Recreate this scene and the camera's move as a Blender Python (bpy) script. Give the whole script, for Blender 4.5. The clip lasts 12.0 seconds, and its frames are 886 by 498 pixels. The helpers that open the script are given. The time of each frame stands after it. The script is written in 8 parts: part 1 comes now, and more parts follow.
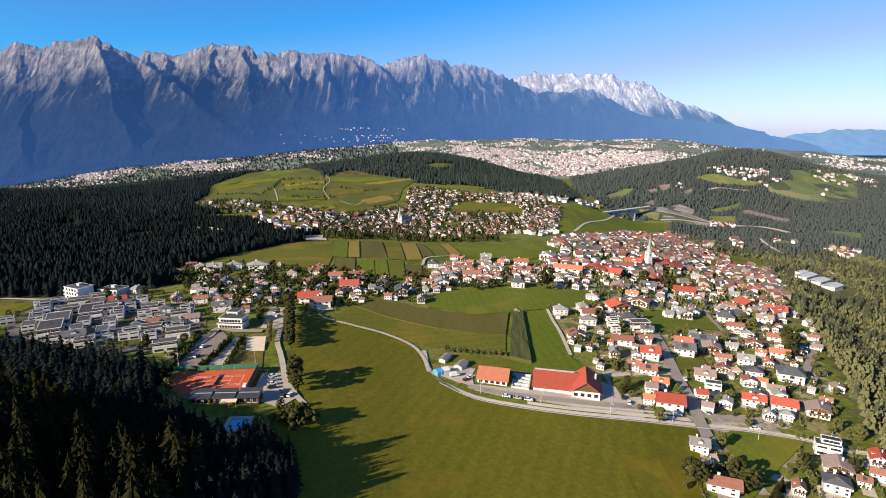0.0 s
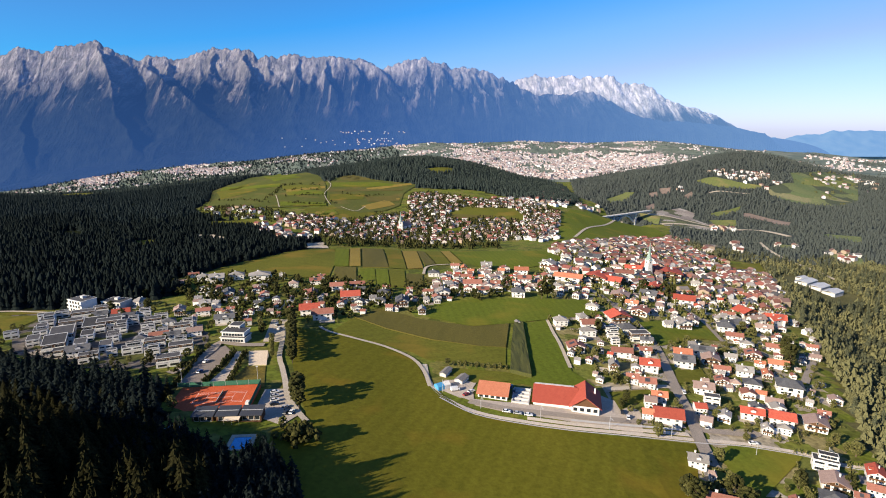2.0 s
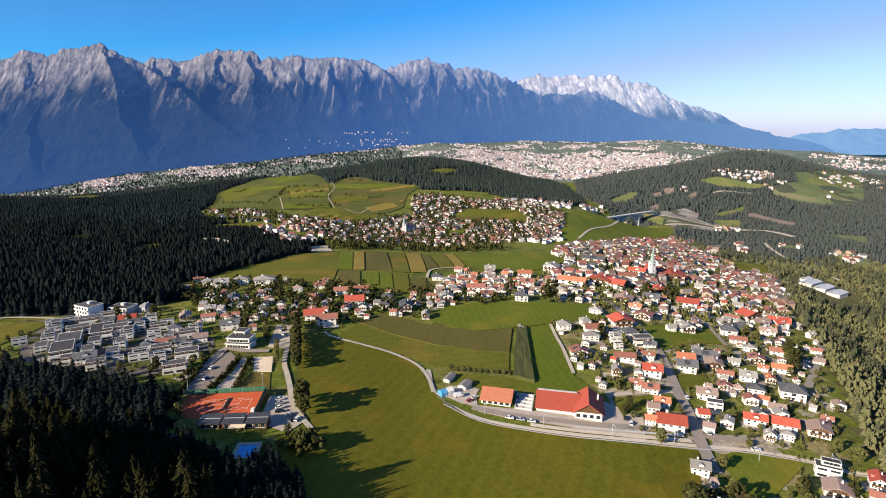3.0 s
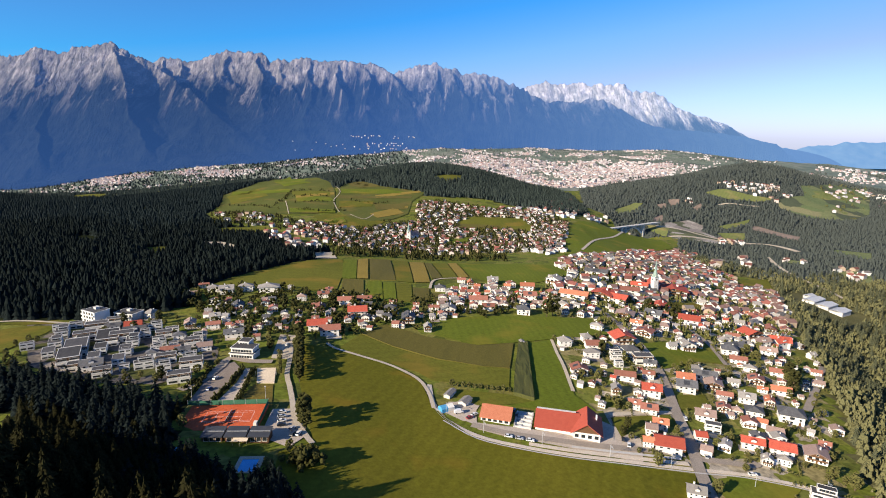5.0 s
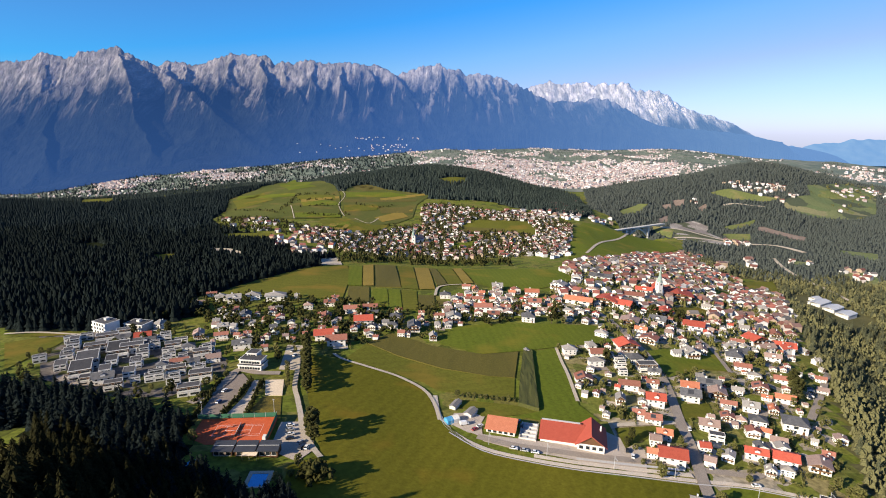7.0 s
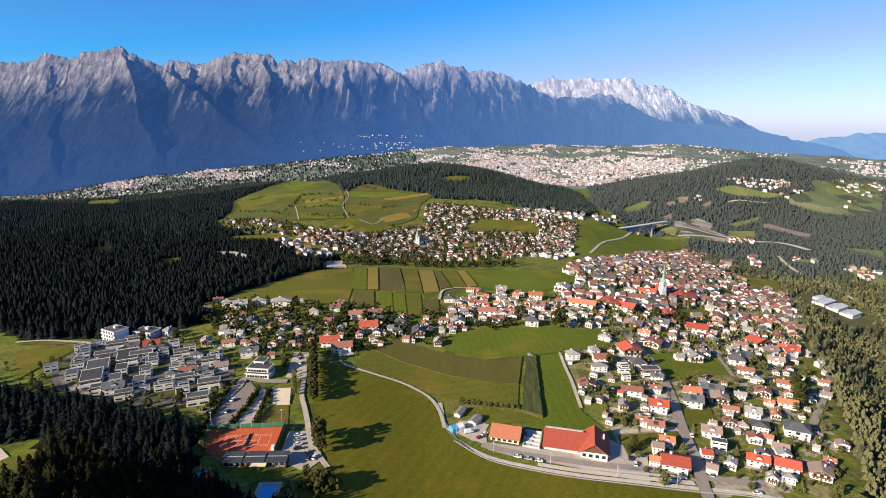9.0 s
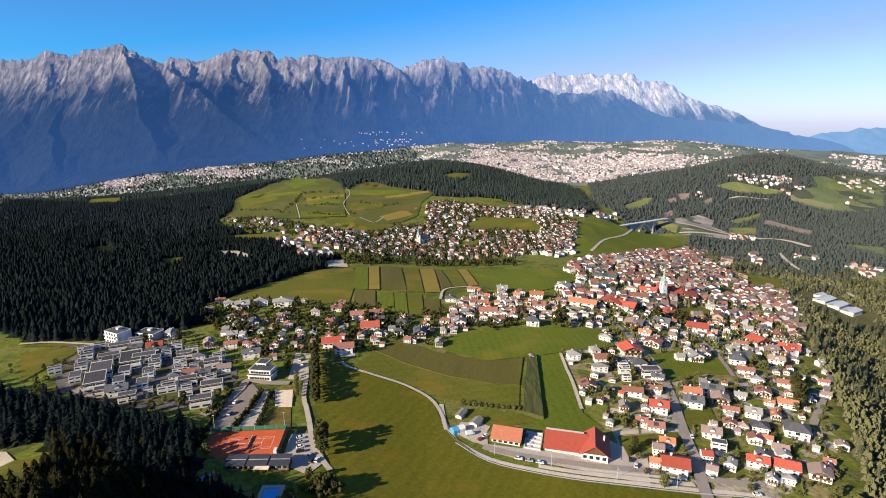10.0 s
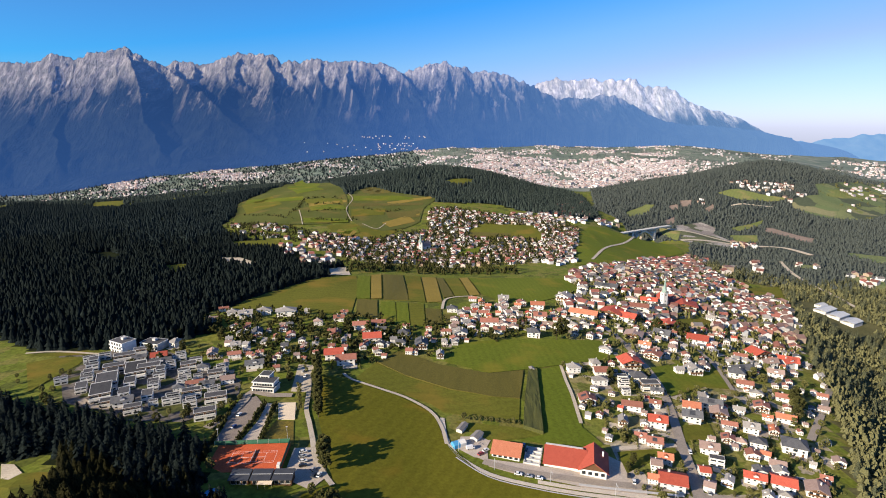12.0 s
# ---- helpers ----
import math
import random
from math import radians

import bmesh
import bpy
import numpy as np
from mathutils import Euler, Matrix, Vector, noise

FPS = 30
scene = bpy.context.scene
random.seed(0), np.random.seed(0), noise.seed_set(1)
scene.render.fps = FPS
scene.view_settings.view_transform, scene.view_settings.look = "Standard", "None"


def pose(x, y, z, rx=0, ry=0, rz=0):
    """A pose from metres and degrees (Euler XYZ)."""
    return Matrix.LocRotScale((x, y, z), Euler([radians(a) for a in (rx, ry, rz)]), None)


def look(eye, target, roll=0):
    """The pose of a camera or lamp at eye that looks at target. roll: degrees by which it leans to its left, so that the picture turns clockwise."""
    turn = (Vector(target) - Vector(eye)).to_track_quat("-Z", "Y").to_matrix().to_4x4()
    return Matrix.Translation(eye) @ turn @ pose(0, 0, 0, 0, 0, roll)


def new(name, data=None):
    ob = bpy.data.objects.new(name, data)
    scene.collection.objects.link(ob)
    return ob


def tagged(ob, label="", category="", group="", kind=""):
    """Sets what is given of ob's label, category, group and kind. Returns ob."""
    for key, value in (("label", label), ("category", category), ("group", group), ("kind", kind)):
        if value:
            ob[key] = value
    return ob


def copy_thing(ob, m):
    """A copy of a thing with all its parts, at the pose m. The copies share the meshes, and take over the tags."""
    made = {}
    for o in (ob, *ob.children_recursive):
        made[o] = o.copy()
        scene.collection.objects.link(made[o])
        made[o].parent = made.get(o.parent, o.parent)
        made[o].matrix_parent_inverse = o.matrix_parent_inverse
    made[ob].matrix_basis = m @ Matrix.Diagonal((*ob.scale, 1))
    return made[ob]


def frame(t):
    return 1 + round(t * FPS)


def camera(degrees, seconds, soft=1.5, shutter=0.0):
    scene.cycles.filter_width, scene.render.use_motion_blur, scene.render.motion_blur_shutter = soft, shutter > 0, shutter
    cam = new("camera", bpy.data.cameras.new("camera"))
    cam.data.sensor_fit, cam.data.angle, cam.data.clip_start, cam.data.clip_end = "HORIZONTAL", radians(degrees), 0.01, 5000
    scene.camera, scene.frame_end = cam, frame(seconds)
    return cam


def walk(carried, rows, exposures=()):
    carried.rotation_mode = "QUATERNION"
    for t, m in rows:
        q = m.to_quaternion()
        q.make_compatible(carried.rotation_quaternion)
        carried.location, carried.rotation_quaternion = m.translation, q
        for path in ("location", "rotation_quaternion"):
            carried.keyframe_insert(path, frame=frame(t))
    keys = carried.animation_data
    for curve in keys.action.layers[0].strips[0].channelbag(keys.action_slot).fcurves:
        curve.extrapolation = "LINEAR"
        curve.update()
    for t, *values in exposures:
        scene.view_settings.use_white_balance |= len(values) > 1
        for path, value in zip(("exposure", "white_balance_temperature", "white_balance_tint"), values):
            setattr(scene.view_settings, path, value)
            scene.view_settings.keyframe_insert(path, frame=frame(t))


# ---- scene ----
cam = camera(78.6, 12.0, soft=1.0)
PATH = [
    (0, (-3.311, 8.538, 128.003), (-3.306, 10.49, 127.567), 0.2),
    (0.5, (-3.17, 8.201, 130.106), (-3.167, 10.153, 129.671), 0.1),
    (1, (-3.079, 8.091, 132.075), (-3.078, 10.042, 131.64), 0.1),
    (1.5, (-2.897, 7.799, 134.275), (-2.898, 9.751, 133.84), 0.1),
    (2, (-2.873, 7.462, 136.218), (-2.872, 9.415, 135.788), 0.0),
    (2.5, (-2.51, 6.983, 138.255), (-2.515, 8.937, 137.826), 0.1),
    (3, (-2.455, 6.533, 140.591), (-2.468, 8.486, 140.16), -0.3),
    (5, (-2.379, 4.611, 149.113), (-2.406, 6.567, 148.695), 0.9),
    (5.5, (-2.124, 4.07, 151.26), (-2.155, 6.025, 150.84), 0.8),
    (6, (-2.153, 3.751, 153.229), (-2.187, 5.706, 152.808), 0.7),
    (6.5, (-2.305, 3.396, 155.331), (-2.344, 5.351, 154.914), 0.8),
    (7, (-2.322, 2.563, 157.668), (-2.367, 4.518, 157.249), 0.4),
    (9, (-2.069, 0.601, 166.729), (-2.129, 2.553, 166.296), -0.1),
    (9.5, (-2.23, 0.433, 168.793), (-2.29, 2.383, 168.352), -0.0),
    (10, (-1.918, 0.343, 170.825), (-1.982, 2.292, 170.378), -0.3),
    (10.5, (-2.186, 0.108, 172.833), (-2.25, 2.055, 172.383), -0.2),
    (11, (-2.165, -0.328, 174.835), (-2.23, 1.621, 174.39), -0.1),
    (11.5, (-2.104, -0.966, 177.317), (-2.173, 0.983, 176.874), 0.4),
    (12, (-1.8, -2.224, 179.809), (-1.871, -0.273, 179.372), 0.0),
]
walk(cam, [(t, look(eye, target, roll)) for t, eye, target, roll in PATH])

# ---- world, sun, exposure ----
SUN_AZ, SUN_EL = radians(232), radians(24)      # bearing clockwise from +y, height over the horizon
world = bpy.data.worlds.new("sky")
scene.world = world
world.use_nodes = True
wn = world.node_tree
sky = wn.nodes.new("ShaderNodeTexSky")
sky.sky_type, sky.sun_disc = "NISHITA", False
sky.sun_elevation, sky.sun_rotation = SUN_EL, SUN_AZ
sky.altitude, sky.air_density, sky.dust_density, sky.ozone_density = 900, 1.0, 0.7, 3.0
tint = wn.nodes.new("ShaderNodeMix")              # clear, deep blue alpine air
tint.data_type, tint.blend_type = "RGBA", "MULTIPLY"
tint.inputs[0].default_value = 1.0
geo = wn.nodes.new("ShaderNodeTexCoord")           # pale valley haze low down, thicker towards the east
parts = wn.nodes.new("ShaderNodeSeparateXYZ")
wn.links.new(geo.outputs["Generated"], parts.inputs[0])
height = wn.nodes.new("ShaderNodeMath")
height.operation = "MULTIPLY_ADD"
height.inputs[1].default_value = -0.15
wn.links.new(parts.outputs["X"], height.inputs[0])
wn.links.new(parts.outputs["Z"], height.inputs[2])
haze = wn.nodes.new("ShaderNodeValToRGB")
for place in (0.3, 0.5, 0.7):
    haze.color_ramp.elements.new(place)
for e, (place, colour) in zip(haze.color_ramp.elements, ((0.0, (0.86, 0.9, 1.45)), (0.05, (0.84, 0.81, 1.19)), (0.12, (0.64, 0.92, 1.26)), (0.20, (0.24, 0.90, 1.46)), (0.42, (0.62, 0.88, 1.26)))):
    e.position, e.color = place, (*colour, 1)
wn.links.new(height.outputs[0], haze.inputs[0])
wn.links.new(haze.outputs[0], tint.inputs[7])
wn.links.new(sky.outputs[0], tint.inputs[6])
wn.links.new(tint.outputs[2], wn.nodes["Background"].inputs[0])
wn.nodes["Background"].inputs[1].default_value = 0.064
sun_data = bpy.data.lights.new("sun", "SUN")
sun_data.energy, sun_data.angle, sun_data.color = 5.0, radians(0.5), (1.0, 0.86, 0.66)
sun = new("sun", sun_data)
sun_dir = Vector((math.sin(SUN_AZ) * math.cos(SUN_EL), math.cos(SUN_AZ) * math.cos(SUN_EL), math.sin(SUN_EL)))
sun.matrix_world = look(Vector((0, 0, 400)) + sun_dir * 100, (0, 0, 400))
scene.view_settings.exposure = 0.98

# ---- the lie of the land ----
# height of the ground by bearing (x / y, columns) and distance ahead (rows)
BEARINGS = np.array([-0.85, -0.6, -0.3, -0.05, 0.22, 0.4, 0.55, 0.8])
AHEAD = np.array([0.0, 300, 600, 900, 1200, 1600, 2000, 2600, 3300, 4600])
LEVELS = np.array([
    [15, 12, 8, 0, -4, -8, -12, -14],
    [5, 4, 2, -5, -9, -13, -19, -24],
    [-8, -8, -9, -14, -22, -36, -50, -70],
    [-20, -18, -22, -42, -42, -60, -90, -98],
    [-40, -35, -20, -34, -42, -95, -112, -95],
    [-60, -55, 0, 0, -50, -70, -90, -85],
    [-120, -84, -36, 28, -60, -10, 0, -78],
    [-190, -132, -64, -34, -62, -44, -8, -88],
    [-190, -78, -14, 28, 8, 8, -22, -95],
    [-150, 0, 60, 110, 112, 100, 30, -90]], float)


def spline(p0, p1, p2, p3, f):
    return p1 + 0.5 * f * (p2 - p0 + f * (2 * p0 - 5 * p1 + 4 * p2 - p3 + f * (3 * (p1 - p2) + p3 - p0)))


def wave(x, y, size, seed):
    """Smooth rolling noise, about -1 to 1."""
    a = seed * 1.7
    return (np.sin(x / size + a + 1.3 * np.sin(y / size * 0.7 + a)) + np.sin(y / size * 1.1 - a + 1.1 * np.sin(x / size * 0.8 + 2 * a))) * 0.5


def ground(x, y):
    """Height of the ground; takes numbers or arrays."""
    x, y = np.asarray(x, float), np.asarray(y, float)
    b = x / np.maximum(np.abs(y), 170.0)
    i = np.clip(np.interp(b, BEARINGS, np.arange(8.0)), 0, 6.999)
    j = np.clip(np.interp(y, AHEAD, np.arange(10.0)), 0, 8.999)
    ii, jj = i.astype(int), j.astype(int)
    fi, fj = i - ii, j - jj
    rows = []
    for d in (-1, 0, 1, 2):
        r = np.clip(jj + d, 0, 9)
        c = [LEVELS[r, np.clip(ii + e, 0, 7)] for e in (-1, 0, 1, 2)]
        rows.append(spline(*c, fi))
    z = spline(*rows, fj)
    far = np.clip((y - 500) / 1500, 0, 1)
    ravine = np.clip((x - 215 - (y - 240) * 0.5 + 5) / 95, 0, 1)      # steep bank beside the village
    z = z - 40 * ravine ** 2 * (3 - 2 * ravine) * np.clip((800 - y) / 330, 0, 1) * np.clip((y - 80) / 120, 0, 1)
    z = z - 34 * np.exp(-((x - 455) ** 2 + (y - 1365) ** 2) / 70.0 ** 2)       # gorge under the bridge
    z = z + 42 * np.exp(-((x - 1265) / 300.0) ** 2 - ((y - 2350) / 250.0) ** 2)      # wooded hill across the valley
    along, off = 0.949 * (x + 185) - 0.316 * (y - 175), 0.316 * (x + 185) + 0.949 * (y - 175)      # assumed wooded knoll in front, added so that its trees shade the hollow behind
    z = z + 18 * np.exp(-(off / 36.0) ** 2) * np.clip((x + 232) / 40, 0, 1) * np.clip((78 - along) / 40, 0, 1)
    return z + wave(x, y, 140, 1) * (0.8 + 9 * far) + wave(x, y, 47, 2) * (0.3 + 3 * far)


def G(x, y):
    return float(ground(x, y))

# ---- materials ----
def nodes_of(name, rough=0.9, spec=0.2):
    m = bpy.data.materials.new(name)
    m.use_nodes = True
    t = m.node_tree
    b = t.nodes["Principled BSDF"]
    b.inputs["Roughness"].default_value = rough
    b.inputs["Specular IOR Level"].default_value = spec
    return m, t, b


def noise_node(t, scale, detail=4, coord="Object", stretch=None, rough=0.55):
    tc = t.nodes.new("ShaderNodeTexCoord")
    n = t.nodes.new("ShaderNodeTexNoise")
    n.inputs["Scale"].default_value, n.inputs["Detail"].default_value, n.inputs["Roughness"].default_value = scale, detail, rough
    if stretch:
        mp = t.nodes.new("ShaderNodeMapping")
        mp.inputs["Rotation"].default_value = (0, 0, stretch[3] if len(stretch) > 3 else 0)
        mp.inputs["Scale"].default_value = stretch[:3]
        t.links.new(tc.outputs[coord], mp.inputs[0])
        t.links.new(mp.outputs[0], n.inputs["Vector"])
    else:
        t.links.new(tc.outputs[coord], n.inputs["Vector"])
    return n.outputs["Fac"]


def ramp(t, fac, stops):
    r = t.nodes.new("ShaderNodeValToRGB")
    while len(r.color_ramp.elements) < len(stops):
        r.color_ramp.elements.new(0.5)
    for e, (p, c) in zip(r.color_ramp.elements, stops):
        e.position, e.color = p, (*c, 1)
    t.links.new(fac, r.inputs[0])
    return r.outputs[0]


def mix(t, fac, a, b, mode="MIX"):
    n = t.nodes.new("ShaderNodeMix")
    n.data_type, n.blend_type = "RGBA", mode
    for sock, v in ((n.inputs[0], fac), (n.inputs[6], a), (n.inputs[7], b)):
        if isinstance(v, bpy.types.NodeSocket):
            t.links.new(v, sock)
        else:
            sock.default_value = v if isinstance(v, (int, float)) else (*v, 1)
    return n.outputs[2]


def bump(t, b, height, strength, distance):
    n = t.nodes.new("ShaderNodeBump")
    n.inputs["Strength"].default_value, n.inputs["Distance"].default_value = strength, distance
    t.links.new(height, n.inputs["Height"])
    t.links.new(n.outputs[0], b.inputs["Normal"])


def mottled(name, c1, c2, scale=0.05, fine=1.0, rough=0.9, spec=0.2, relief=0.0, stretch=None, vary=0.0):
    """Two colours in broad stains and fine grain; vary: change of value from object to object."""
    m, t, b = nodes_of(name, rough, spec)
    broad = noise_node(t, scale, 5, stretch=stretch)
    col = ramp(t, broad, [(0.3, c1), (0.7, c2)])
    grain = noise_node(t, fine, 3)
    col = mix(t, 0.35, col, ramp(t, grain, [(0.3, tuple(v * 0.55 for v in c1)), (0.7, tuple(min(1, v * 1.35) for v in c2))]))
    if vary:
        oi = t.nodes.new("ShaderNodeObjectInfo")
        col = mix(t, 1.0, col, ramp(t, oi.outputs["Random"], [(0, (1 - vary,) * 3), (1, (1, 1, 1))]), "MULTIPLY")
    t.links.new(col, b.inputs["Base Color"])
    if relief:
        bump(t, b, grain, 0.6, relief)
    return m


def leafy(name, c1, c2, deep=0.35):
    """Foliage that differs from clump to clump."""
    m, t, b = nodes_of(name, 0.9, 0.04)
    geo = t.nodes.new("ShaderNodeNewGeometry")
    col = ramp(t, geo.outputs["Random Per Island"], [(0, c1), (1, c2)])
    grain = noise_node(t, 1.6, 3)
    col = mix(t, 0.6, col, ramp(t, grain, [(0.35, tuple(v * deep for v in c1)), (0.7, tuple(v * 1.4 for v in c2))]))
    t.links.new(col, b.inputs["Base Color"])
    return m




def meadow(name, c1, c2, swath, turn):
    """Grass with broad stains, fine grain and the faint swaths of mowing."""
    m, t, b = nodes_of(name, 0.95, 0.08)
    col = ramp(t, noise_node(t, 0.014, 6, stretch=(1, 0.35, 1, turn)), [(0.28, c1), (0.72, c2)])
    tc = t.nodes.new("ShaderNodeTexCoord")
    mp = t.nodes.new("ShaderNodeMapping")
    mp.inputs["Rotation"].default_value = (0, 0, turn)
    t.links.new(tc.outputs["Object"], mp.inputs[0])
    w = t.nodes.new("ShaderNodeTexWave")
    w.inputs["Scale"].default_value, w.inputs["Distortion"].default_value, w.inputs["Detail"].default_value = 0.31 / swath, 1.2, 2
    t.links.new(mp.outputs[0], w.inputs["Vector"])
    col = mix(t, 1.0, col, ramp(t, w.outputs["Fac"], [(0.2, (0.95,) * 3), (0.8, (1.03,) * 3)]), "MULTIPLY")
    grain = noise_node(t, 0.45, 6, rough=0.7)
    col = mix(t, 1.0, col, ramp(t, grain, [(0.3, (0.72,) * 3), (0.7, (1.2,) * 3)]), "MULTIPLY")
    patch = ramp(t, noise_node(t, 0.02, 3), [(0.54, (0, 0, 0)), (0.72, (0.7,) * 3)])
    col = mix(t, patch, col, tuple(v * k for v, k in zip(c2, (1.6, 1.08, 1.3))))
    t.links.new(col, b.inputs["Base Color"])
    return m


M_GRASS = meadow("meadow_grass", (0.098, 0.098, 0.0085), (0.144, 0.128, 0.013), 7.0, 0.35)


def plots(name, scale, stops, rough=0.95):
    """Gardens or fields: plots with a use of their own, mottled within."""
    m, t, b = nodes_of(name, rough, 0.1)
    tc = t.nodes.new("ShaderNodeTexCoord")
    n = t.nodes.new("ShaderNodeTexNoise")
    n.inputs["Scale"].default_value = scale * 2.5
    t.links.new(tc.outputs["Object"], n.inputs["Vector"])
    add = t.nodes.new("ShaderNodeVectorMath")
    add.operation = "MULTIPLY_ADD"
    add.inputs[1].default_value = (0.5 / scale,) * 3
    t.links.new(n.outputs["Color"], add.inputs[0])
    t.links.new(tc.outputs["Object"], add.inputs[2])
    v = t.nodes.new("ShaderNodeTexVoronoi")
    v.inputs["Scale"].default_value = scale
    t.links.new(add.outputs[0], v.inputs["Vector"])
    one = t.nodes.new("ShaderNodeSeparateColor")
    t.links.new(v.outputs["Color"], one.inputs[0])
    r = t.nodes.new("ShaderNodeValToRGB")
    r.color_ramp.interpolation = "CONSTANT"
    while len(r.color_ramp.elements) < len(stops):
        r.color_ramp.elements.new(0.5)
    for e, (p, c) in zip(r.color_ramp.elements, stops):
        e.position, e.color = p, (*c, 1)
    t.links.new(one.outputs[0], r.inputs[0])
    grain = ramp(t, noise_node(t, 0.35, 5), [(0.3, (0.55,) * 3), (0.7, (1.25,) * 3)])
    t.links.new(mix(t, 1.0, r.outputs[0], grain, "MULTIPLY"), b.inputs["Base Color"])
    return m


M_FLOOR = plots("banks_and_verges", 0.075, [(0, (0.125, 0.15, 0.02)), (0.3, (0.16, 0.165, 0.03)), (0.5, (0.09, 0.105, 0.02)), (0.64, (0.17, 0.16, 0.04)), (0.8, (0.14, 0.16, 0.025))])
M_GARDEN = plots("gardens_and_forecourts", 0.085, [(0, (0.15, 0.165, 0.03)), (0.22, (0.21, 0.195, 0.055)), (0.38, (0.12, 0.13, 0.03)), (0.5, (0.26, 0.22, 0.095)), (0.64, (0.36, 0.31, 0.22)), (0.78, (0.16, 0.17, 0.032)), (0.88, (0.40, 0.35, 0.28))])
# hill fields, paled in their own colours for haze
M_FARM = plots("hill_farmland", 0.014, [(0, (0.13, 0.165, 0.07)), (0.3, (0.17, 0.19, 0.085)), (0.5, (0.075, 0.09, 0.055)), (0.65, (0.15, 0.175, 0.075)), (0.85, (0.22, 0.21, 0.11))])
M_JUNCTION = plots("paved_lots_and_islands", 0.03, [(0, (0.30, 0.27, 0.24)), (0.3, (0.09, 0.10, 0.06)), (0.5, (0.36, 0.33, 0.30)), (0.7, (0.13, 0.14, 0.07)), (0.85, (0.24, 0.21, 0.19))])
# far woods: pale, bluish, low-contrast leaf tones stand in for haze
M_MIXED = leafy("hazed_mixed_forest", (0.044, 0.054, 0.051), (0.062, 0.072, 0.066), 0.7)
M_SPRUCE_PALE = leafy("hazed_spruce_needles", (0.018, 0.028, 0.027), (0.046, 0.06, 0.052))
M_SPRUCE_MID = leafy("half_hazed_spruce_needles", (0.006, 0.011, 0.012), (0.022, 0.032, 0.033))
# near-black copy of the needles, deep shade of the woods put into colour
M_SPRUCE_DIM = leafy("shade_dark_spruce_needles", (0.002, 0.0037, 0.004), (0.016, 0.023, 0.0215), 0.3)
# olive growth of the bank, its contrast lowered in place of haze
M_BANK = leafy("olive_bank_leaves", (0.074, 0.076, 0.036), (0.124, 0.118, 0.056), 0.8)
M_BANK_DARK = leafy("dark_bank_needles", (0.04, 0.047, 0.03), (0.08, 0.084, 0.048), 0.7)
# floor darker than litter alone, to carry the shade below the trees
M_WOODLAND = mottled("shaded_forest_floor", (0.009, 0.013, 0.006), (0.022, 0.027, 0.011), 0.05, 0.5, 0.95, 0.02)
M_SCRUBLAND = mottled("scrub_on_the_bank", (0.07, 0.072, 0.032), (0.125, 0.115, 0.052), 0.05, 0.5, 0.95, 0.05)
# as pale and bluish as the far trees, for the same hazy look
M_UNDERWOOD = mottled("hazed_undergrowth", (0.05, 0.06, 0.055), (0.068, 0.079, 0.071), 0.03, 0.3, 0.95, 0.03)
# bough tones from near black to olive stand in for gaps and lit tops
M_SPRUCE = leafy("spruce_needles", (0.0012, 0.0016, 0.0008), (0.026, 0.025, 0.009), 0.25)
M_LEAF = leafy("broad_leaves", (0.04, 0.045, 0.015), (0.125, 0.118, 0.04), 0.5)
M_LEAF_DARK = leafy("dark_garden_leaves", (0.016, 0.019, 0.006), (0.056, 0.055, 0.018))
M_BARK = mottled("bark", (0.06, 0.045, 0.03), (0.12, 0.09, 0.06), 1.0, 6.0)


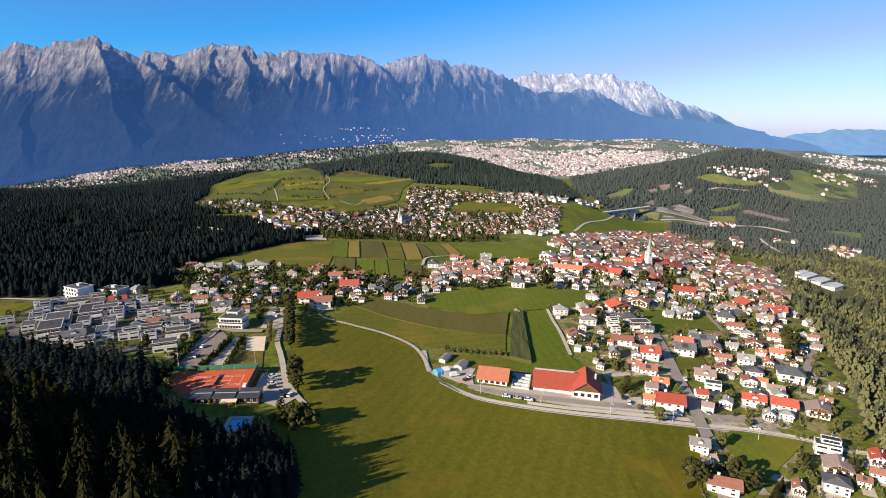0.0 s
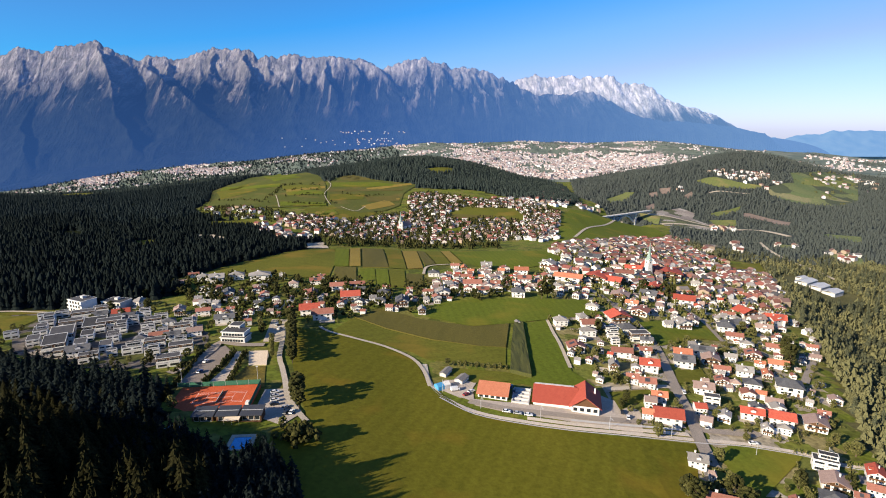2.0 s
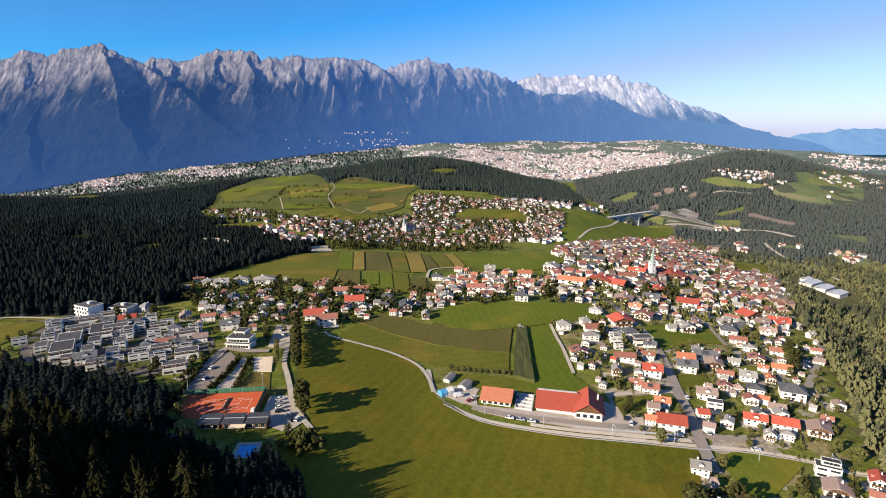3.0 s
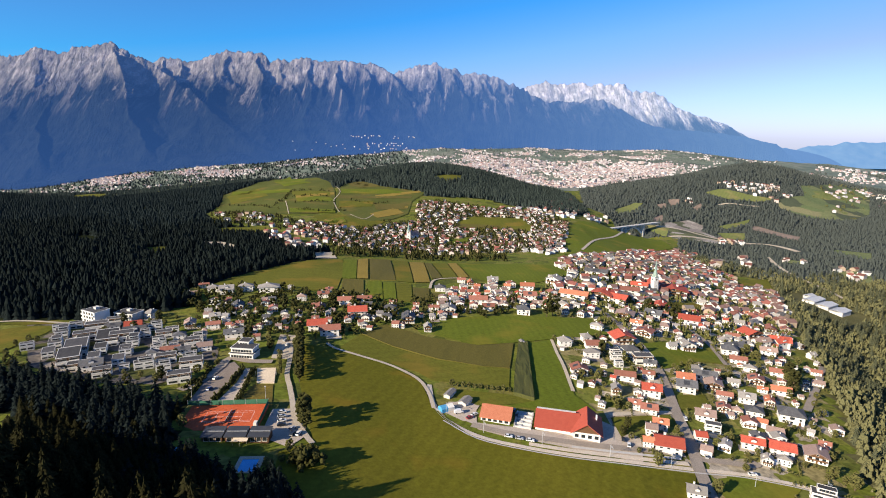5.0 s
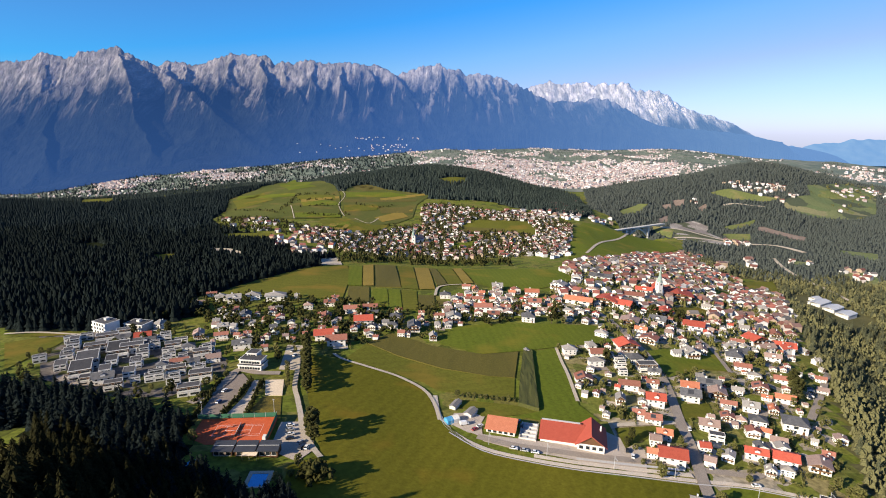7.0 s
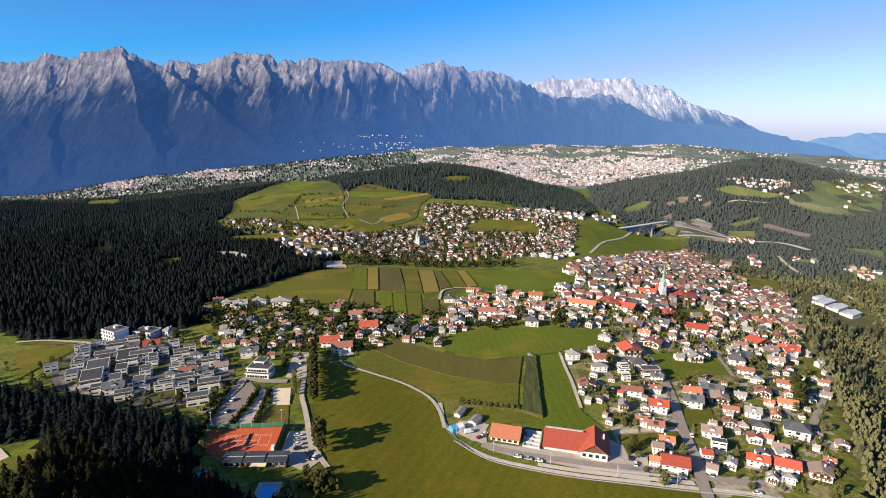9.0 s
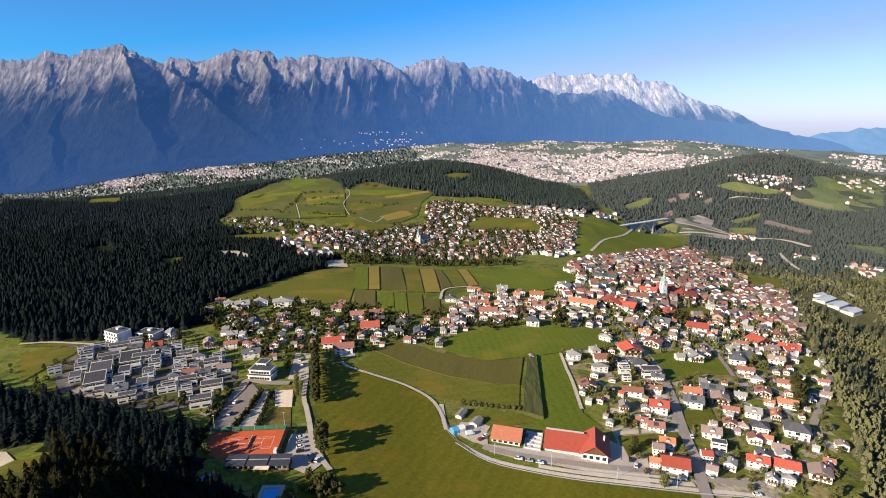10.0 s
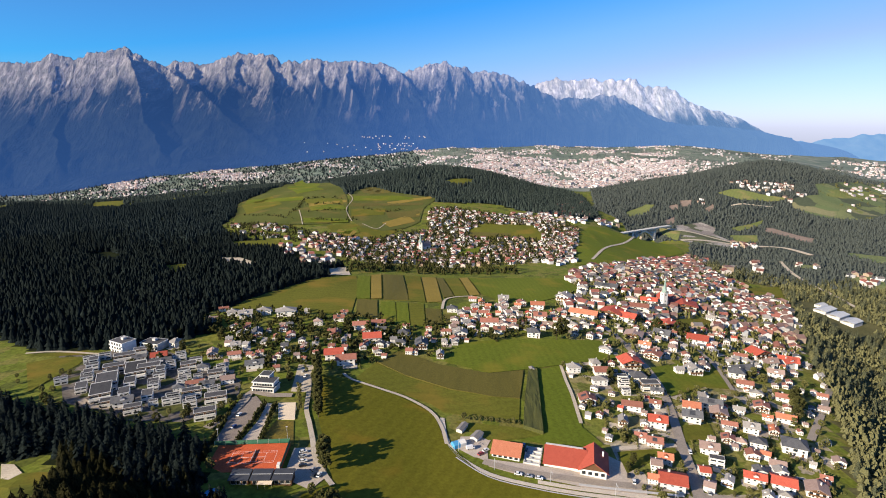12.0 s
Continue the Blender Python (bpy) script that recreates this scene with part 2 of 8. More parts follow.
def mountain_material(name, tree_line, air, pale):
    m, t, b = nodes_of(name, 0.95, 0.05)
    tc = t.nodes.new("ShaderNodeTexCoord")
    sep = t.nodes.new("ShaderNodeSeparateXYZ")
    t.links.new(tc.outputs["Object"], sep.inputs[0])
    edge = noise_node(t, 1.0, 8, stretch=(0.008, 0.0015, 0.0035), rough=0.65)
    line = t.nodes.new("ShaderNodeMath")          # tree line: height plus ragged noise
    line.operation = "MULTIPLY_ADD"
    t.links.new(edge, line.inputs[0])
    line.inputs[1].default_value = 640.0
    lift = t.nodes.new("ShaderNodeMapRange")      # the wood climbs less high towards both ends of the range
    lift.inputs["From Min"].default_value, lift.inputs["From Max"].default_value = 200, 1600
    lift.inputs["To Max"].default_value = 150
    t.links.new(sep.outputs["X"], lift.inputs["Value"])
    west = t.nodes.new("ShaderNodeMapRange")
    west.inputs["From Min"].default_value, west.inputs["From Max"].default_value = -1900, -2600
    west.inputs["To Max"].default_value = 110
    t.links.new(sep.outputs["X"], west.inputs["Value"])
    both = t.nodes.new("ShaderNodeMath")
    t.links.new(lift.outputs[0], both.inputs[0])
    t.links.new(west.outputs[0], both.inputs[1])
    total = t.nodes.new("ShaderNodeMath")
    t.links.new(both.outputs[0], total.inputs[0])
    t.links.new(sep.outputs["Z"], total.inputs[1])
    t.links.new(total.outputs[0], line.inputs[2])
    bare = t.nodes.new("ShaderNodeMapRange")
    bare.inputs["From Min"].default_value, bare.inputs["From Max"].default_value = tree_line - 30, tree_line + 120
    t.links.new(line.outputs[0], bare.inputs["Value"])
    rock = ramp(t, noise_node(t, 1.0, 8, stretch=(0.03, 0.006, 0.012), rough=0.7), [(0.3, (0.11 * pale, 0.10 * pale, 0.095 * pale)), (0.5, (0.25 * pale, 0.225 * pale, 0.21 * pale)), (0.7, (0.42 * pale, 0.385 * pale, 0.36 * pale))])
    wood = ramp(t, noise_node(t, 0.012, 6), [(0.3, (0.003, 0.005, 0.005)), (0.7, (0.011, 0.015, 0.013))])
    scree = ramp(t, noise_node(t, 1.0, 6, stretch=(0.022, 0.002, 0.002), rough=0.6), [(0.55, (0, 0, 0)), (0.64, (0.5, 0.5, 0.5))])
    scar = ramp(t, noise_node(t, 1.0, 7, stretch=(0.007, 0.002, 0.0035), rough=0.68), [(0.585, (0, 0, 0)), (0.66, (0.6, 0.6, 0.6))])
    scree = mix(t, 1.0, scree, scar, "LIGHTEN")
    high = t.nodes.new("ShaderNodeMapRange")      # pale gullies below the rock
    high.inputs["From Min"].default_value, high.inputs["From Max"].default_value = 210, 430
    t.links.new(sep.outputs["Z"], high.inputs["Value"])
    gully = mix(t, high.outputs[0], (0, 0, 0), scree)
    wood = mix(t, gully, wood, (0.26, 0.23, 0.21))
    turf = ramp(t, noise_node(t, 1.0, 6, stretch=(0.02, 0.004, 0.012), rough=0.6), [(0.42, (1, 1, 1)), (0.6, (0, 0, 0))])
    rock = mix(t, mix(t, 0.7, (0, 0, 0), turf), rock, (0.085 * pale, 0.08 * pale, 0.06 * pale))    # dwarf pine and turf on the ledges
    t.links.new(mix(t, bare.outputs[0], wood, rock), b.inputs["Base Color"])
    east = t.nodes.new("ShaderNodeMapRange")      # haze as emission: bluer in the west, milkier towards the far end of the valley
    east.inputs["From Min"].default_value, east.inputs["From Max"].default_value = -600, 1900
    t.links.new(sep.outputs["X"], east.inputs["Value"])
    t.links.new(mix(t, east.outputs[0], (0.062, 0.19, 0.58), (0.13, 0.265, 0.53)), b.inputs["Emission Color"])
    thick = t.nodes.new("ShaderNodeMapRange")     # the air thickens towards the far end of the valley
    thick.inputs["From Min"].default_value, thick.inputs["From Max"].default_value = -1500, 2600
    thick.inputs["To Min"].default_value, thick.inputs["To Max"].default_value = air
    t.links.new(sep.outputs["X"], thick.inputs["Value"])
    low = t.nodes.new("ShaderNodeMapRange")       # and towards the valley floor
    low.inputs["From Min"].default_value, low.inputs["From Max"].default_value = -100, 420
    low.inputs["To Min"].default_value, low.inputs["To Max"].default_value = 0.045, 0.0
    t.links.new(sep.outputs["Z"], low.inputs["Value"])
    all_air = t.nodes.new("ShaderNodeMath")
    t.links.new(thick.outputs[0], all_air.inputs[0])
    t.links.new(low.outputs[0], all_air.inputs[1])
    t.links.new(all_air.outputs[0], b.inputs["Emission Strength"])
    bump(t, b, noise_node(t, 1.0, 8, stretch=(0.035, 0.012, 0.014), rough=0.7), 1.0, 45)
    return m


def farland_material():
    """Small fields, woods and pale plots of the wide valley floor, paled and blued for haze."""
    m, t, b = nodes_of("hazed_valley_farmland", 0.95, 0.1)
    tc = t.nodes.new("ShaderNodeTexCoord")
    v = t.nodes.new("ShaderNodeTexVoronoi")
    v.inputs["Scale"].default_value = 0.011
    t.links.new(tc.outputs["Object"], v.inputs["Vector"])
    bw = t.nodes.new("ShaderNodeSeparateColor")
    t.links.new(v.outputs["Color"], bw.inputs[0])
    col = ramp(t, bw.outputs[0], [(0.0, (0.09, 0.125, 0.11)), (0.35, (0.135, 0.17, 0.135)), (0.65, (0.19, 0.22, 0.17)), (0.9, (0.26, 0.26, 0.23))])
    col = mix(t, 0.5, col, ramp(t, noise_node(t, 0.03, 5), [(0.35, (0.075, 0.105, 0.095)), (0.65, (0.18, 0.205, 0.165))]))
    t.links.new(col, b.inputs["Base Color"])
    return m


M_FARLAND = farland_material()
# rock and forest of both ranges glow faintly blue in place of haze
M_MOUNTAIN = mountain_material("hazed_limestone_and_forest", 800, (0.155, 0.55), 0.92)
M_EAST_MOUNTAIN = mountain_material("hazed_far_limestone", 700, (0.22, 0.46), 1.75)


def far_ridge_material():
    m, t, b = nodes_of("hazed_wooded_ridge", 0.95, 0.05)
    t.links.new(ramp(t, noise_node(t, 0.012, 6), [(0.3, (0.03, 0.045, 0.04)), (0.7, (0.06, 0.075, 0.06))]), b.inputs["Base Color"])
    # blue glow of the surface stands in for the haze before the ridge
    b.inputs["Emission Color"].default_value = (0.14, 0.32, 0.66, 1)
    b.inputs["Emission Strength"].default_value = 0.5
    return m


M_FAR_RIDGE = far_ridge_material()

M_GRASS2 = meadow("pasture_grass", (0.095, 0.102, 0.013), (0.139, 0.135, 0.02), 9.0, 1.2)
M_GRASS3 = meadow("fresh_mown_grass", (0.096, 0.124, 0.012), (0.134, 0.156, 0.018), 6.0, -0.1)
M_STRAW = mottled("stubble", (0.19, 0.14, 0.022), (0.26, 0.185, 0.032), 0.03, 0.8)
M_SOIL = mottled("ripe_maize", (0.082, 0.074, 0.012), (0.12, 0.10, 0.018), 0.03, 0.9, stretch=(1.5, 0.1, 1, 0.1))
M_CORN = mottled("green_maize", (0.05, 0.06, 0.015), (0.085, 0.085, 0.025), 0.05, 1.2)
M_TAR = mottled("asphalt", (0.26, 0.22, 0.18), (0.34, 0.29, 0.24), 0.08, 1.5, 0.95, 0.05)
M_YARD = mottled("dusty_pale_asphalt", (0.38, 0.32, 0.265), (0.5, 0.43, 0.36), 0.08, 1.5, 0.95, 0.05)
M_LOT = mottled("brown_worn_asphalt", (0.19, 0.155, 0.13), (0.27, 0.225, 0.19), 0.12, 1.5, 0.95, 0.05)
# tones lowered to carry the shade between the houses
M_ESTATE = plots("lanes_and_small_gardens", 0.12, [(0, (0.12, 0.105, 0.092)), (0.4, (0.055, 0.064, 0.02)), (0.6, (0.15, 0.13, 0.115)), (0.85, (0.075, 0.08, 0.024))])
M_SCRUB = mottled("fallow_scrub", (0.05, 0.05, 0.016), (0.2, 0.145, 0.02), 0.16, 0.9)
M_GRAVEL = mottled("pale_gravel", (0.40, 0.34, 0.26), (0.53, 0.46, 0.36), 0.1, 1.5, 0.95, 0.05)
# far meadows: paler and greyer than the near grass in place of haze
M_GRASS4 = meadow("haze_pale_grass", (0.14, 0.165, 0.05), (0.18, 0.198, 0.07), 9.0, 0.6)
M_GRASS5 = meadow("hill_pasture", (0.074, 0.088, 0.018), (0.104, 0.112, 0.028), 9.0, 0.9)
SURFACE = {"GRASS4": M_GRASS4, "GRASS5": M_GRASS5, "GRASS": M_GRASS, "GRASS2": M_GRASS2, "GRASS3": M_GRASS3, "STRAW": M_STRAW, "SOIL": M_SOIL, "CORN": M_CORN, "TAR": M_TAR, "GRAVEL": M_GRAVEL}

M_WALL = mottled("white_render", (0.70, 0.67, 0.62), (0.80, 0.78, 0.74), 0.3, 3.0, 0.9, vary=0.28)
M_TIMBER = mottled("dark_larch_boards", (0.10, 0.05, 0.025), (0.19, 0.10, 0.05), 1.5, 8.0, 0.8, stretch=(1, 1, 6), vary=0.4)
M_CONCRETE = mottled("concrete", (0.42, 0.41, 0.39), (0.56, 0.54, 0.51), 0.4, 4.0, 0.85)
M_FLAT = mottled("gravel_flat_roof", (0.05, 0.05, 0.058), (0.11, 0.108, 0.11), 0.3, 5.0, 0.9, vary=0.5)


def roof_tiles(name, c1, c2, vary=0.35):
    m, t, b = nodes_of(name, 0.8, 0.25)
    col = ramp(t, noise_node(t, 0.5, 5), [(0.3, c1), (0.7, c2)])
    col = mix(t, 0.4, col, ramp(t, noise_node(t, 5.0, 2), [(0.35, tuple(v * 0.6 for v in c1)), (0.65, tuple(min(1, v * 1.3) for v in c2))]))
    oi = t.nodes.new("ShaderNodeObjectInfo")
    col = mix(t, 1.0, col, ramp(t, oi.outputs["Random"], [(0, (1 - vary,) * 3), (1, (1, 1, 1))]), "MULTIPLY")
    t.links.new(col, b.inputs["Base Color"])
    return m


ROOFS = {"R": roof_tiles("red_clay_tiles", (0.40, 0.075, 0.048), (0.50, 0.11, 0.068)),
         "O": roof_tiles("orange_clay_tiles", (0.42, 0.14, 0.075), (0.52, 0.20, 0.115)),
         "B": roof_tiles("red_brown_tiles", (0.25, 0.10, 0.07), (0.35, 0.15, 0.11)),
         "P": roof_tiles("weathered_pinkish_tiles", (0.27, 0.185, 0.155), (0.36, 0.26, 0.225)),
         "K": roof_tiles("pale_grey_tiles", (0.24, 0.222, 0.21), (0.33, 0.31, 0.29)),
         "D": roof_tiles("anthracite_tiles", (0.075, 0.078, 0.085), (0.14, 0.14, 0.15))}


def glass_material():
    m, t, b = nodes_of("window_glass", 0.08, 0.6)
    b.inputs["Base Color"].default_value = (0.02, 0.025, 0.03, 1)
    return m


M_GLASS = glass_material()
M_FRAME = mottled("white_window_frame", (0.62, 0.60, 0.56), (0.7, 0.68, 0.64), 2, 9, 0.5)
M_CLAY = mottled("tennis_clay", (0.42, 0.075, 0.028), (0.52, 0.11, 0.042), 0.15, 1.0)
M_LINE = mottled("white_line_paint", (0.7, 0.68, 0.64), (0.8, 0.78, 0.75), 1, 6)
M_SAND = mottled("beach_sand", (0.58, 0.47, 0.34), (0.66, 0.55, 0.41), 0.3, 2.0)
M_SCREEN = mottled("green_windscreen_mesh", (0.03, 0.11, 0.07), (0.05, 0.16, 0.10), 0.5, 4.0)
M_STEEL = mottled("galvanised_steel", (0.35, 0.36, 0.37), (0.46, 0.47, 0.48), 1.0, 6.0, 0.45, 0.5)
M_SLATE = mottled("dark_sheet_roof", (0.03, 0.033, 0.04), (0.055, 0.058, 0.066), 0.3, 3.0, 0.5, 0.4)
M_WATER = mottled("pool_water", (0.03, 0.34, 0.72), (0.05, 0.42, 0.8), 0.3, 2.0, 0.1, 0.5)
M_COPPER = mottled("weathered_copper", (0.17, 0.24, 0.21), (0.26, 0.34, 0.30), 0.4, 3.0, 0.6)
M_SHED = mottled("pale_sheet_metal", (0.38, 0.385, 0.39), (0.48, 0.485, 0.49), 0.05, 0.6, 0.45, 0.4)
M_BLUE = mottled("blue_tarpaulin", (0.05, 0.22, 0.42), (0.08, 0.32, 0.55), 0.6, 4.0, 0.6)
M_BALLAST = mottled("track_ballast", (0.50, 0.42, 0.33), (0.66, 0.57, 0.46), 0.3, 2.0)
M_ROCK = mottled("bare_earth_and_rock", (0.15, 0.115, 0.09), (0.27, 0.205, 0.165), 0.02, 0.2)
M_TYRE = mottled("rubber", (0.015, 0.015, 0.015), (0.03, 0.03, 0.03), 2, 9)


def lacquer(name, c):
    m, t, b = nodes_of(name, 0.3, 0.5)
    col = ramp(t, noise_node(t, 2.0, 2), [(0.3, tuple(v * 0.85 for v in c)), (0.7, c)])
    t.links.new(col, b.inputs["Base Color"])
    b.inputs["Coat Weight"].default_value = 0.5
    return m


CAR_PAINT = [lacquer("white_lacquer", (0.75, 0.75, 0.74)), lacquer("silver_lacquer", (0.4, 0.41, 0.42)), lacquer("black_lacquer", (0.02, 0.02, 0.022)), lacquer("red_lacquer", (0.35, 0.03, 0.025)), lacquer("blue_lacquer", (0.03, 0.06, 0.2))]


def islands(name, stops, rough=0.85):
    """For far settlements: each block its own colour."""
    m, t, b = nodes_of(name, rough, 0.2)
    geo = t.nodes.new("ShaderNodeNewGeometry")
    r = t.nodes.new("ShaderNodeValToRGB")
    r.color_ramp.interpolation = "CONSTANT"
    while len(r.color_ramp.elements) < len(stops):
        r.color_ramp.elements.new(0.5)
    for e, (p, c) in zip(r.color_ramp.elements, stops):
        e.position, e.color = p, (*c, 1)
    t.links.new(geo.outputs["Random Per Island"], r.inputs[0])
    grain = ramp(t, noise_node(t, 0.25, 3), [(0.3, (0.75,) * 3), (0.7, (1, 1, 1))])
    t.links.new(mix(t, 1.0, r.outputs[0], grain, "MULTIPLY"), b.inputs["Base Color"])
    return m


M_TOWN_WALL = islands("far_house_walls", [(0, (0.68, 0.66, 0.64)), (0.4, (0.55, 0.50, 0.47)), (0.6, (0.78, 0.77, 0.75)), (0.84, (0.36, 0.28, 0.21))])
M_TOWN_ROOF = islands("far_house_roofs", [(0, (0.27, 0.10, 0.08)), (0.25, (0.20, 0.125, 0.11)), (0.5, (0.17, 0.075, 0.06)), (0.68, (0.17, 0.155, 0.15)), (0.82, (0.08, 0.08, 0.085))])
# city walls and roofs drawn together into muted tones, as haze would
M_CITY_WALL = islands("far_city_walls", [(0, (0.56, 0.53, 0.54)), (0.3, (0.42, 0.37, 0.37)), (0.6, (0.48, 0.41, 0.40)), (0.86, (0.72, 0.70, 0.70))])
M_CITY_BLOCK = islands("far_city_blocks", [(0, (0.50, 0.46, 0.46)), (0.4, (0.62, 0.60, 0.61)), (0.7, (0.44, 0.36, 0.35))])
M_CITY_ROOF = islands("far_city_roofs", [(0, (0.40, 0.24, 0.22)), (0.35, (0.37, 0.29, 0.29)), (0.62, (0.46, 0.43, 0.45)), (0.82, (0.24, 0.24, 0.27))])

# ---- mesh helpers ----
def mesh_object(name, verts, faces, material, parent=None, smooth=False):
    me = bpy.data.meshes.new(name)
    me.from_pydata([tuple(v) for v in verts], [], faces)
    me.materials.append(material)
    if smooth:
        me.polygons.foreach_set("use_smooth", [True] * len(me.polygons))
    ob = new(name, me)
    ob.parent = parent
    return ob


def grid_faces(nx, ny):
    i, j = np.meshgrid(np.arange(nx - 1), np.arange(ny - 1))
    a = (j * nx + i).ravel()
    return np.stack([a, a + 1, a + 1 + nx, a + nx], 1).tolist()


def draped(name, outline, material, lift=0.25, step=30.0, label="", category="field"):
    """A sheet with the given outline that follows the ground."""
    bm = bmesh.new()
    bm.faces.new([bm.verts.new((x, y, 0)) for x, y in outline])
    xs, ys = [p[0] for p in outline], [p[1] for p in outline]
    for k in range(int(min(xs) // step) + 1, int(max(xs) // step) + 1):
        bmesh.ops.bisect_plane(bm, geom=bm.verts[:] + bm.edges[:] + bm.faces[:], plane_co=(k * step, 0, 0), plane_no=(1, 0, 0))
    for k in range(int(min(ys) // step) + 1, int(max(ys) // step) + 1):
        bmesh.ops.bisect_plane(bm, geom=bm.verts[:] + bm.edges[:] + bm.faces[:], plane_co=(0, k * step, 0), plane_no=(0, 1, 0))
    bmesh.ops.triangulate(bm, faces=bm.faces[:])
    for v in bm.verts:
        v.co.z = G(v.co.x, v.co.y) + lift
    bmesh.ops.recalc_face_normals(bm, faces=bm.faces[:])
    if sum(f.normal.z for f in bm.faces) < 0:
        bmesh.ops.reverse_faces(bm, faces=bm.faces[:])
    me = bpy.data.meshes.new(name)
    bm.to_mesh(me)
    bm.free()
    me.materials.append(material)
    return tagged(new(name, me), label, category, kind="structure")


def smooth_line(points, step=6.0):
    """Points along a curve through the given ones."""
    p = np.array(points, float)
    p = np.vstack([2 * p[0] - p[1], p, 2 * p[-1] - p[-2]])
    out = []
    for k in range(1, len(p) - 2):
        n = max(2, int(np.linalg.norm(p[k + 1] - p[k]) / step))
        for f in np.arange(n) / n:
            out.append(spline(p[k - 1], p[k], p[k + 1], p[k + 2], f))
    out.append(p[-2])
    return np.array(out)


def ribbon(name, points, width, material, lift=0.4, label="", category="road", parent=None, side=0.0):
    """A strip of road along a curve; side shifts it to the right."""
    c = smooth_line(points)
    d = np.gradient(c, axis=0)
    d /= np.linalg.norm(d, axis=1)[:, None]
    n = np.stack([d[:, 1], -d[:, 0]], 1)
    verts = []
    for k in range(len(c)):
        for s in (-0.5, 0.0, 0.5):
            q = c[k] + n[k] * (side + s * width)
            verts.append((q[0], q[1], G(*q) + lift))
    faces = grid_faces(3, len(c))
    ob = mesh_object(name, verts, faces, material, parent)
    return ob if parent else tagged(ob, label, category, kind="structure")


# ---- ground ----
def spread(lo, hi, fine_lo, fine_hi, fine, grow=1.06):
    out = list(np.arange(fine_lo, fine_hi, fine))
    s, v = fine, out[-1]
    while v < hi:
        s *= grow
        v += s
        out.append(min(v, hi))
    s, v, low = fine, fine_lo, []
    while v > lo:
        s *= grow
        v -= s
        low.append(max(v, lo))
    return np.array(low[::-1] + out)


GX, GY = spread(-5200, 5200, -420, 480, 10.0), spread(-2500, 4680, 60, 1000, 10.0, 1.03)
gx, gy = np.meshgrid(GX, GY)
land = mesh_object("ground", np.stack([gx.ravel(), gy.ravel(), ground(gx, gy).ravel()], 1), grid_faces(len(GX), len(GY)), M_FLOOR, smooth=True)
land.data.materials.append(M_FARLAND)
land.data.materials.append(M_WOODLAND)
land.data.materials.append(M_SCRUBLAND)
land.data.materials.append(M_UNDERWOOD)
land.data.materials.append(M_GARDEN)
for face in land.data.polygons:
    cx, cy, _ = face.center
    if cy > 2150 + 350 * max(0.0, cx / cy - 0.35):
        face.material_index = 1
tagged(land, "dark green ground of gardens, woods and banks", "ground", kind="structure")

# ---- mountains ----
# crests and great spurs: x, y, height
WEST_CREST = [(-3900, 4000, 690), (-3321, 4000, 636), (-3086, 4000, 629), (-2999, 4000, 674), (-2916, 4000, 700), (-2786, 4000, 655), (-2702, 4000, 692), (-2618, 4000, 729), (-2563, 4000, 703), (-2421, 4000, 737), (-2370, 4000, 737), (-2274, 4010, 663), (-2143, 4030, 607)]
WEST_SPUR = [(-2143, 4030, 607), (-1882, 3880, 453), (-1666, 3720, 344), (-1359, 3540, 180), (-1068, 3350, 51)]
PEAK_SPUR = [(-2395, 4000, 735), (-2330, 3880, 648), (-2200, 3720, 490), (-2090, 3560, 310), (-1840, 3300, 60)]
MAIN_CREST = [(-2610, 4380, 623), (-2348, 4380, 644), (-2248, 4380, 681), (-2150, 4380, 677), (-2087, 4380, 656), (-2000, 4380, 665), (-1888, 4380, 697), (-1777, 4380, 738), (-1648, 4380, 730), (-1519, 4380, 734), (-1456, 4380, 714), (-1394, 4380, 677), (-1176, 4380, 698), (-1091, 4380, 673), (-832, 4380, 677), (-746, 4380, 665), (-615, 4380, 673), (-530, 4380, 616), (-466, 4380, 582)]
MAIN_SPUR = [(-615, 4380, 673), (-440, 4250, 545), (-343, 4170, 441), (-189, 3960, 292), (-66, 3750, 162)]
EAST_CREST = [(-539, 4440, 568), (-404, 4427, 637), (-271, 4414, 661), (-162, 4400, 680), (-31, 4387, 645), (77, 4374, 615), (207, 4361, 593), (336, 4348, 567), (444, 4335, 524), (595, 4321, 461), (725, 4308, 406), (937, 4295, 418), (1105, 4282, 442), (1188, 4269, 425), (1363, 4255, 312), (1492, 4242, 254), (1788, 4229, 241), (2038, 4216, 245), (2161, 4203, 228), (2290, 4190, 157), (2399, 4176, 82), (2527, 4163, 24), (2764, 4150, -51)]
PALE_CREST = [(362, 4640, 432), (592, 4640, 517), (660, 4640, 557), (752, 4640, 575), (892, 4640, 553), (1007, 4640, 566), (1238, 4640, 561), (1354, 4640, 566), (1474, 4640, 508), (1613, 4640, 508), (1709, 4640, 468), (1856, 4640, 388), (1999, 4640, 352), (2143, 4640, 320), (2289, 4640, 275), (2487, 4640, 183), (2694, 4640, 45)]


def ridged(x, y, octaves=5):
    v, a = 0.0, 0.5
    for k in range(octaves):
        v += a * (1 - abs(noise.noise(Vector((x, y, 7.3 * k)))) * 2)
        x, y, a = x * 2.1, y * 2.1, a * 0.5
    return v


LATTICE = np.random.RandomState(17).uniform(0, 6.2832, (256, 256))


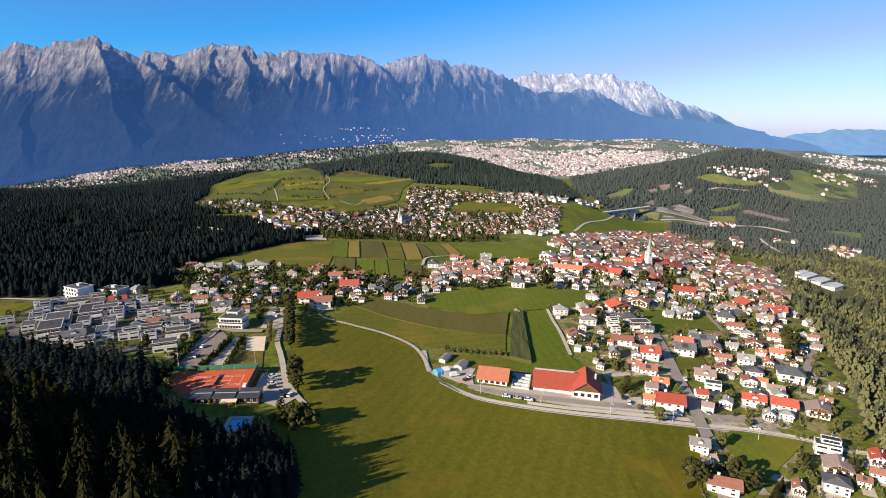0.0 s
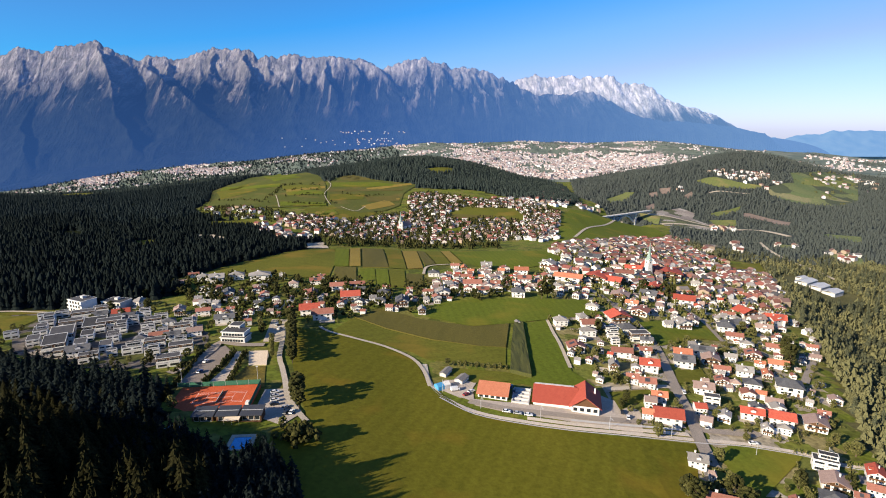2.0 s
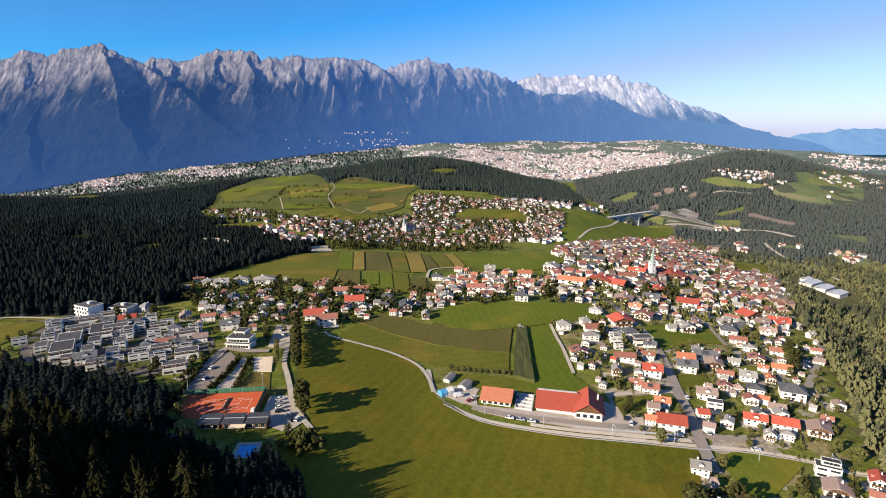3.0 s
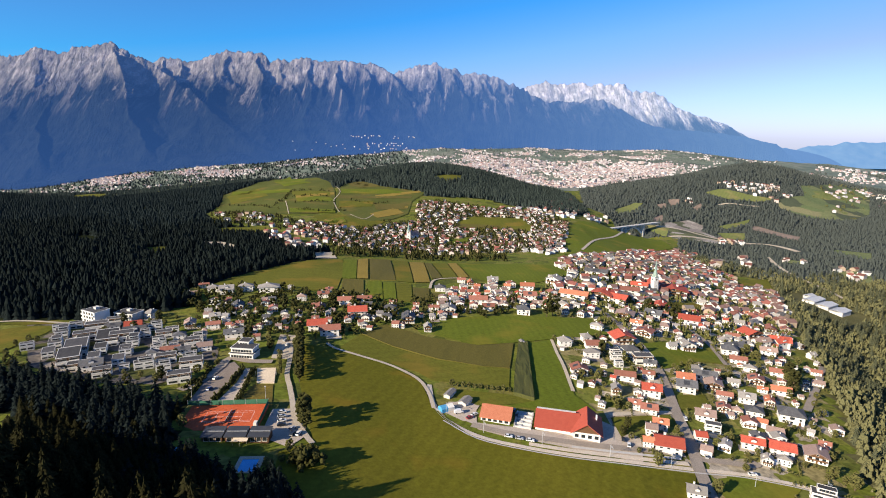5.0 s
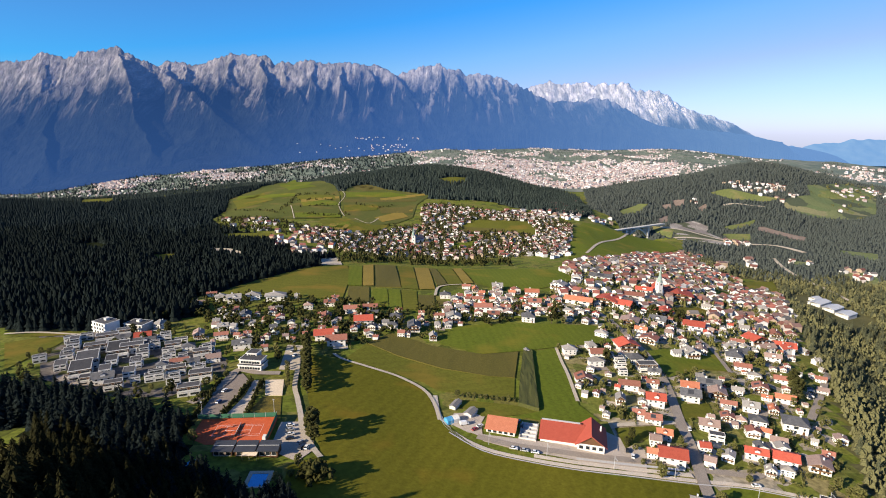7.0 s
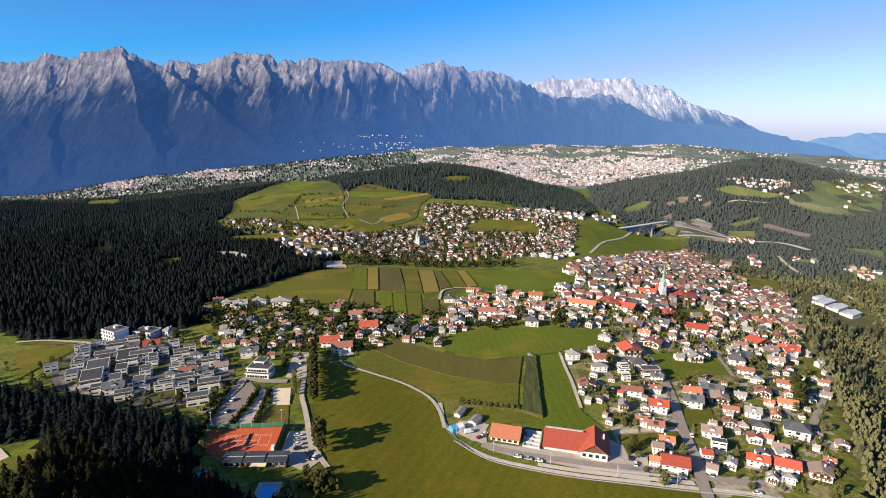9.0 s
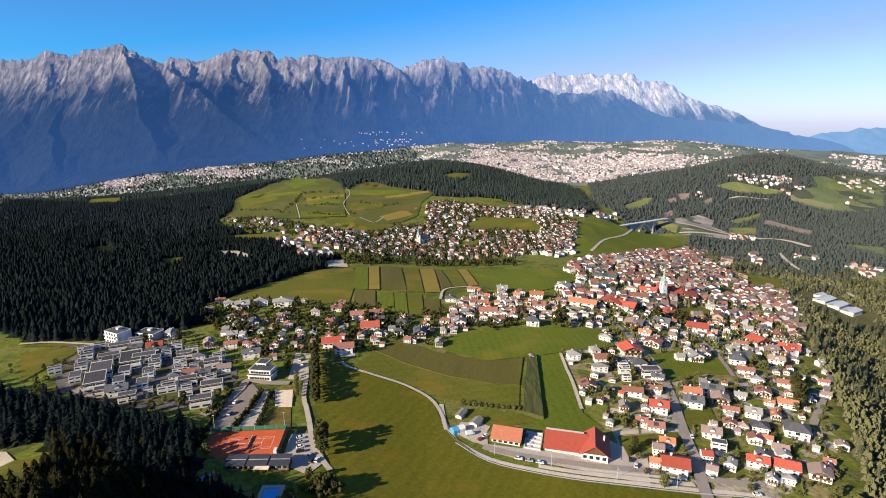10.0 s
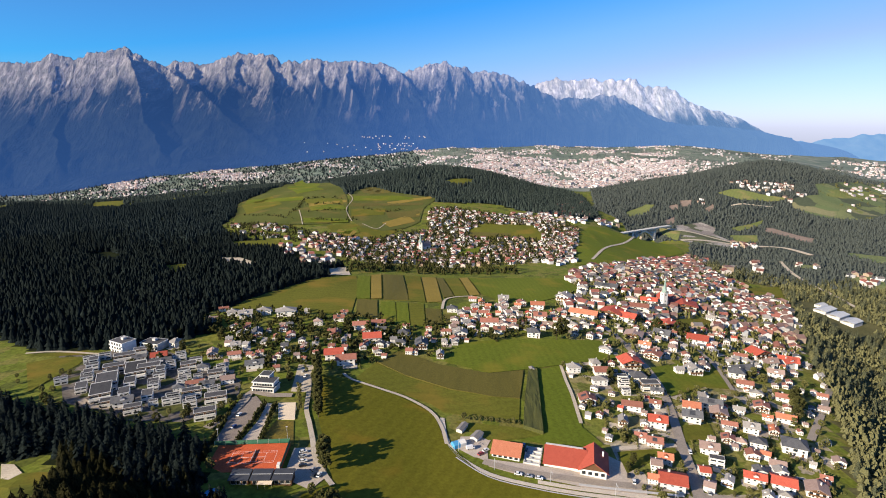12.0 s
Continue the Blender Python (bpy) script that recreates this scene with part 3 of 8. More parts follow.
def swirl(x, y):
    """Gradient noise over arrays, about -0.7 to 0.7."""
    i, j = np.floor(x).astype(int), np.floor(y).astype(int)
    u, v = x - i, y - j
    su, sv = u * u * u * (u * (u * 6 - 15) + 10), v * v * v * (v * (v * 6 - 15) + 10)

    def corner(a, b):
        g = LATTICE[(i + a) % 256, (j + b) % 256]
        return np.cos(g) * (u - a) + np.sin(g) * (v - b)
    low = corner(0, 0) * (1 - su) + corner(1, 0) * su
    return low * (1 - sv) + (corner(0, 1) * (1 - su) + corner(1, 1) * su) * sv


def crests(x, y, size, octaves):
    """Sharp-ridged noise over arrays, about 0 to 1."""
    v, a = 0.0, 0.5
    for k in range(octaves):
        v = v + a * (1 - np.abs(swirl(x / size + 31.7 * k, y / size + 11.3 * k)) * 2.4)
        size, a = size / 2.03, a * 0.5
    return v


def spurs_of(crest, foot, seed, every, run, keep, wander=0.45):
    """Side ridges that run down from a crest towards the valley, every so many metres."""
    rnd = random.Random(seed)
    out = []
    for (ax, ay, az), (bx, by, bz) in zip(crest, crest[1:]):
        n = max(1, int(abs(bx - ax) / every + rnd.random()))
        for k in range(n):
            f = (k + rnd.uniform(0.1, 0.9)) / n
            px, py, pz = ax + (bx - ax) * f, ay + (by - ay) * f, az + (bz - az) * f - 4
            low = min(foot, pz - 120)
            drift, long, line = rnd.gauss(0.1, wander), run * rnd.uniform(0.6, 1.2), [(px, py, pz)]
            for step in range(1, 6):
                u = step / 5
                qx = px + drift * long * u * 0.7 + rnd.gauss(0, long * 0.03)
                qy = py - long * u
                line.append((qx, qy, pz - (pz - low) * keep * (1.25 * u - 0.25 * u * u) * rnd.uniform(0.94, 1.06)))
            out.append(line)
    return out


def relief(x, y, lines, steep):
    """The height that the ridge lines hold up at each place of the grid (columns by bearing)."""
    z = np.full(x.shape, -400.0)
    for line in lines:
        for (ax, ay, az), (bx, by, bz) in zip(line, line[1:]):
            mid, reach = (ax / ay + bx / by) / 2, 0.16 + abs(bx - ax) / 8000
            c = np.nonzero(np.abs(x[0] / y[0] - mid) < reach)[0]
            if not len(c):
                continue
            c = slice(c[0], c[-1] + 1)
            dx, dy = bx - ax, by - ay
            u = np.clip(((x[:, c] - ax) * dx + (y[:, c] - ay) * dy) / (dx * dx + dy * dy + 1e-6), 0, 1)
            d = np.hypot(x[:, c] - ax - u * dx, y[:, c] - ay - u * dy)
            z[:, c] = np.maximum(z[:, c], az + u * (bz - az) - steep * (d + 14 - 14 * np.exp(-d / 14)))
    return z


FOOT = ((-1.1, 2900), (-0.81, 2900), (-0.65, 3000), (-0.44, 3150), (-0.24, 3300), (-0.08, 3450), (0.12, 3800), (0.43, 3900), (0.58, 3960), (0.66, 4150), (0.72, 4400), (0.85, 4700))


def foot_at(b):
    """How far ahead the mountain side begins."""
    return np.interp(b, [p[0] for p in FOOT], [p[1] for p in FOOT])


def blurred(z, rows, columns):
    for axis, n in ((0, rows), (1, columns)):
        for _ in range(2):
            p = np.pad(z, [(n + 1, n) if a == axis else (0, 0) for a in (0, 1)], mode="edge")
            c = np.cumsum(p, axis)
            m = z.shape[axis]
            z = (c.take(np.arange(2 * n + 1, 2 * n + 1 + m), axis) - c.take(np.arange(m), axis)) / (2 * n + 1)
    return z


def mountain(lines, b0, b1, columns, near, far, rows, steep, rough, material, label, apron=70):
    b, yy = np.meshgrid(np.linspace(b0, b1, columns), near + (far - near) * np.linspace(0, 1, rows) ** 0.85)
    x = b * yy
    wx = x + 60 * swirl(x / 260, yy / 260) + 16 * swirl(x / 70 + 9, yy / 70)
    wy = yy + 40 * swirl(x / 240 + 40, yy / 240) + 12 * swirl(x / 60, yy / 60 + 7)
    z = relief(wx, wy, lines, steep)
    high = np.clip((z - 200) / 330, 0, 1)
    high = high * high * (3 - 2 * high)
    soft = blurred(z, 9, 26)                      # wooded lower slopes are rounded off
    z = soft + (z - soft) * np.clip(0.22 + 0.78 * high + 0.45 * np.clip((-1600 - x) / 300, 0, 1), 0, 1)
    z = z + (crests(x, yy * 0.55, 150, 5) - 0.5) * (14 + rough * high) + (crests(x, yy * 0.4, 38, 3) - 0.45) * (2 + 0.55 * rough * high)
    rise = yy - foot_at(b) - 40 * swirl(x / 170, yy / 170)
    floor = ground(x, yy)
    z = np.where(rise > 0, np.maximum(z, floor + apron * (1 - np.exp(-0.28 * np.maximum(rise, 0) / 70))), np.minimum(z, floor - 25))
    ob = mesh_object("backdrop_mountain", np.stack([x.ravel(), yy.ravel(), z.ravel()], 1), grid_faces(columns, rows), material, smooth=True)
    return tagged(ob, label, "mountain", kind="structure"), (x, yy, z)


MAIN_LINES = [WEST_CREST, WEST_SPUR, PEAK_SPUR, MAIN_CREST, MAIN_SPUR, EAST_CREST]
for crest, foot, seed in ((WEST_CREST, -170, 3), (MAIN_CREST, -30, 4), (EAST_CREST, 40, 5)):
    MAIN_LINES += spurs_of(crest, foot, seed, 330, 1000, 0.95) + spurs_of(crest, foot, seed + 10, 95, 330, 0.42, 0.3)
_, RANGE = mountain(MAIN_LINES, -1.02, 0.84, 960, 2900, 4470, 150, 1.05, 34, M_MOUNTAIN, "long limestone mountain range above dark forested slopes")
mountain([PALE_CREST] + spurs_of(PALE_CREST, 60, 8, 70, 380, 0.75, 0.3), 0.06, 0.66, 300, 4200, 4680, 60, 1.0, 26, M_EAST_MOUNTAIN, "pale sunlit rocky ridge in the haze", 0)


def on_range(b, y):
    """A place on the mountain side."""
    x, yy, z = RANGE
    c = int(np.argmin(np.abs(x[0] / yy[0] - b)))
    r = int(np.argmin(np.abs(yy[:, 0] - y)))
    return x[r, c], yy[r, c], z[r, c]


def far_ridge():
    bs, ss = np.linspace(0.5, 1.05, 160), np.linspace(0, 1, 14)
    verts = []
    for s in ss:
        for b in bs:
            top = 30 + 75 * min(1, max(0, (b - 0.60) / 0.10)) + 110 * (ridged(b * 5, 2.0, 4) - 0.5)
            y = 4320 + 300 * s
            verts.append((b * y, y, -70 + (top + 70) * s ** 0.9 + 20 * s * (ridged(b * 22, s * 3, 4) - 0.5)))
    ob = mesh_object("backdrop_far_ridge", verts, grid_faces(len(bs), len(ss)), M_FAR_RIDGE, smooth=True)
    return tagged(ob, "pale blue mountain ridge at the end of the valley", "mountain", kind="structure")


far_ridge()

# ---- fields: kind, surface, outline ----
FIELDS = [
    ("meadow", "GRASS", [(-109, 368), (-83, 360), (-44, 342), (-20, 323), (-11, 289), (12, 258), (44, 249), (83, 244), (121, 245), (92, 177), (-40, 118), (-50, 160), (-54, 180), (-74, 199), (-79, 226), (-66, 237), (-89, 297)]),
    ("strip_field", "SOIL", [(-70, 398), (-54, 424), (-20, 402), (20, 391), (48, 401), (40, 352), (22, 352), (-10, 360), (-44, 377)]),
    ("meadow", "GRASS2", [(-80, 365), (-70, 397), (-44, 376), (-10, 359), (40, 351), (36, 318), (15, 323), (-5, 324), (-13, 325), (-22, 335), (-44, 347)]),
    ("maize_field", "CORN", [(52, 402), (59, 403), (50, 306), (38, 312), (44, 355)]),
    ("meadow", "GRASS3", [(59, 403), (81, 417), (81, 376), (77, 318), (86, 299), (64, 291), (34, 298), (50, 305)]),
    ("meadow", "GRASS3", [(-15, 408), (-2, 453), (38, 467), (129, 485), (133, 451), (149, 449), (83, 418), (53, 404), (20, 392)]),
    ("meadow", "GRASS2", [(-5, 315), (35, 312), (49, 304), (32, 298), (15, 295), (0, 307)]),
    ("lawn", "GRASS3", [(155, 429), (195, 452), (227, 462), (217, 407), (193, 404), (156, 377), (155, 396)]),
    ("lawn", "GRASS2", [(92, 292), (131, 303), (130, 291), (108, 284), (92, 271)]),
    ("lawn", "GRASS2", [(148, 334), (169, 341), (165, 321), (140, 312)]),
    ("meadow", "GRASS2", [(-245, 531), (-241, 576), (-223, 615), (-192, 685), (-147, 711), (-127, 623), (-115, 519), (-187, 529)]),
    ("strip_field", "GRASS3", [(-144, 703), (-129, 720), (-106, 582), (-122, 584)]),
    ("strip_field", "STRAW", [(-128, 721), (-116, 733), (-93, 584), (-105, 582)]),
    ("ploughed_field", "SOIL", [(-114, 735), (-86, 740), (-62, 582), (-90, 579)]),
    ("strip_field", "GRASS2", [(-83, 741), (-61, 737), (-42, 575), (-61, 579)]),
    ("strip_field", "STRAW", [(-59, 732), (-39, 735), (-24, 581), (-41, 576)]),
    ("strip_field", "SOIL", [(-38, 735), (-29, 732), (-11, 612), (-23, 602)]),
    ("strip_field", "GRASS2", [(-27, 733), (-7, 739), (7, 616), (-10, 612)]),
    ("strip_field", "STRAW", [(-6, 739), (6, 742), (20, 624), (8, 617)]),
    ("meadow", "GRASS3", [(7, 742), (143, 744), (152, 680), (123, 638), (80, 597), (42, 601), (22, 628)]),
    ("ploughed_field", "SOIL", [(-120, 579), (-97, 578), (-85, 503), (-110, 520)]),
    ("strip_field", "GRASS3", [(-92, 573), (-76, 571), (-65, 494), (-80, 496)]),
    ("strip_field", "GRASS3", [(-75, 571), (-62, 571), (-52, 493), (-64, 492)]),
    ("strip_field", "GRASS2", [(-61, 571), (-44, 569), (-37, 495), (-51, 493)]),
    ("ploughed_field", "SOIL", [(-41, 552), (-24, 551), (-21, 500), (-36, 495)]),
    ("strip_field", "SOIL", [(-21, 533), (-3, 530), (6, 507), (-16, 497)]),
    ("hill_meadow", "GRASS5", [(-490, 1118), (-612, 1438), (-612, 1639), (-774, 2594), (-365, 1620), (-308, 1426), (-257, 1173), (-293, 1129), (-347, 1110), (-421, 1117)]),
    ("hill_meadow", "GRASS3", [(-803, 2528), (-780, 2615), (-495, 1869), (-447, 1578), (-529, 1709)]),
    ("hill_meadow", "GRASS5", [(-305, 1426), (-318, 1596), (-185, 1525), (-71, 1476), (-99, 1342), (-98, 1199), (-125, 1127), (-167, 1087), (-211, 1108), (-250, 1176)]),
    ("stubble_strip", "SOIL", [(-307, 1627), (-267, 1640), (-200, 1525), (-260, 1499)]),
    ("stubble_strip", "SOIL", [(-185, 1279), (-111, 1311), (-102, 1245), (-171, 1217)]),
    ("hill_meadow", "GRASS2", [(-288, 1110), (-244, 1151), (-192, 1096), (-134, 1103), (-157, 1019), (-208, 1003), (-251, 1028)]),
    ("stubble_strip", "STRAW", [(-254, 1074), (-216, 1083), (-213, 1013), (-251, 1028)]),
    ("hill_strip", "GRASS3", [(-610, 1503), (-447, 1491), (-431, 1435), (-590, 1433)]),
    ("hill_strip", "STRAW", [(-397, 1371), (-309, 1417), (-302, 1386), (-383, 1322)]),
    ("hill_strip", "GRASS3", [(-357, 1183), (-257, 1185), (-250, 1151), (-342, 1131)]),
    ("hill_strip", "SOIL", [(-288, 1374), (-104, 1410), (-105, 1379), (-280, 1333)]),
    ("hill_strip", "GRASS3", [(-302, 1473), (-180, 1490), (-100, 1451), (-288, 1405)]),
    ("hill_strip", "GRASS2", [(-272, 1293), (-191, 1319), (-186, 1251), (-255, 1213)]),
    ("hill_strip", "STRAW", [(-154, 1263), (-104, 1280), (-103, 1258), (-150, 1236)]),
    ("hill_strip", "GRASS3", [(-582, 1765), (-640, 2100), (-415, 1595), (-479, 1540)]),
    ("hill_strip", "SOIL", [(-313, 1610), (-253, 1625), (-221, 1530), (-281, 1515)]),
    ("hill_strip", "STRAW", [(-179, 1165), (-131, 1255), (-108, 1200), (-156, 1125)]),
    ("hill_strip", "GRASS3", [(-259, 1050), (-225, 1110), (-207, 1055), (-240, 1010)]),
    ("hill_strip", "STRAW", [(-200, 1405), (-89, 1495), (-85, 1470), (-191, 1365)]),
    ("hill_strip", "GRASS2", [(-595, 1420), (-552, 1535), (-472, 1385), (-519, 1265)]),
    ("hill_strip", "GRASS2", [(-430, 1440), (-374, 1440), (-323, 1420), (-305, 1360), (-346, 1370), (-398, 1360)]),
    ("hill_strip", "GRASS3", [(-390, 1335), (-346, 1350), (-301, 1338), (-278, 1285), (-318, 1285), (-361, 1262)]),
    ("meadow", "GRASS2", [(8, 1150), (41, 1206), (158, 1211), (167, 1112), (150, 1057), (98, 1096), (11, 1085)]),
    ("stubble_strip", "SOIL", [(12, 1137), (101, 1127), (98, 1102), (11, 1094)]),
    ("meadow", "GRASS3", [(-5, 986), (32, 1005), (25, 943), (-10, 940)]),
    ("meadow", "GRASS3", [(182, 867), (249, 1156), (298, 1264), (339, 1269), (396, 1233), (511, 1367), (492, 1193), (396, 1084), (275, 910)]),
    ("meadow", "GRASS2", [(-338, 375), (-321, 387), (-299, 391), (-296, 373), (-297, 345), (-296, 325)]),
    ("meadow", "GRASS2", [(-350, 390), (-330, 397), (-304, 405), (-290, 398), (-324, 390)]),
    ("meadow", "GRASS2", [(-65, 1745), (-12, 1796), (36, 1832), (25, 1732), (-37, 1685)]),
    ("meadow", "GRASS2", [(-405, 936), (-327, 929), (-310, 886), (-368, 882)]),
    ("meadow", "GRASS2", [(-1394, 1989), (-1289, 2010), (-985, 1508), (-1213, 1715)]),
    ("meadow", "GRASS2", [(-419, 942), (-334, 952), (-312, 892), (-385, 871)]),
    ("gravel_clearing", "GRAVEL", [(-394, 803), (-347, 805), (-307, 773), (-304, 739), (-353, 760)]),
    ("sand_field", "GRAVEL", [(-194, 701), (-194, 748), (-174, 773), (-155, 713)]),
    ("meadow", "GRASS2", [(-429, 737), (-400, 751), (-381, 699), (-398, 689)]),
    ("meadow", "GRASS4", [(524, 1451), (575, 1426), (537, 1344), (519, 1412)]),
    ("lawn", "GRASS3", [(370, 769), (412, 801), (380, 730), (339, 698)]),
    ("lawn", "GRASS2", [(229, 591), (295, 622), (278, 585), (215, 552)]),
    ("meadow", "GRASS2", [(486, 921), (566, 949), (526, 864), (463, 858)]),
    ("meadow", "GRASS3", [(131, 244), (152, 251), (172, 242), (163, 234), (135, 210), (115, 191), (125, 213)]),
    ("hill_farmland", "FARM", [(1258, 1990), (1467, 2130), (1986, 2633), (1333, 1738), (1209, 1630), (1070, 1645), (1039, 1732), (1066, 1786), (1207, 1877)]),
    ("motorway_junction", "JUNCTION", [(586, 1495), (676, 1544), (703, 1503), (672, 1452), (695, 1380), (739, 1341), (645, 1305), (543, 1322)]),
    ("quarry", "ROCK", [(850, 1535), (873, 1539), (919, 1422), (874, 1356), (863, 1451), (833, 1494)]),
    ("rock_face", "ROCK", [(693, 1750), (731, 1752), (709, 1702), (678, 1694)]),
    ("rock_face", "ROCK", [(644, 1705), (677, 1720), (658, 1668), (632, 1661)]),
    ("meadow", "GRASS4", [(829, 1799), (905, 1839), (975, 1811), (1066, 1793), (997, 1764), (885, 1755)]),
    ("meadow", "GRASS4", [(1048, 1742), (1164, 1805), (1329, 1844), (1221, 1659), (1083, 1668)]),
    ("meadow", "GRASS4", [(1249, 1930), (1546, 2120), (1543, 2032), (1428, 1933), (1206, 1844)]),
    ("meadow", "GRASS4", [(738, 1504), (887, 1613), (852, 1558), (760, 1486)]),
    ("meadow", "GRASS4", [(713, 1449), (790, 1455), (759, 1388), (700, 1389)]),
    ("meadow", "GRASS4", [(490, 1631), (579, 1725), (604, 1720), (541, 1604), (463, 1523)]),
    ("rock_face", "ROCK", [(745, 1680), (782, 1714), (778, 1688), (738, 1641)]),
    ("rock_face", "ROCK", [(578, 1545), (618, 1590), (594, 1517), (553, 1488)]),
    ("valley_clearing", "FARM", [(337, 1408), (415, 1462), (418, 1433), (335, 1312)]),
    ("valley_clearing", "FARM", [(521, 1074), (554, 1089), (518, 1016), (485, 997)]),
    ("valley_clearing", "GRAVEL", [(628, 1164), (651, 1162), (585, 1044), (572, 1053)]),
    ("valley_clearing", "FARM", [(713, 1152), (734, 1111), (717, 1086), (687, 1109)]),
    ("valley_clearing", "FARM", [(745, 1035), (773, 1030), (767, 971), (737, 930), (711, 935), (719, 994)]),
    ("river_bank", "FARM", [(876, 1231), (923, 1182), (869, 1109), (859, 1206)]),
    ("meadow", "GRASS2", [(-235, 226), (-222, 232), (-208, 232), (-186, 206), (-176, 180), (-225, 190)]),
    ("gravel_yard", "GRAVEL", [(-242, 241), (-235, 241), (-223, 232), (-225, 226), (-231, 228)]),
]

# ---- roads: kind, width, surface, line ----
ROADS = [
    ("main_road", 6.5, "TAR", [(121, 228), (125, 251), (131, 276), (137, 309), (147, 354), (153, 390), (155, 425), (154, 459), (151, 497), (143, 538)]),
    ("field_lane", 2.5, "GRAVEL", [(-90, 371), (-82, 362), (-60, 351), (-40, 341), (-22, 325), (-14, 307), (-10, 287)]),
    ("station_road", 5, "TAR", [(11, 272), (29, 266), (47, 263), (69, 260.5), (92, 260), (122, 261)]),
    ("cross_road", 5, "TAR", [(126, 259), (143, 259.5), (156, 258.5), (161, 262)]),
    ("side_road", 4, "TAR", [(216, 405), (224, 447), (226, 476), (224, 503), (209, 514)]),
    ("side_road", 4, "GRAVEL", [(92, 295), (133, 306)]),
    ("garden_path", 2.5, "GRAVEL", [(80, 415), (79, 386), (79, 363), (77, 322)]),
    ("estate_road", 5, "TAR", [(-253, 316), (-237, 306), (-216, 305), (-214, 317)]),
    ("estate_road", 6, "TAR", [(-153, 283), (-147, 297), (-145, 319), (-145, 333), (-131, 329), (-116, 330)]),
    ("school_road", 3.0, "GRAVEL", [(-114, 364), (-107, 338), (-101, 311), (-95, 296), (-87, 275), (-81, 258), (-72, 243), (-66, 235)]),
    ("valley_road", 5, "TAR", [(233, 333), (273, 383), (317, 440)]),
    ("forest_track", 3, "GRAVEL", [(-354, 394), (-331, 399), (-288, 395)]),
    ("hill_path", 1.7, "GRAVEL", [(-339, 1113), (-369, 1202), (-396, 1279)]),
    ("hill_path", 1.7, "GRAVEL", [(-244, 1163), (-265, 1225), (-286, 1306), (-296, 1429), (-328, 1522)]),
    ("village_road", 5, "GRAVEL", [(227, 931), (286, 1063), (373, 1203), (465, 1403)]),
    ("hill_path", 1.7, "GRAVEL", [(-218, 1145), (-181, 1102), (-169, 1164)]),
    ("hill_path", 6, "GRAVEL", [(834, 1706), (877, 1724), (930, 1724), (975, 1725)]),
    ("motorway", 13, "GRAVEL", [(545, 1440), (608, 1432), (663, 1388), (730, 1348), (783, 1319), (786, 1216)]),
    ("motorway", 13, "GRAVEL", [(543, 1341), (633, 1354), (697, 1339), (744, 1336)]),
    ("valley_road", 7, "GRAVEL", [(694, 1173), (653, 1063), (631, 965), (626, 904), (608, 811)]),
    ("field_edge_path", 3, "GRAVEL", [(-23, 551), (-21, 590), (-10, 606), (10, 614), (20, 607)]),
    ("village_road", 4, "TAR", [(376, 809), (405, 787), (357, 671), (340, 624)]),
]

# ---- houses: x, y, turn, width, depth, roof ----
HOUSES = {}
HOUSES["station"] = [
    (88.5, 405.9, 96, 9.5, 7.8, "K"),
    (109.1, 420.9, 7, 11.5, 9.4, "K"),
    (110.4, 404.5, 91, 11.1, 9.1, "B"),
    (104.6, 386.2, 96, 11.4, 9.3, "K"),
    (140.4, 429.6, 6, 15.9, 13.0, "R"),
    (138.1, 400.5, 7, 11.8, 9.6, "D"),
    (142.7, 385.5, 3, 12.3, 10.1, "W"),
    (124.6, 396.6, 1, 6.7, 5.5, "W"),
    (122.5, 383.6, 5, 7.2, 5.9, "W"),
    (121.0, 372.8, 9, 8.4, 6.9, "W"),
    (87.7, 353.2, -1, 10.5, 8.6, "B"),
]
HOUSES["street"] = [
    (195.1, 430.6, 6, 11.8, 9.6, "K"),
    (181.6, 427.8, 95, 6.7, 5.5, "K"),
]
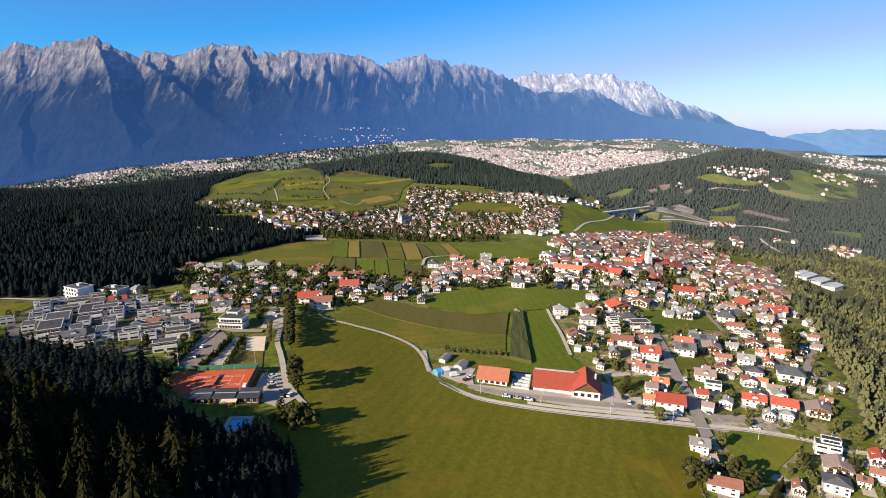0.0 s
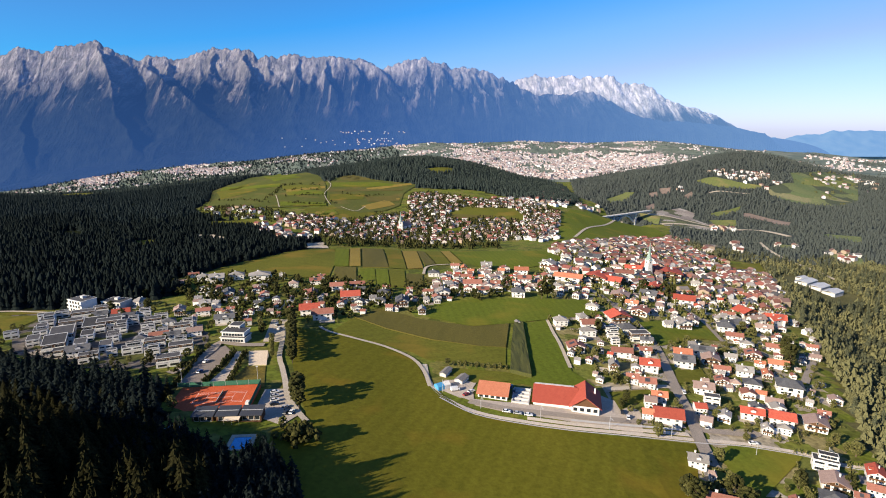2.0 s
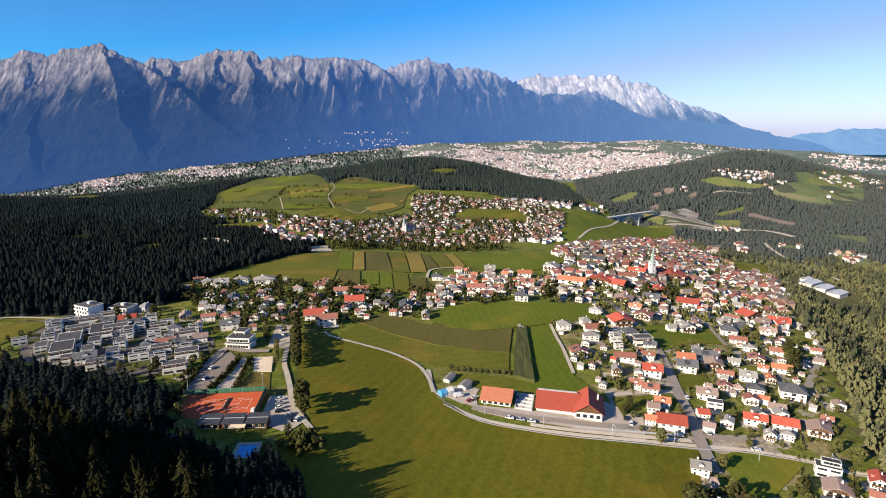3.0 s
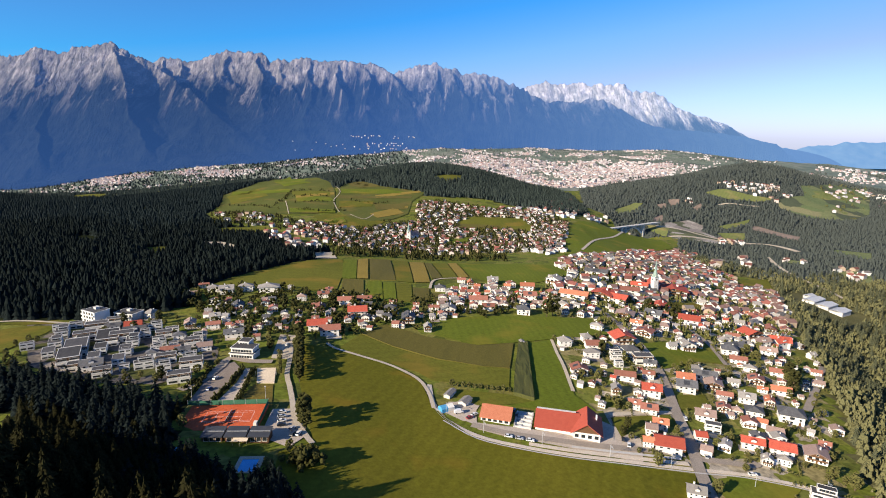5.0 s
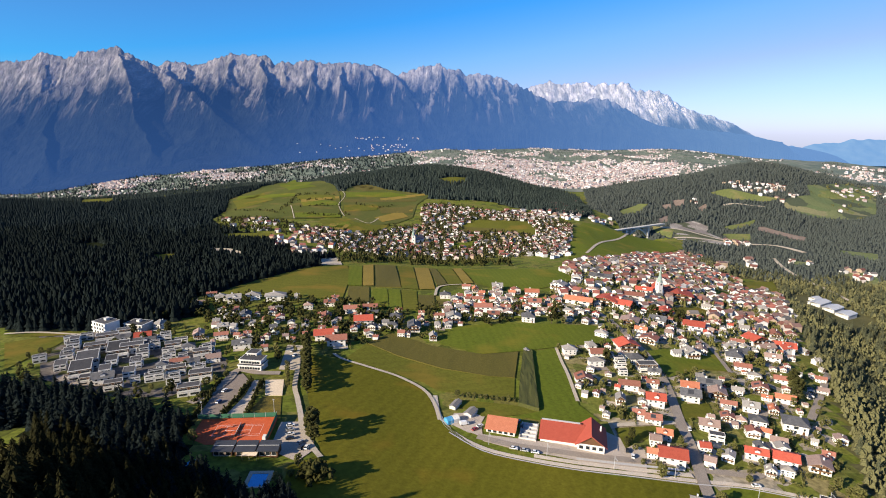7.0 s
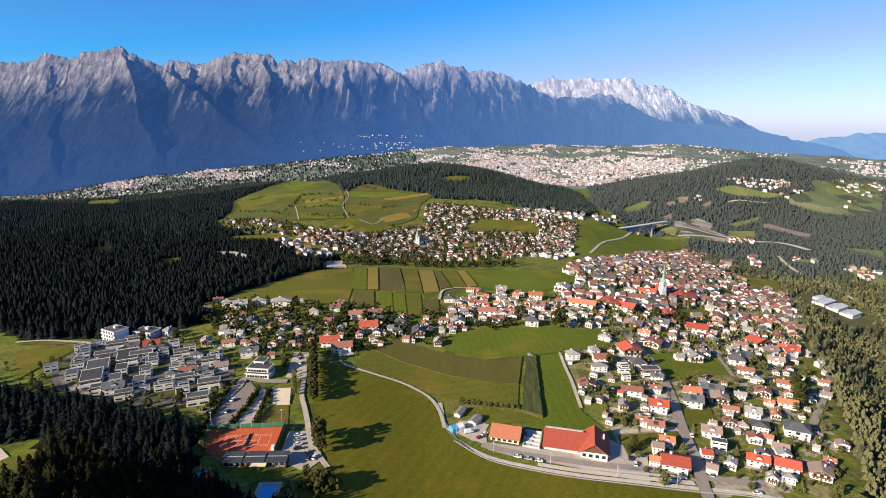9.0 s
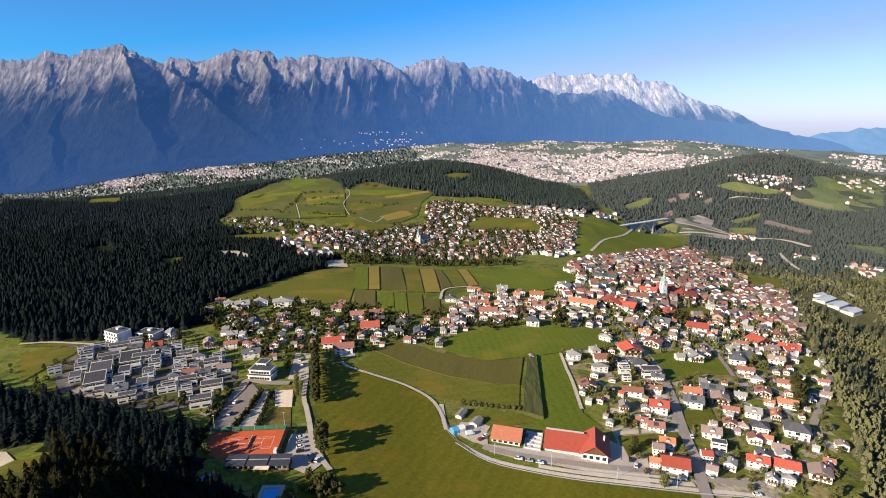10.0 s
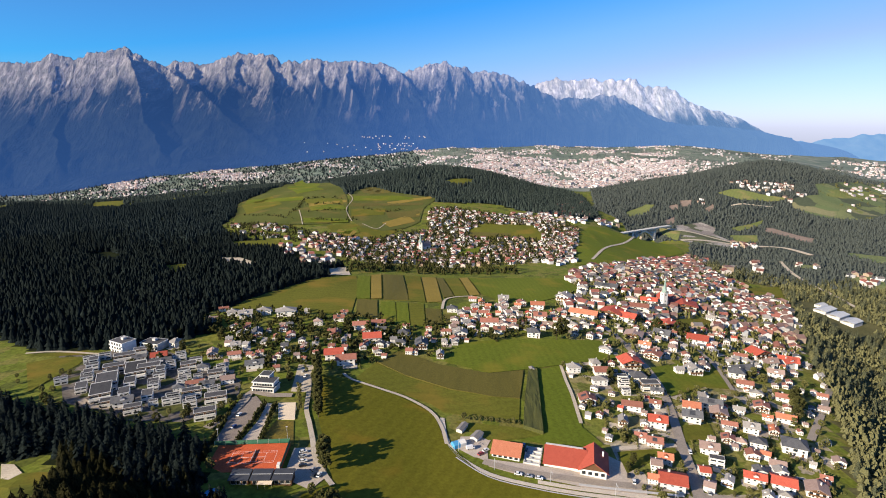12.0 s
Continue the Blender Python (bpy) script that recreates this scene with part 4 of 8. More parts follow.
HOUSES["slope"] = [
    (118.8, 287.0, 74, 7.6, 6.4, "O"),
    (114.6, 264.8, 74, 9.9, 8.4, "R"),
    (104.2, 265.0, 75, 5.2, 4.4, "O"),
    (118.3, 304.0, 75, 10.1, 8.6, "B"),
    (110.7, 307.6, 76, 6.5, 5.5, "B"),
    (128.8, 329.2, 75, 10.7, 9.1, "R"),
    (105.2, 326.0, -12, 12.3, 10.5, "K"),
    (136.6, 356.4, 76, 11.1, 9.4, "B"),
    (117.9, 349.4, 77, 10.9, 9.2, "B"),
    (157.4, 343.3, 73, 11.3, 9.6, "D"),
    (163.0, 358.1, 73, 10.6, 9.0, "O"),
    (180.5, 379.0, -18, 10.6, 9.0, "K"),
    (180.1, 365.5, 72, 11.8, 10.1, "D"),
    (180.9, 354.0, -19, 10.6, 9.0, "P"),
    (200.6, 365.0, 70, 10.8, 9.2, "K"),
    (181.7, 340.0, 70, 8.0, 6.8, "B"),
    (172.1, 321.2, -20, 8.7, 7.4, "B"),
    (195.6, 338.4, 69, 9.5, 8.0, "K"),
    (189.7, 318.5, 68, 9.8, 8.3, "D"),
    (211.4, 338.9, -23, 10.9, 9.3, "O"),
    (218.1, 358.9, 68, 8.1, 6.9, "O"),
    (230.9, 358.8, 67, 10.6, 9.0, "O"),
    (252.7, 397.7, 67, 10.4, 8.8, "B"),
    (222.5, 375.1, -22, 11.2, 9.6, "B"),
    (212.1, 317.1, -24, 14.7, 12.5, "D"),
    (152.4, 304.8, 71, 10.0, 8.5, "P"),
    (151.1, 291.4, -19, 11.7, 10.0, "F"),
    (166.3, 277.5, 68, 9.6, 8.2, "R"),
    (189.1, 295.1, 67, 8.9, 7.5, "P"),
    (181.7, 276.1, 66, 8.8, 7.5, "R"),
    (175.5, 263.3, 66, 6.6, 5.6, "K"),
    (197.3, 270.9, -26, 11.6, 9.9, "P"),
    (210.8, 283.9, 64, 8.6, 7.3, "B"),
    (212.8, 298.8, 65, 5.3, 4.5, "K"),
    (165.8, 261.9, -23, 5.4, 4.6, "K"),
    (178.5, 317.0, 69, 5.6, 4.7, "P"),
    (231.4, 399.3, 69, 9.0, 7.7, "K"),
    (290.9, 421.8, 65, 8.1, 6.9, "P"),
    (275.4, 385.8, 65, 8.1, 6.9, "P"),
    (291.8, 412.2, 65, 6.5, 5.5, "B"),
    (231.0, 416.7, 70, 10.1, 8.6, "B"),
    (234.7, 437.8, -20, 13.0, 11.1, "D"),
    (233.9, 425.5, 70, 9.6, 8.1, "P"),
    (275.5, 451.2, 68, 11.7, 9.9, "P"),
    (309.4, 490.2, 67, 11.8, 10.1, "R"),
    (294.1, 487.2, 68, 11.7, 10.0, "B"),
    (210.1, 444.4, -17, 11.4, 9.7, "P"),
    (197.5, 450.4, -16, 6.3, 5.3, "K"),
    (113.3, 227.9, 71, 7.8, 6.6, "K"),
    (116.1, 219.0, -20, 8.2, 6.9, "P"),
    (145.7, 378.8, 76, 7.2, 6.1, "D"),
]
HOUSES["east"] = [
    (242.6, 447.4, 100, 14.8, 12.1, "D"),
    (244.6, 466.4, 106, 10.9, 8.9, "K"),
    (262.9, 475.0, 16, 10.2, 8.3, "K"),
    (286.2, 500.4, 17, 16.5, 13.5, "R"),
    (283.4, 476.1, 103, 13.9, 11.4, "P"),
    (276.5, 453.2, 101, 12.4, 10.1, "K"),
    (306.9, 484.6, 109, 13.2, 10.8, "R"),
    (328.4, 490.8, 19, 11.5, 9.4, "K"),
    (321.0, 461.8, 106, 6.5, 5.3, "K"),
    (311.3, 439.8, 16, 6.9, 5.7, "K"),
]
HOUSES["centre"] = [
    (198.3, 485.4, -26, 21.5, 16, "P"),
    (169.6, 456.6, -35, 15.0, 12.3, "B"),
    (170.7, 482.2, 64, 13.1, 10.7, "O"),
    (235.4, 518.7, 65, 13.3, 10.9, "R"),
    (245.9, 511.7, 59, 10.5, 8.7, "P"),
    (270.9, 543.4, -32, 13.6, 11.2, "B"),
    (218.7, 554.0, -35, 12.8, 10.5, "R"),
    (199.9, 518.9, 59, 14.0, 11.5, "D"),
    (167.8, 506.4, -25, 17.6, 14.4, "P"),
    (126.8, 455.2, 62, 10.6, 8.7, "K"),
    (177.9, 565.3, 56, 14.7, 12.1, "R"),
    (164.3, 573.3, -35, 15.9, 13.0, "R"),
    (129.7, 558.4, 65, 24, 16, "O"),
    (160.2, 621.4, 56, 23.7, 16, "P"),
    (191.2, 701.4, 64, 22.7, 16, "D"),
    (154.0, 675.6, 57, 12.9, 10.6, "K"),
    (119.8, 619.7, -32, 15.4, 12.6, "K"),
    (210.3, 653.4, 65, 24, 16, "P"),
]
HOUSES["church"] = [
    (203.1, 614.8, 74, 22.3, 16, "B"),
    (273.4, 652.4, -15, 22.4, 16, "R"),
    (229.5, 647.8, 73, 16.1, 13.2, "R"),
    (296.6, 653.9, 69, 13.8, 11.3, "B"),
    (292.6, 617.1, 67, 13.0, 10.7, "K"),
    (308.7, 615.7, -22, 13.0, 10.7, "K"),
    (341.4, 589.4, 70, 15.0, 12.2, "B"),
    (320.5, 548.5, -17, 12.7, 10.4, "D"),
    (298.4, 542.5, 75, 12.6, 10.3, "K"),
    (334.1, 601.3, 74, 12.0, 9.8, "O"),
    (386.6, 665.0, -21, 15.3, 12.6, "K"),
    (327.7, 537.6, -20, 12.5, 10.2, "B"),
    (419.4, 730.2, -19, 15.4, 12.6, "K"),
    (263.8, 489.0, 65, 9.5, 7.8, "B"),
    (260.1, 508.9, 67, 10.9, 8.9, "K"),
    (377.2, 612.5, 70, 13.0, 10.6, "K"),
    (352.9, 551.1, -18, 10.7, 8.8, "B"),
]
HOUSES["estate"] = [
    (-261.9, 329.8, 31, 9.8, 22.6, "W"),
    (-270.8, 348.3, 31, 10.3, 23.8, "F"),
    (-280.7, 368.9, 30, 10.9, 25.1, "W"),
    (-242.6, 321.8, 30, 9.6, 22.0, "W"),
    (-250.2, 339.3, 30, 10.1, 23.2, "F"),
    (-258.7, 358.9, 29, 10.6, 24.4, "W"),
    (-227.7, 323.0, 29, 9.6, 22.1, "F"),
    (-234.5, 340.5, 28, 10.1, 23.2, "W"),
    (-242.0, 360.1, 28, 10.6, 24.5, "F"),
    (-210.1, 320.1, 27, 9.5, 21.9, "W"),
    (-216.1, 337.7, 27, 10.0, 23.0, "F"),
    (-222.2, 356.3, 26, 10.5, 24.2, "W"),
    (-190.2, 313.7, 26, 14.6, 8.8, "W"),
    (-176.4, 310.3, 24, 10.9, 7.6, "F"),
    (-159.7, 296.4, 23, 9.7, 7.8, "W"),
    (-163.2, 318.7, 22, 10.4, 8.3, "F"),
    (-179.0, 339.7, 113, 7.6, 6.1, "D"),
    (-168.3, 348.4, 111, 9.6, 7.7, "P"),
    (-181.2, 364.9, 22, 11.0, 8.8, "W"),
    (-188.1, 340.9, 114, 9.4, 6.6, "B"),
    (-206.6, 360.8, 24, 10.9, 8.7, "W"),
    (-196.1, 369.5, 113, 8.3, 5.8, "D"),
    (-289.5, 378.4, 30, 12.2, 8.6, "W"),
    (-283.4, 387.3, 29, 11.6, 8.1, "F"),
    (-265.6, 384.3, 28, 11.5, 8.1, "W"),
    (-253.9, 384.3, 117, 7.9, 5.5, "D"),
    (-240.8, 388.7, 116, 8.0, 6.4, "R"),
    (-222.4, 370.8, 25, 11.1, 8.9, "F"),
    (-224.2, 388.8, 25, 12.6, 8.8, "W"),
    (-207.6, 381.8, 24, 12.3, 8.6, "W"),
    (-233.7, 362.9, 27, 11.7, 9.4, "F"),
    (-244.0, 367.0, 27, 10.2, 7.1, "W"),
    (-283.9, 340.0, 32, 11.1, 7.7, "W"),
    (-260.4, 363.1, 29, 10.9, 7.7, "W"),
    (-214.7, 337.2, 27, 9.4, 7.5, "W"),
    (-195.4, 332.1, 115, 6.9, 4.8, "D"),
    (-182.3, 324.8, 24, 9.1, 6.4, "W"),
    (-183.5, 381.5, 21, 9.8, 7.8, "P"),
]
HOUSES["estate_upper"] = [
    (-243.6, 419.4, -18, 11.6, 9.5, "K"),
]
HOUSES["row"] = [
    (-248.1, 523.0, 111, 7.8, 6.6, "B"),
    (-243.2, 484.8, 112, 9.9, 8.5, "P"),
    (-231.2, 506.4, 110, 11.3, 9.6, "K"),
    (-216.1, 500.7, 109, 12.1, 10.3, "K"),
    (-202.1, 513.3, 108, 13.3, 11.3, "K"),
    (-179.1, 511.6, 106, 18.9, 16.0, "K"),
    (-185.3, 449.4, 19, 9.2, 7.0, "D"),
    (-159.1, 516.0, 105, 4.8, 4.1, "K"),
    (-138.9, 482.8, 104, 14.3, 12.2, "P"),
    (-122.5, 498.6, 102, 11.1, 9.4, "B"),
    (-121.8, 520.2, 102, 7.7, 6.6, "B"),
    (-114.8, 452.4, 13, 10.8, 9.2, "B"),
    (-104.7, 402.0, 103, 9.8, 8.3, "R"),
    (-92.6, 391.2, 102, 12.4, 10.6, "B"),
    (-97.2, 476.8, 101, 11.5, 9.8, "B"),
    (-81.7, 487.5, 99, 10.8, 9.2, "B"),
    (-77.3, 466.0, 99, 9.5, 8.1, "D"),
    (-80.8, 444.5, 100, 10.8, 9.1, "R"),
    (-54.8, 484.8, 97, 9.0, 7.6, "B"),
    (-54.4, 461.3, 97, 10.3, 8.7, "D"),
    (-54.8, 438.6, 7, 9.0, 6.8, "D"),
    (-32.9, 480.4, 95, 8.0, 6.8, "B"),
    (-32.2, 460.1, 5, 11.9, 10.1, "B"),
    (-36.5, 437.2, 5, 12.3, 10.4, "D"),
    (-16.5, 474.4, 93, 7.9, 6.7, "B"),
    (-16.8, 448.7, 3, 8.7, 7.4, "K"),
    (-19.4, 417.4, 4, 12.7, 10.8, "K"),
    (-3.1, 468.1, 2, 12.1, 10.3, "K"),
    (11.5, 479.8, 91, 8.9, 7.6, "P"),
    (-12.2, 545.8, 93, 10.9, 8.2, "D"),
    (0.7, 519.9, 92, 11.5, 9.8, "B"),
    (20.3, 580.3, 0, 17.3, 14.7, "O"),
    (10.6, 594.3, 91, 7.7, 6.5, "B"),
    (25.3, 505.9, 90, 14.0, 11.9, "B"),
    (21.1, 537.8, 90, 8.9, 7.6, "B"),
    (33.9, 487.0, 89, 11.7, 10.0, "B"),
    (47.7, 510.6, 88, 13.2, 11.2, "B"),
    (46.2, 600.0, 89, 11.2, 8.4, "K"),
    (60.3, 574.3, 87, 12.6, 10.8, "O"),
    (-202.1, 398.0, 22, 10.5, 8.9, "P"),
    (-191.6, 418.0, 110, 7.9, 6.7, "K"),
    (-183.6, 396.2, 111, 8.2, 7.0, "B"),
    (-165.3, 402.3, 109, 8.3, 7.1, "B"),
    (-180.2, 369.0, 21, 10.5, 9.0, "K"),
    (-159.5, 376.3, 109, 8.5, 7.2, "D"),
    (82.4, 577.3, 86, 12.7, 10.8, "O"),
    (79.8, 537.8, 85, 13.8, 11.8, "B"),
    (83.7, 511.4, 85, 10.4, 8.8, "P"),
    (66.2, 483.2, -4, 12.5, 10.6, "D"),
    (96.0, 527.9, 84, 11.7, 9.9, "B"),
]
HOUSES["row_end"] = [
    (109.5, 518.0, 87, 10.0, 8.2, "K"),
]
HOUSES["corner"] = [
    (110.6, 201.2, 69, 10.4, 8.9, "B"),
    (142.8, 202.8, -26, 9.8, 8.4, "B"),
    (169.7, 218.0, -28, 11.2, 9.5, "P"),
    (160.1, 205.5, 62, 9.4, 7.9, "D"),
    (175.8, 232.8, -27, 13.6, 11.5, "F"),
    (193.5, 225.3, -30, 8.6, 7.3, "R"),
    (184.1, 212.6, 60, 6.0, 5.0, "B"),
    (174.0, 208.4, 61, 5.4, 4.7, "B"),
]


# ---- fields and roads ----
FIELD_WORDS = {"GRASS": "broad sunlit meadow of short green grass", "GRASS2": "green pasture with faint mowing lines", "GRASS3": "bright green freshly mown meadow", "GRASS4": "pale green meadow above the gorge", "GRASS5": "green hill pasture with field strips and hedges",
               "FARM": "patchwork of small hill fields", "ROCK": "bare pinkish rock and earth", "GRAVEL": "pale gravel surface", "JUNCTION": "paved lots and green islands of the motorway junction", "STRAW": "strip of pale yellow stubble among meadows", "SOIL": "brownish field of ripening maize", "CORN": "dense block of tall green maize in rows"}


def crop_rows(name, outline, material, high, label, row=3.0):
    """A standing crop: a ragged top in rows, with upright sides."""
    bm = bmesh.new()
    bm.faces.new([bm.verts.new((x, y, 0)) for x, y in outline])
    xs, ys = [p[0] for p in outline], [p[1] for p in outline]
    row = max(row, (max(xs) - min(xs)) / 40)
    for k in range(int(min(xs) // row) + 1, int(max(xs) // row) + 1):
        bmesh.ops.bisect_plane(bm, geom=bm.verts[:] + bm.edges[:] + bm.faces[:], plane_co=(k * row, 0, 0), plane_no=(1, 0, 0))
    step = max(8.0, (max(ys) - min(ys)) / 16)
    for k in range(int(min(ys) // step) + 1, int(max(ys) // step) + 1):
        bmesh.ops.bisect_plane(bm, geom=bm.verts[:] + bm.edges[:] + bm.faces[:], plane_co=(0, k * step, 0), plane_no=(0, 1, 0))
    if sum(f.normal.z for f in bm.faces) < 0:
        bmesh.ops.reverse_faces(bm, faces=bm.faces[:])
    rim = [e for e in bm.edges if len(e.link_faces) == 1]
    skirt = bmesh.ops.extrude_edge_only(bm, edges=rim)["geom"]
    low = {v for v in skirt if isinstance(v, bmesh.types.BMVert)}
    rnd = random.Random(3)
    for v in bm.verts:
        v.co.z = G(v.co.x, v.co.y) + (-0.5 if v in low else high * rnd.uniform(0.86, 1.05))
    bmesh.ops.recalc_face_normals(bm, faces=bm.faces[:])
    me = bpy.data.meshes.new(name)
    bm.to_mesh(me)
    bm.free()
    me.materials.append(material)
    return tagged(new(name, me), label, "field", kind="structure")


SURFACE["ROCK"], SURFACE["FARM"], SURFACE["JUNCTION"] = M_ROCK, M_FARM, M_JUNCTION
for name, key, outline in FIELDS:
    if name in ("stubble_strip", "hill_strip"):
        draped(name, outline, SURFACE[key], 1.55, label="narrow strip of another crop on the hill", step=14)
    elif key in ("SOIL", "CORN") and name != "stubble_strip":
        crop_rows("maize_field", outline, SURFACE[key], 2.4 if key == "CORN" else 0.8, FIELD_WORDS[key], 1.6 if key == "CORN" else 3.0)
    else:
        away = sum(p[1] for p in outline) / len(outline)
        draped(name, outline, SURFACE[key], 0.3 + away * 0.0006 + (0.25 if key == "STRAW" else 0), label=FIELD_WORDS[key], step=18 if away < 700 or name == "hill_meadow" else 40)
for name, wide, key, line in ROADS:
    away = sum(p[1] for p in line) / len(line)
    ribbon(name, line, wide, SURFACE[key], 0.45 + away * 0.001, label="narrow pale gravel lane" if key == "GRAVEL" else "grey asphalt road through the village")


# ---- things: helpers ----
def box(bm, x0, x1, y0, y1, z0, z1, slot=0):
    v = [bm.verts.new(p) for p in ((x0, y0, z0), (x1, y0, z0), (x1, y1, z0), (x0, y1, z0), (x0, y0, z1), (x1, y0, z1), (x1, y1, z1), (x0, y1, z1))]
    for f in ((3, 2, 1, 0), (4, 5, 6, 7), (0, 1, 5, 4), (1, 2, 6, 5), (2, 3, 7, 6), (3, 0, 4, 7)):
        bm.faces.new([v[k] for k in f]).material_index = slot


def prism(bm, outline, y0, y1, slot=0):
    """Outline in x, z drawn out along y."""
    a, b = [bm.verts.new((x, y0, z)) for x, z in outline], [bm.verts.new((x, y1, z)) for x, z in outline]
    bm.faces.new(a).material_index = slot
    bm.faces.new(b[::-1]).material_index = slot
    for k in range(len(a)):
        n = (k + 1) % len(a)
        bm.faces.new((a[n], a[k], b[k], b[n])).material_index = slot


def cone(bm, x, y, z0, z1, r0, r1, sides=8, slot=0, turn=0.0):
    def ring(r, z):
        return [bm.verts.new((x + r * math.cos(turn + 2 * math.pi * k / sides), y + r * math.sin(turn + 2 * math.pi * k / sides), z)) for k in range(sides)]
    a = ring(r0, z0)
    b = ring(r1, z1) if r1 > 0.001 else [bm.verts.new((x, y, z1))]
    bm.faces.new(a[::-1]).material_index = slot
    if len(b) > 1:
        bm.faces.new(b).material_index = slot
    for k in range(sides):
        n = (k + 1) % sides
        bm.faces.new((a[k], a[n], b[n], b[k]) if len(b) > 1 else (a[k], a[n], b[0])).material_index = slot


def finish(bm, name, materials):
    bmesh.ops.recalc_face_normals(bm, faces=bm.faces[:])
    me = bpy.data.meshes.new(name)
    bm.to_mesh(me)
    bm.free()
    for m in materials if isinstance(materials, (list, tuple)) else [materials]:
        me.materials.append(m)
    return me


def part(name, bm, material, parent, label=""):
    ob = new(name, bm if isinstance(bm, bpy.types.Mesh) else finish(bm, name, material))
    ob.parent = parent
    return tagged(ob, label)


def thing(name, label, category, group="", at=None, kind=""):
    ob = tagged(new(name), label, category, group, kind)
    ob.empty_display_size = 0.5
    if at is not None:
        ob.matrix_basis = at
    return ob


def window_mesh(w, h):
    """A window in a wall that faces -y: frame proud, pane set back, sill."""
    bm = bmesh.new()
    t = 0.09
    box(bm, -w / 2, -w / 2 + t, -0.08, 0.02, 0, h)
    box(bm, w / 2 - t, w / 2, -0.08, 0.02, 0, h)
    box(bm, -w / 2 + t, w / 2 - t, -0.08, 0.02, h - t, h)
    box(bm, -w / 2 - 0.08, w / 2 + 0.08, -0.16, 0.02, -0.08, t)
    box(bm, -w / 2 + t, w / 2 - t, -0.035, 0.02, t, h - t, 1)
    return finish(bm, "window", [M_FRAME, M_GLASS])


WINDOW, WIDE_WINDOW, BAND_WINDOW = window_mesh(1.3, 1.4), window_mesh(2.2, 2.1), window_mesh(4.6, 1.7)


def put_window(parent, mesh, x, y, z, turn=0, name="window"):
    ob = new(name, mesh)
    ob.parent = parent
    ob.matrix_basis = pose(x, y, z, 0, 0, turn)
    return ob


def balcony(parent, x0, x1, y, z, material, deep=1.2):
    bm = bmesh.new()
    box(bm, x0, x1, y - deep, y, z, z + 0.18)
    box(bm, x0, x1, y - deep, y - deep + 0.09, z + 0.18, z + 1.1)
    box(bm, x0, x0 + 0.09, y - deep + 0.09, y, z + 0.18, z + 1.1)
    box(bm, x1 - 0.09, x1, y - deep + 0.09, y, z + 0.18, z + 1.1)
    return part("balcony", bm, material, parent)


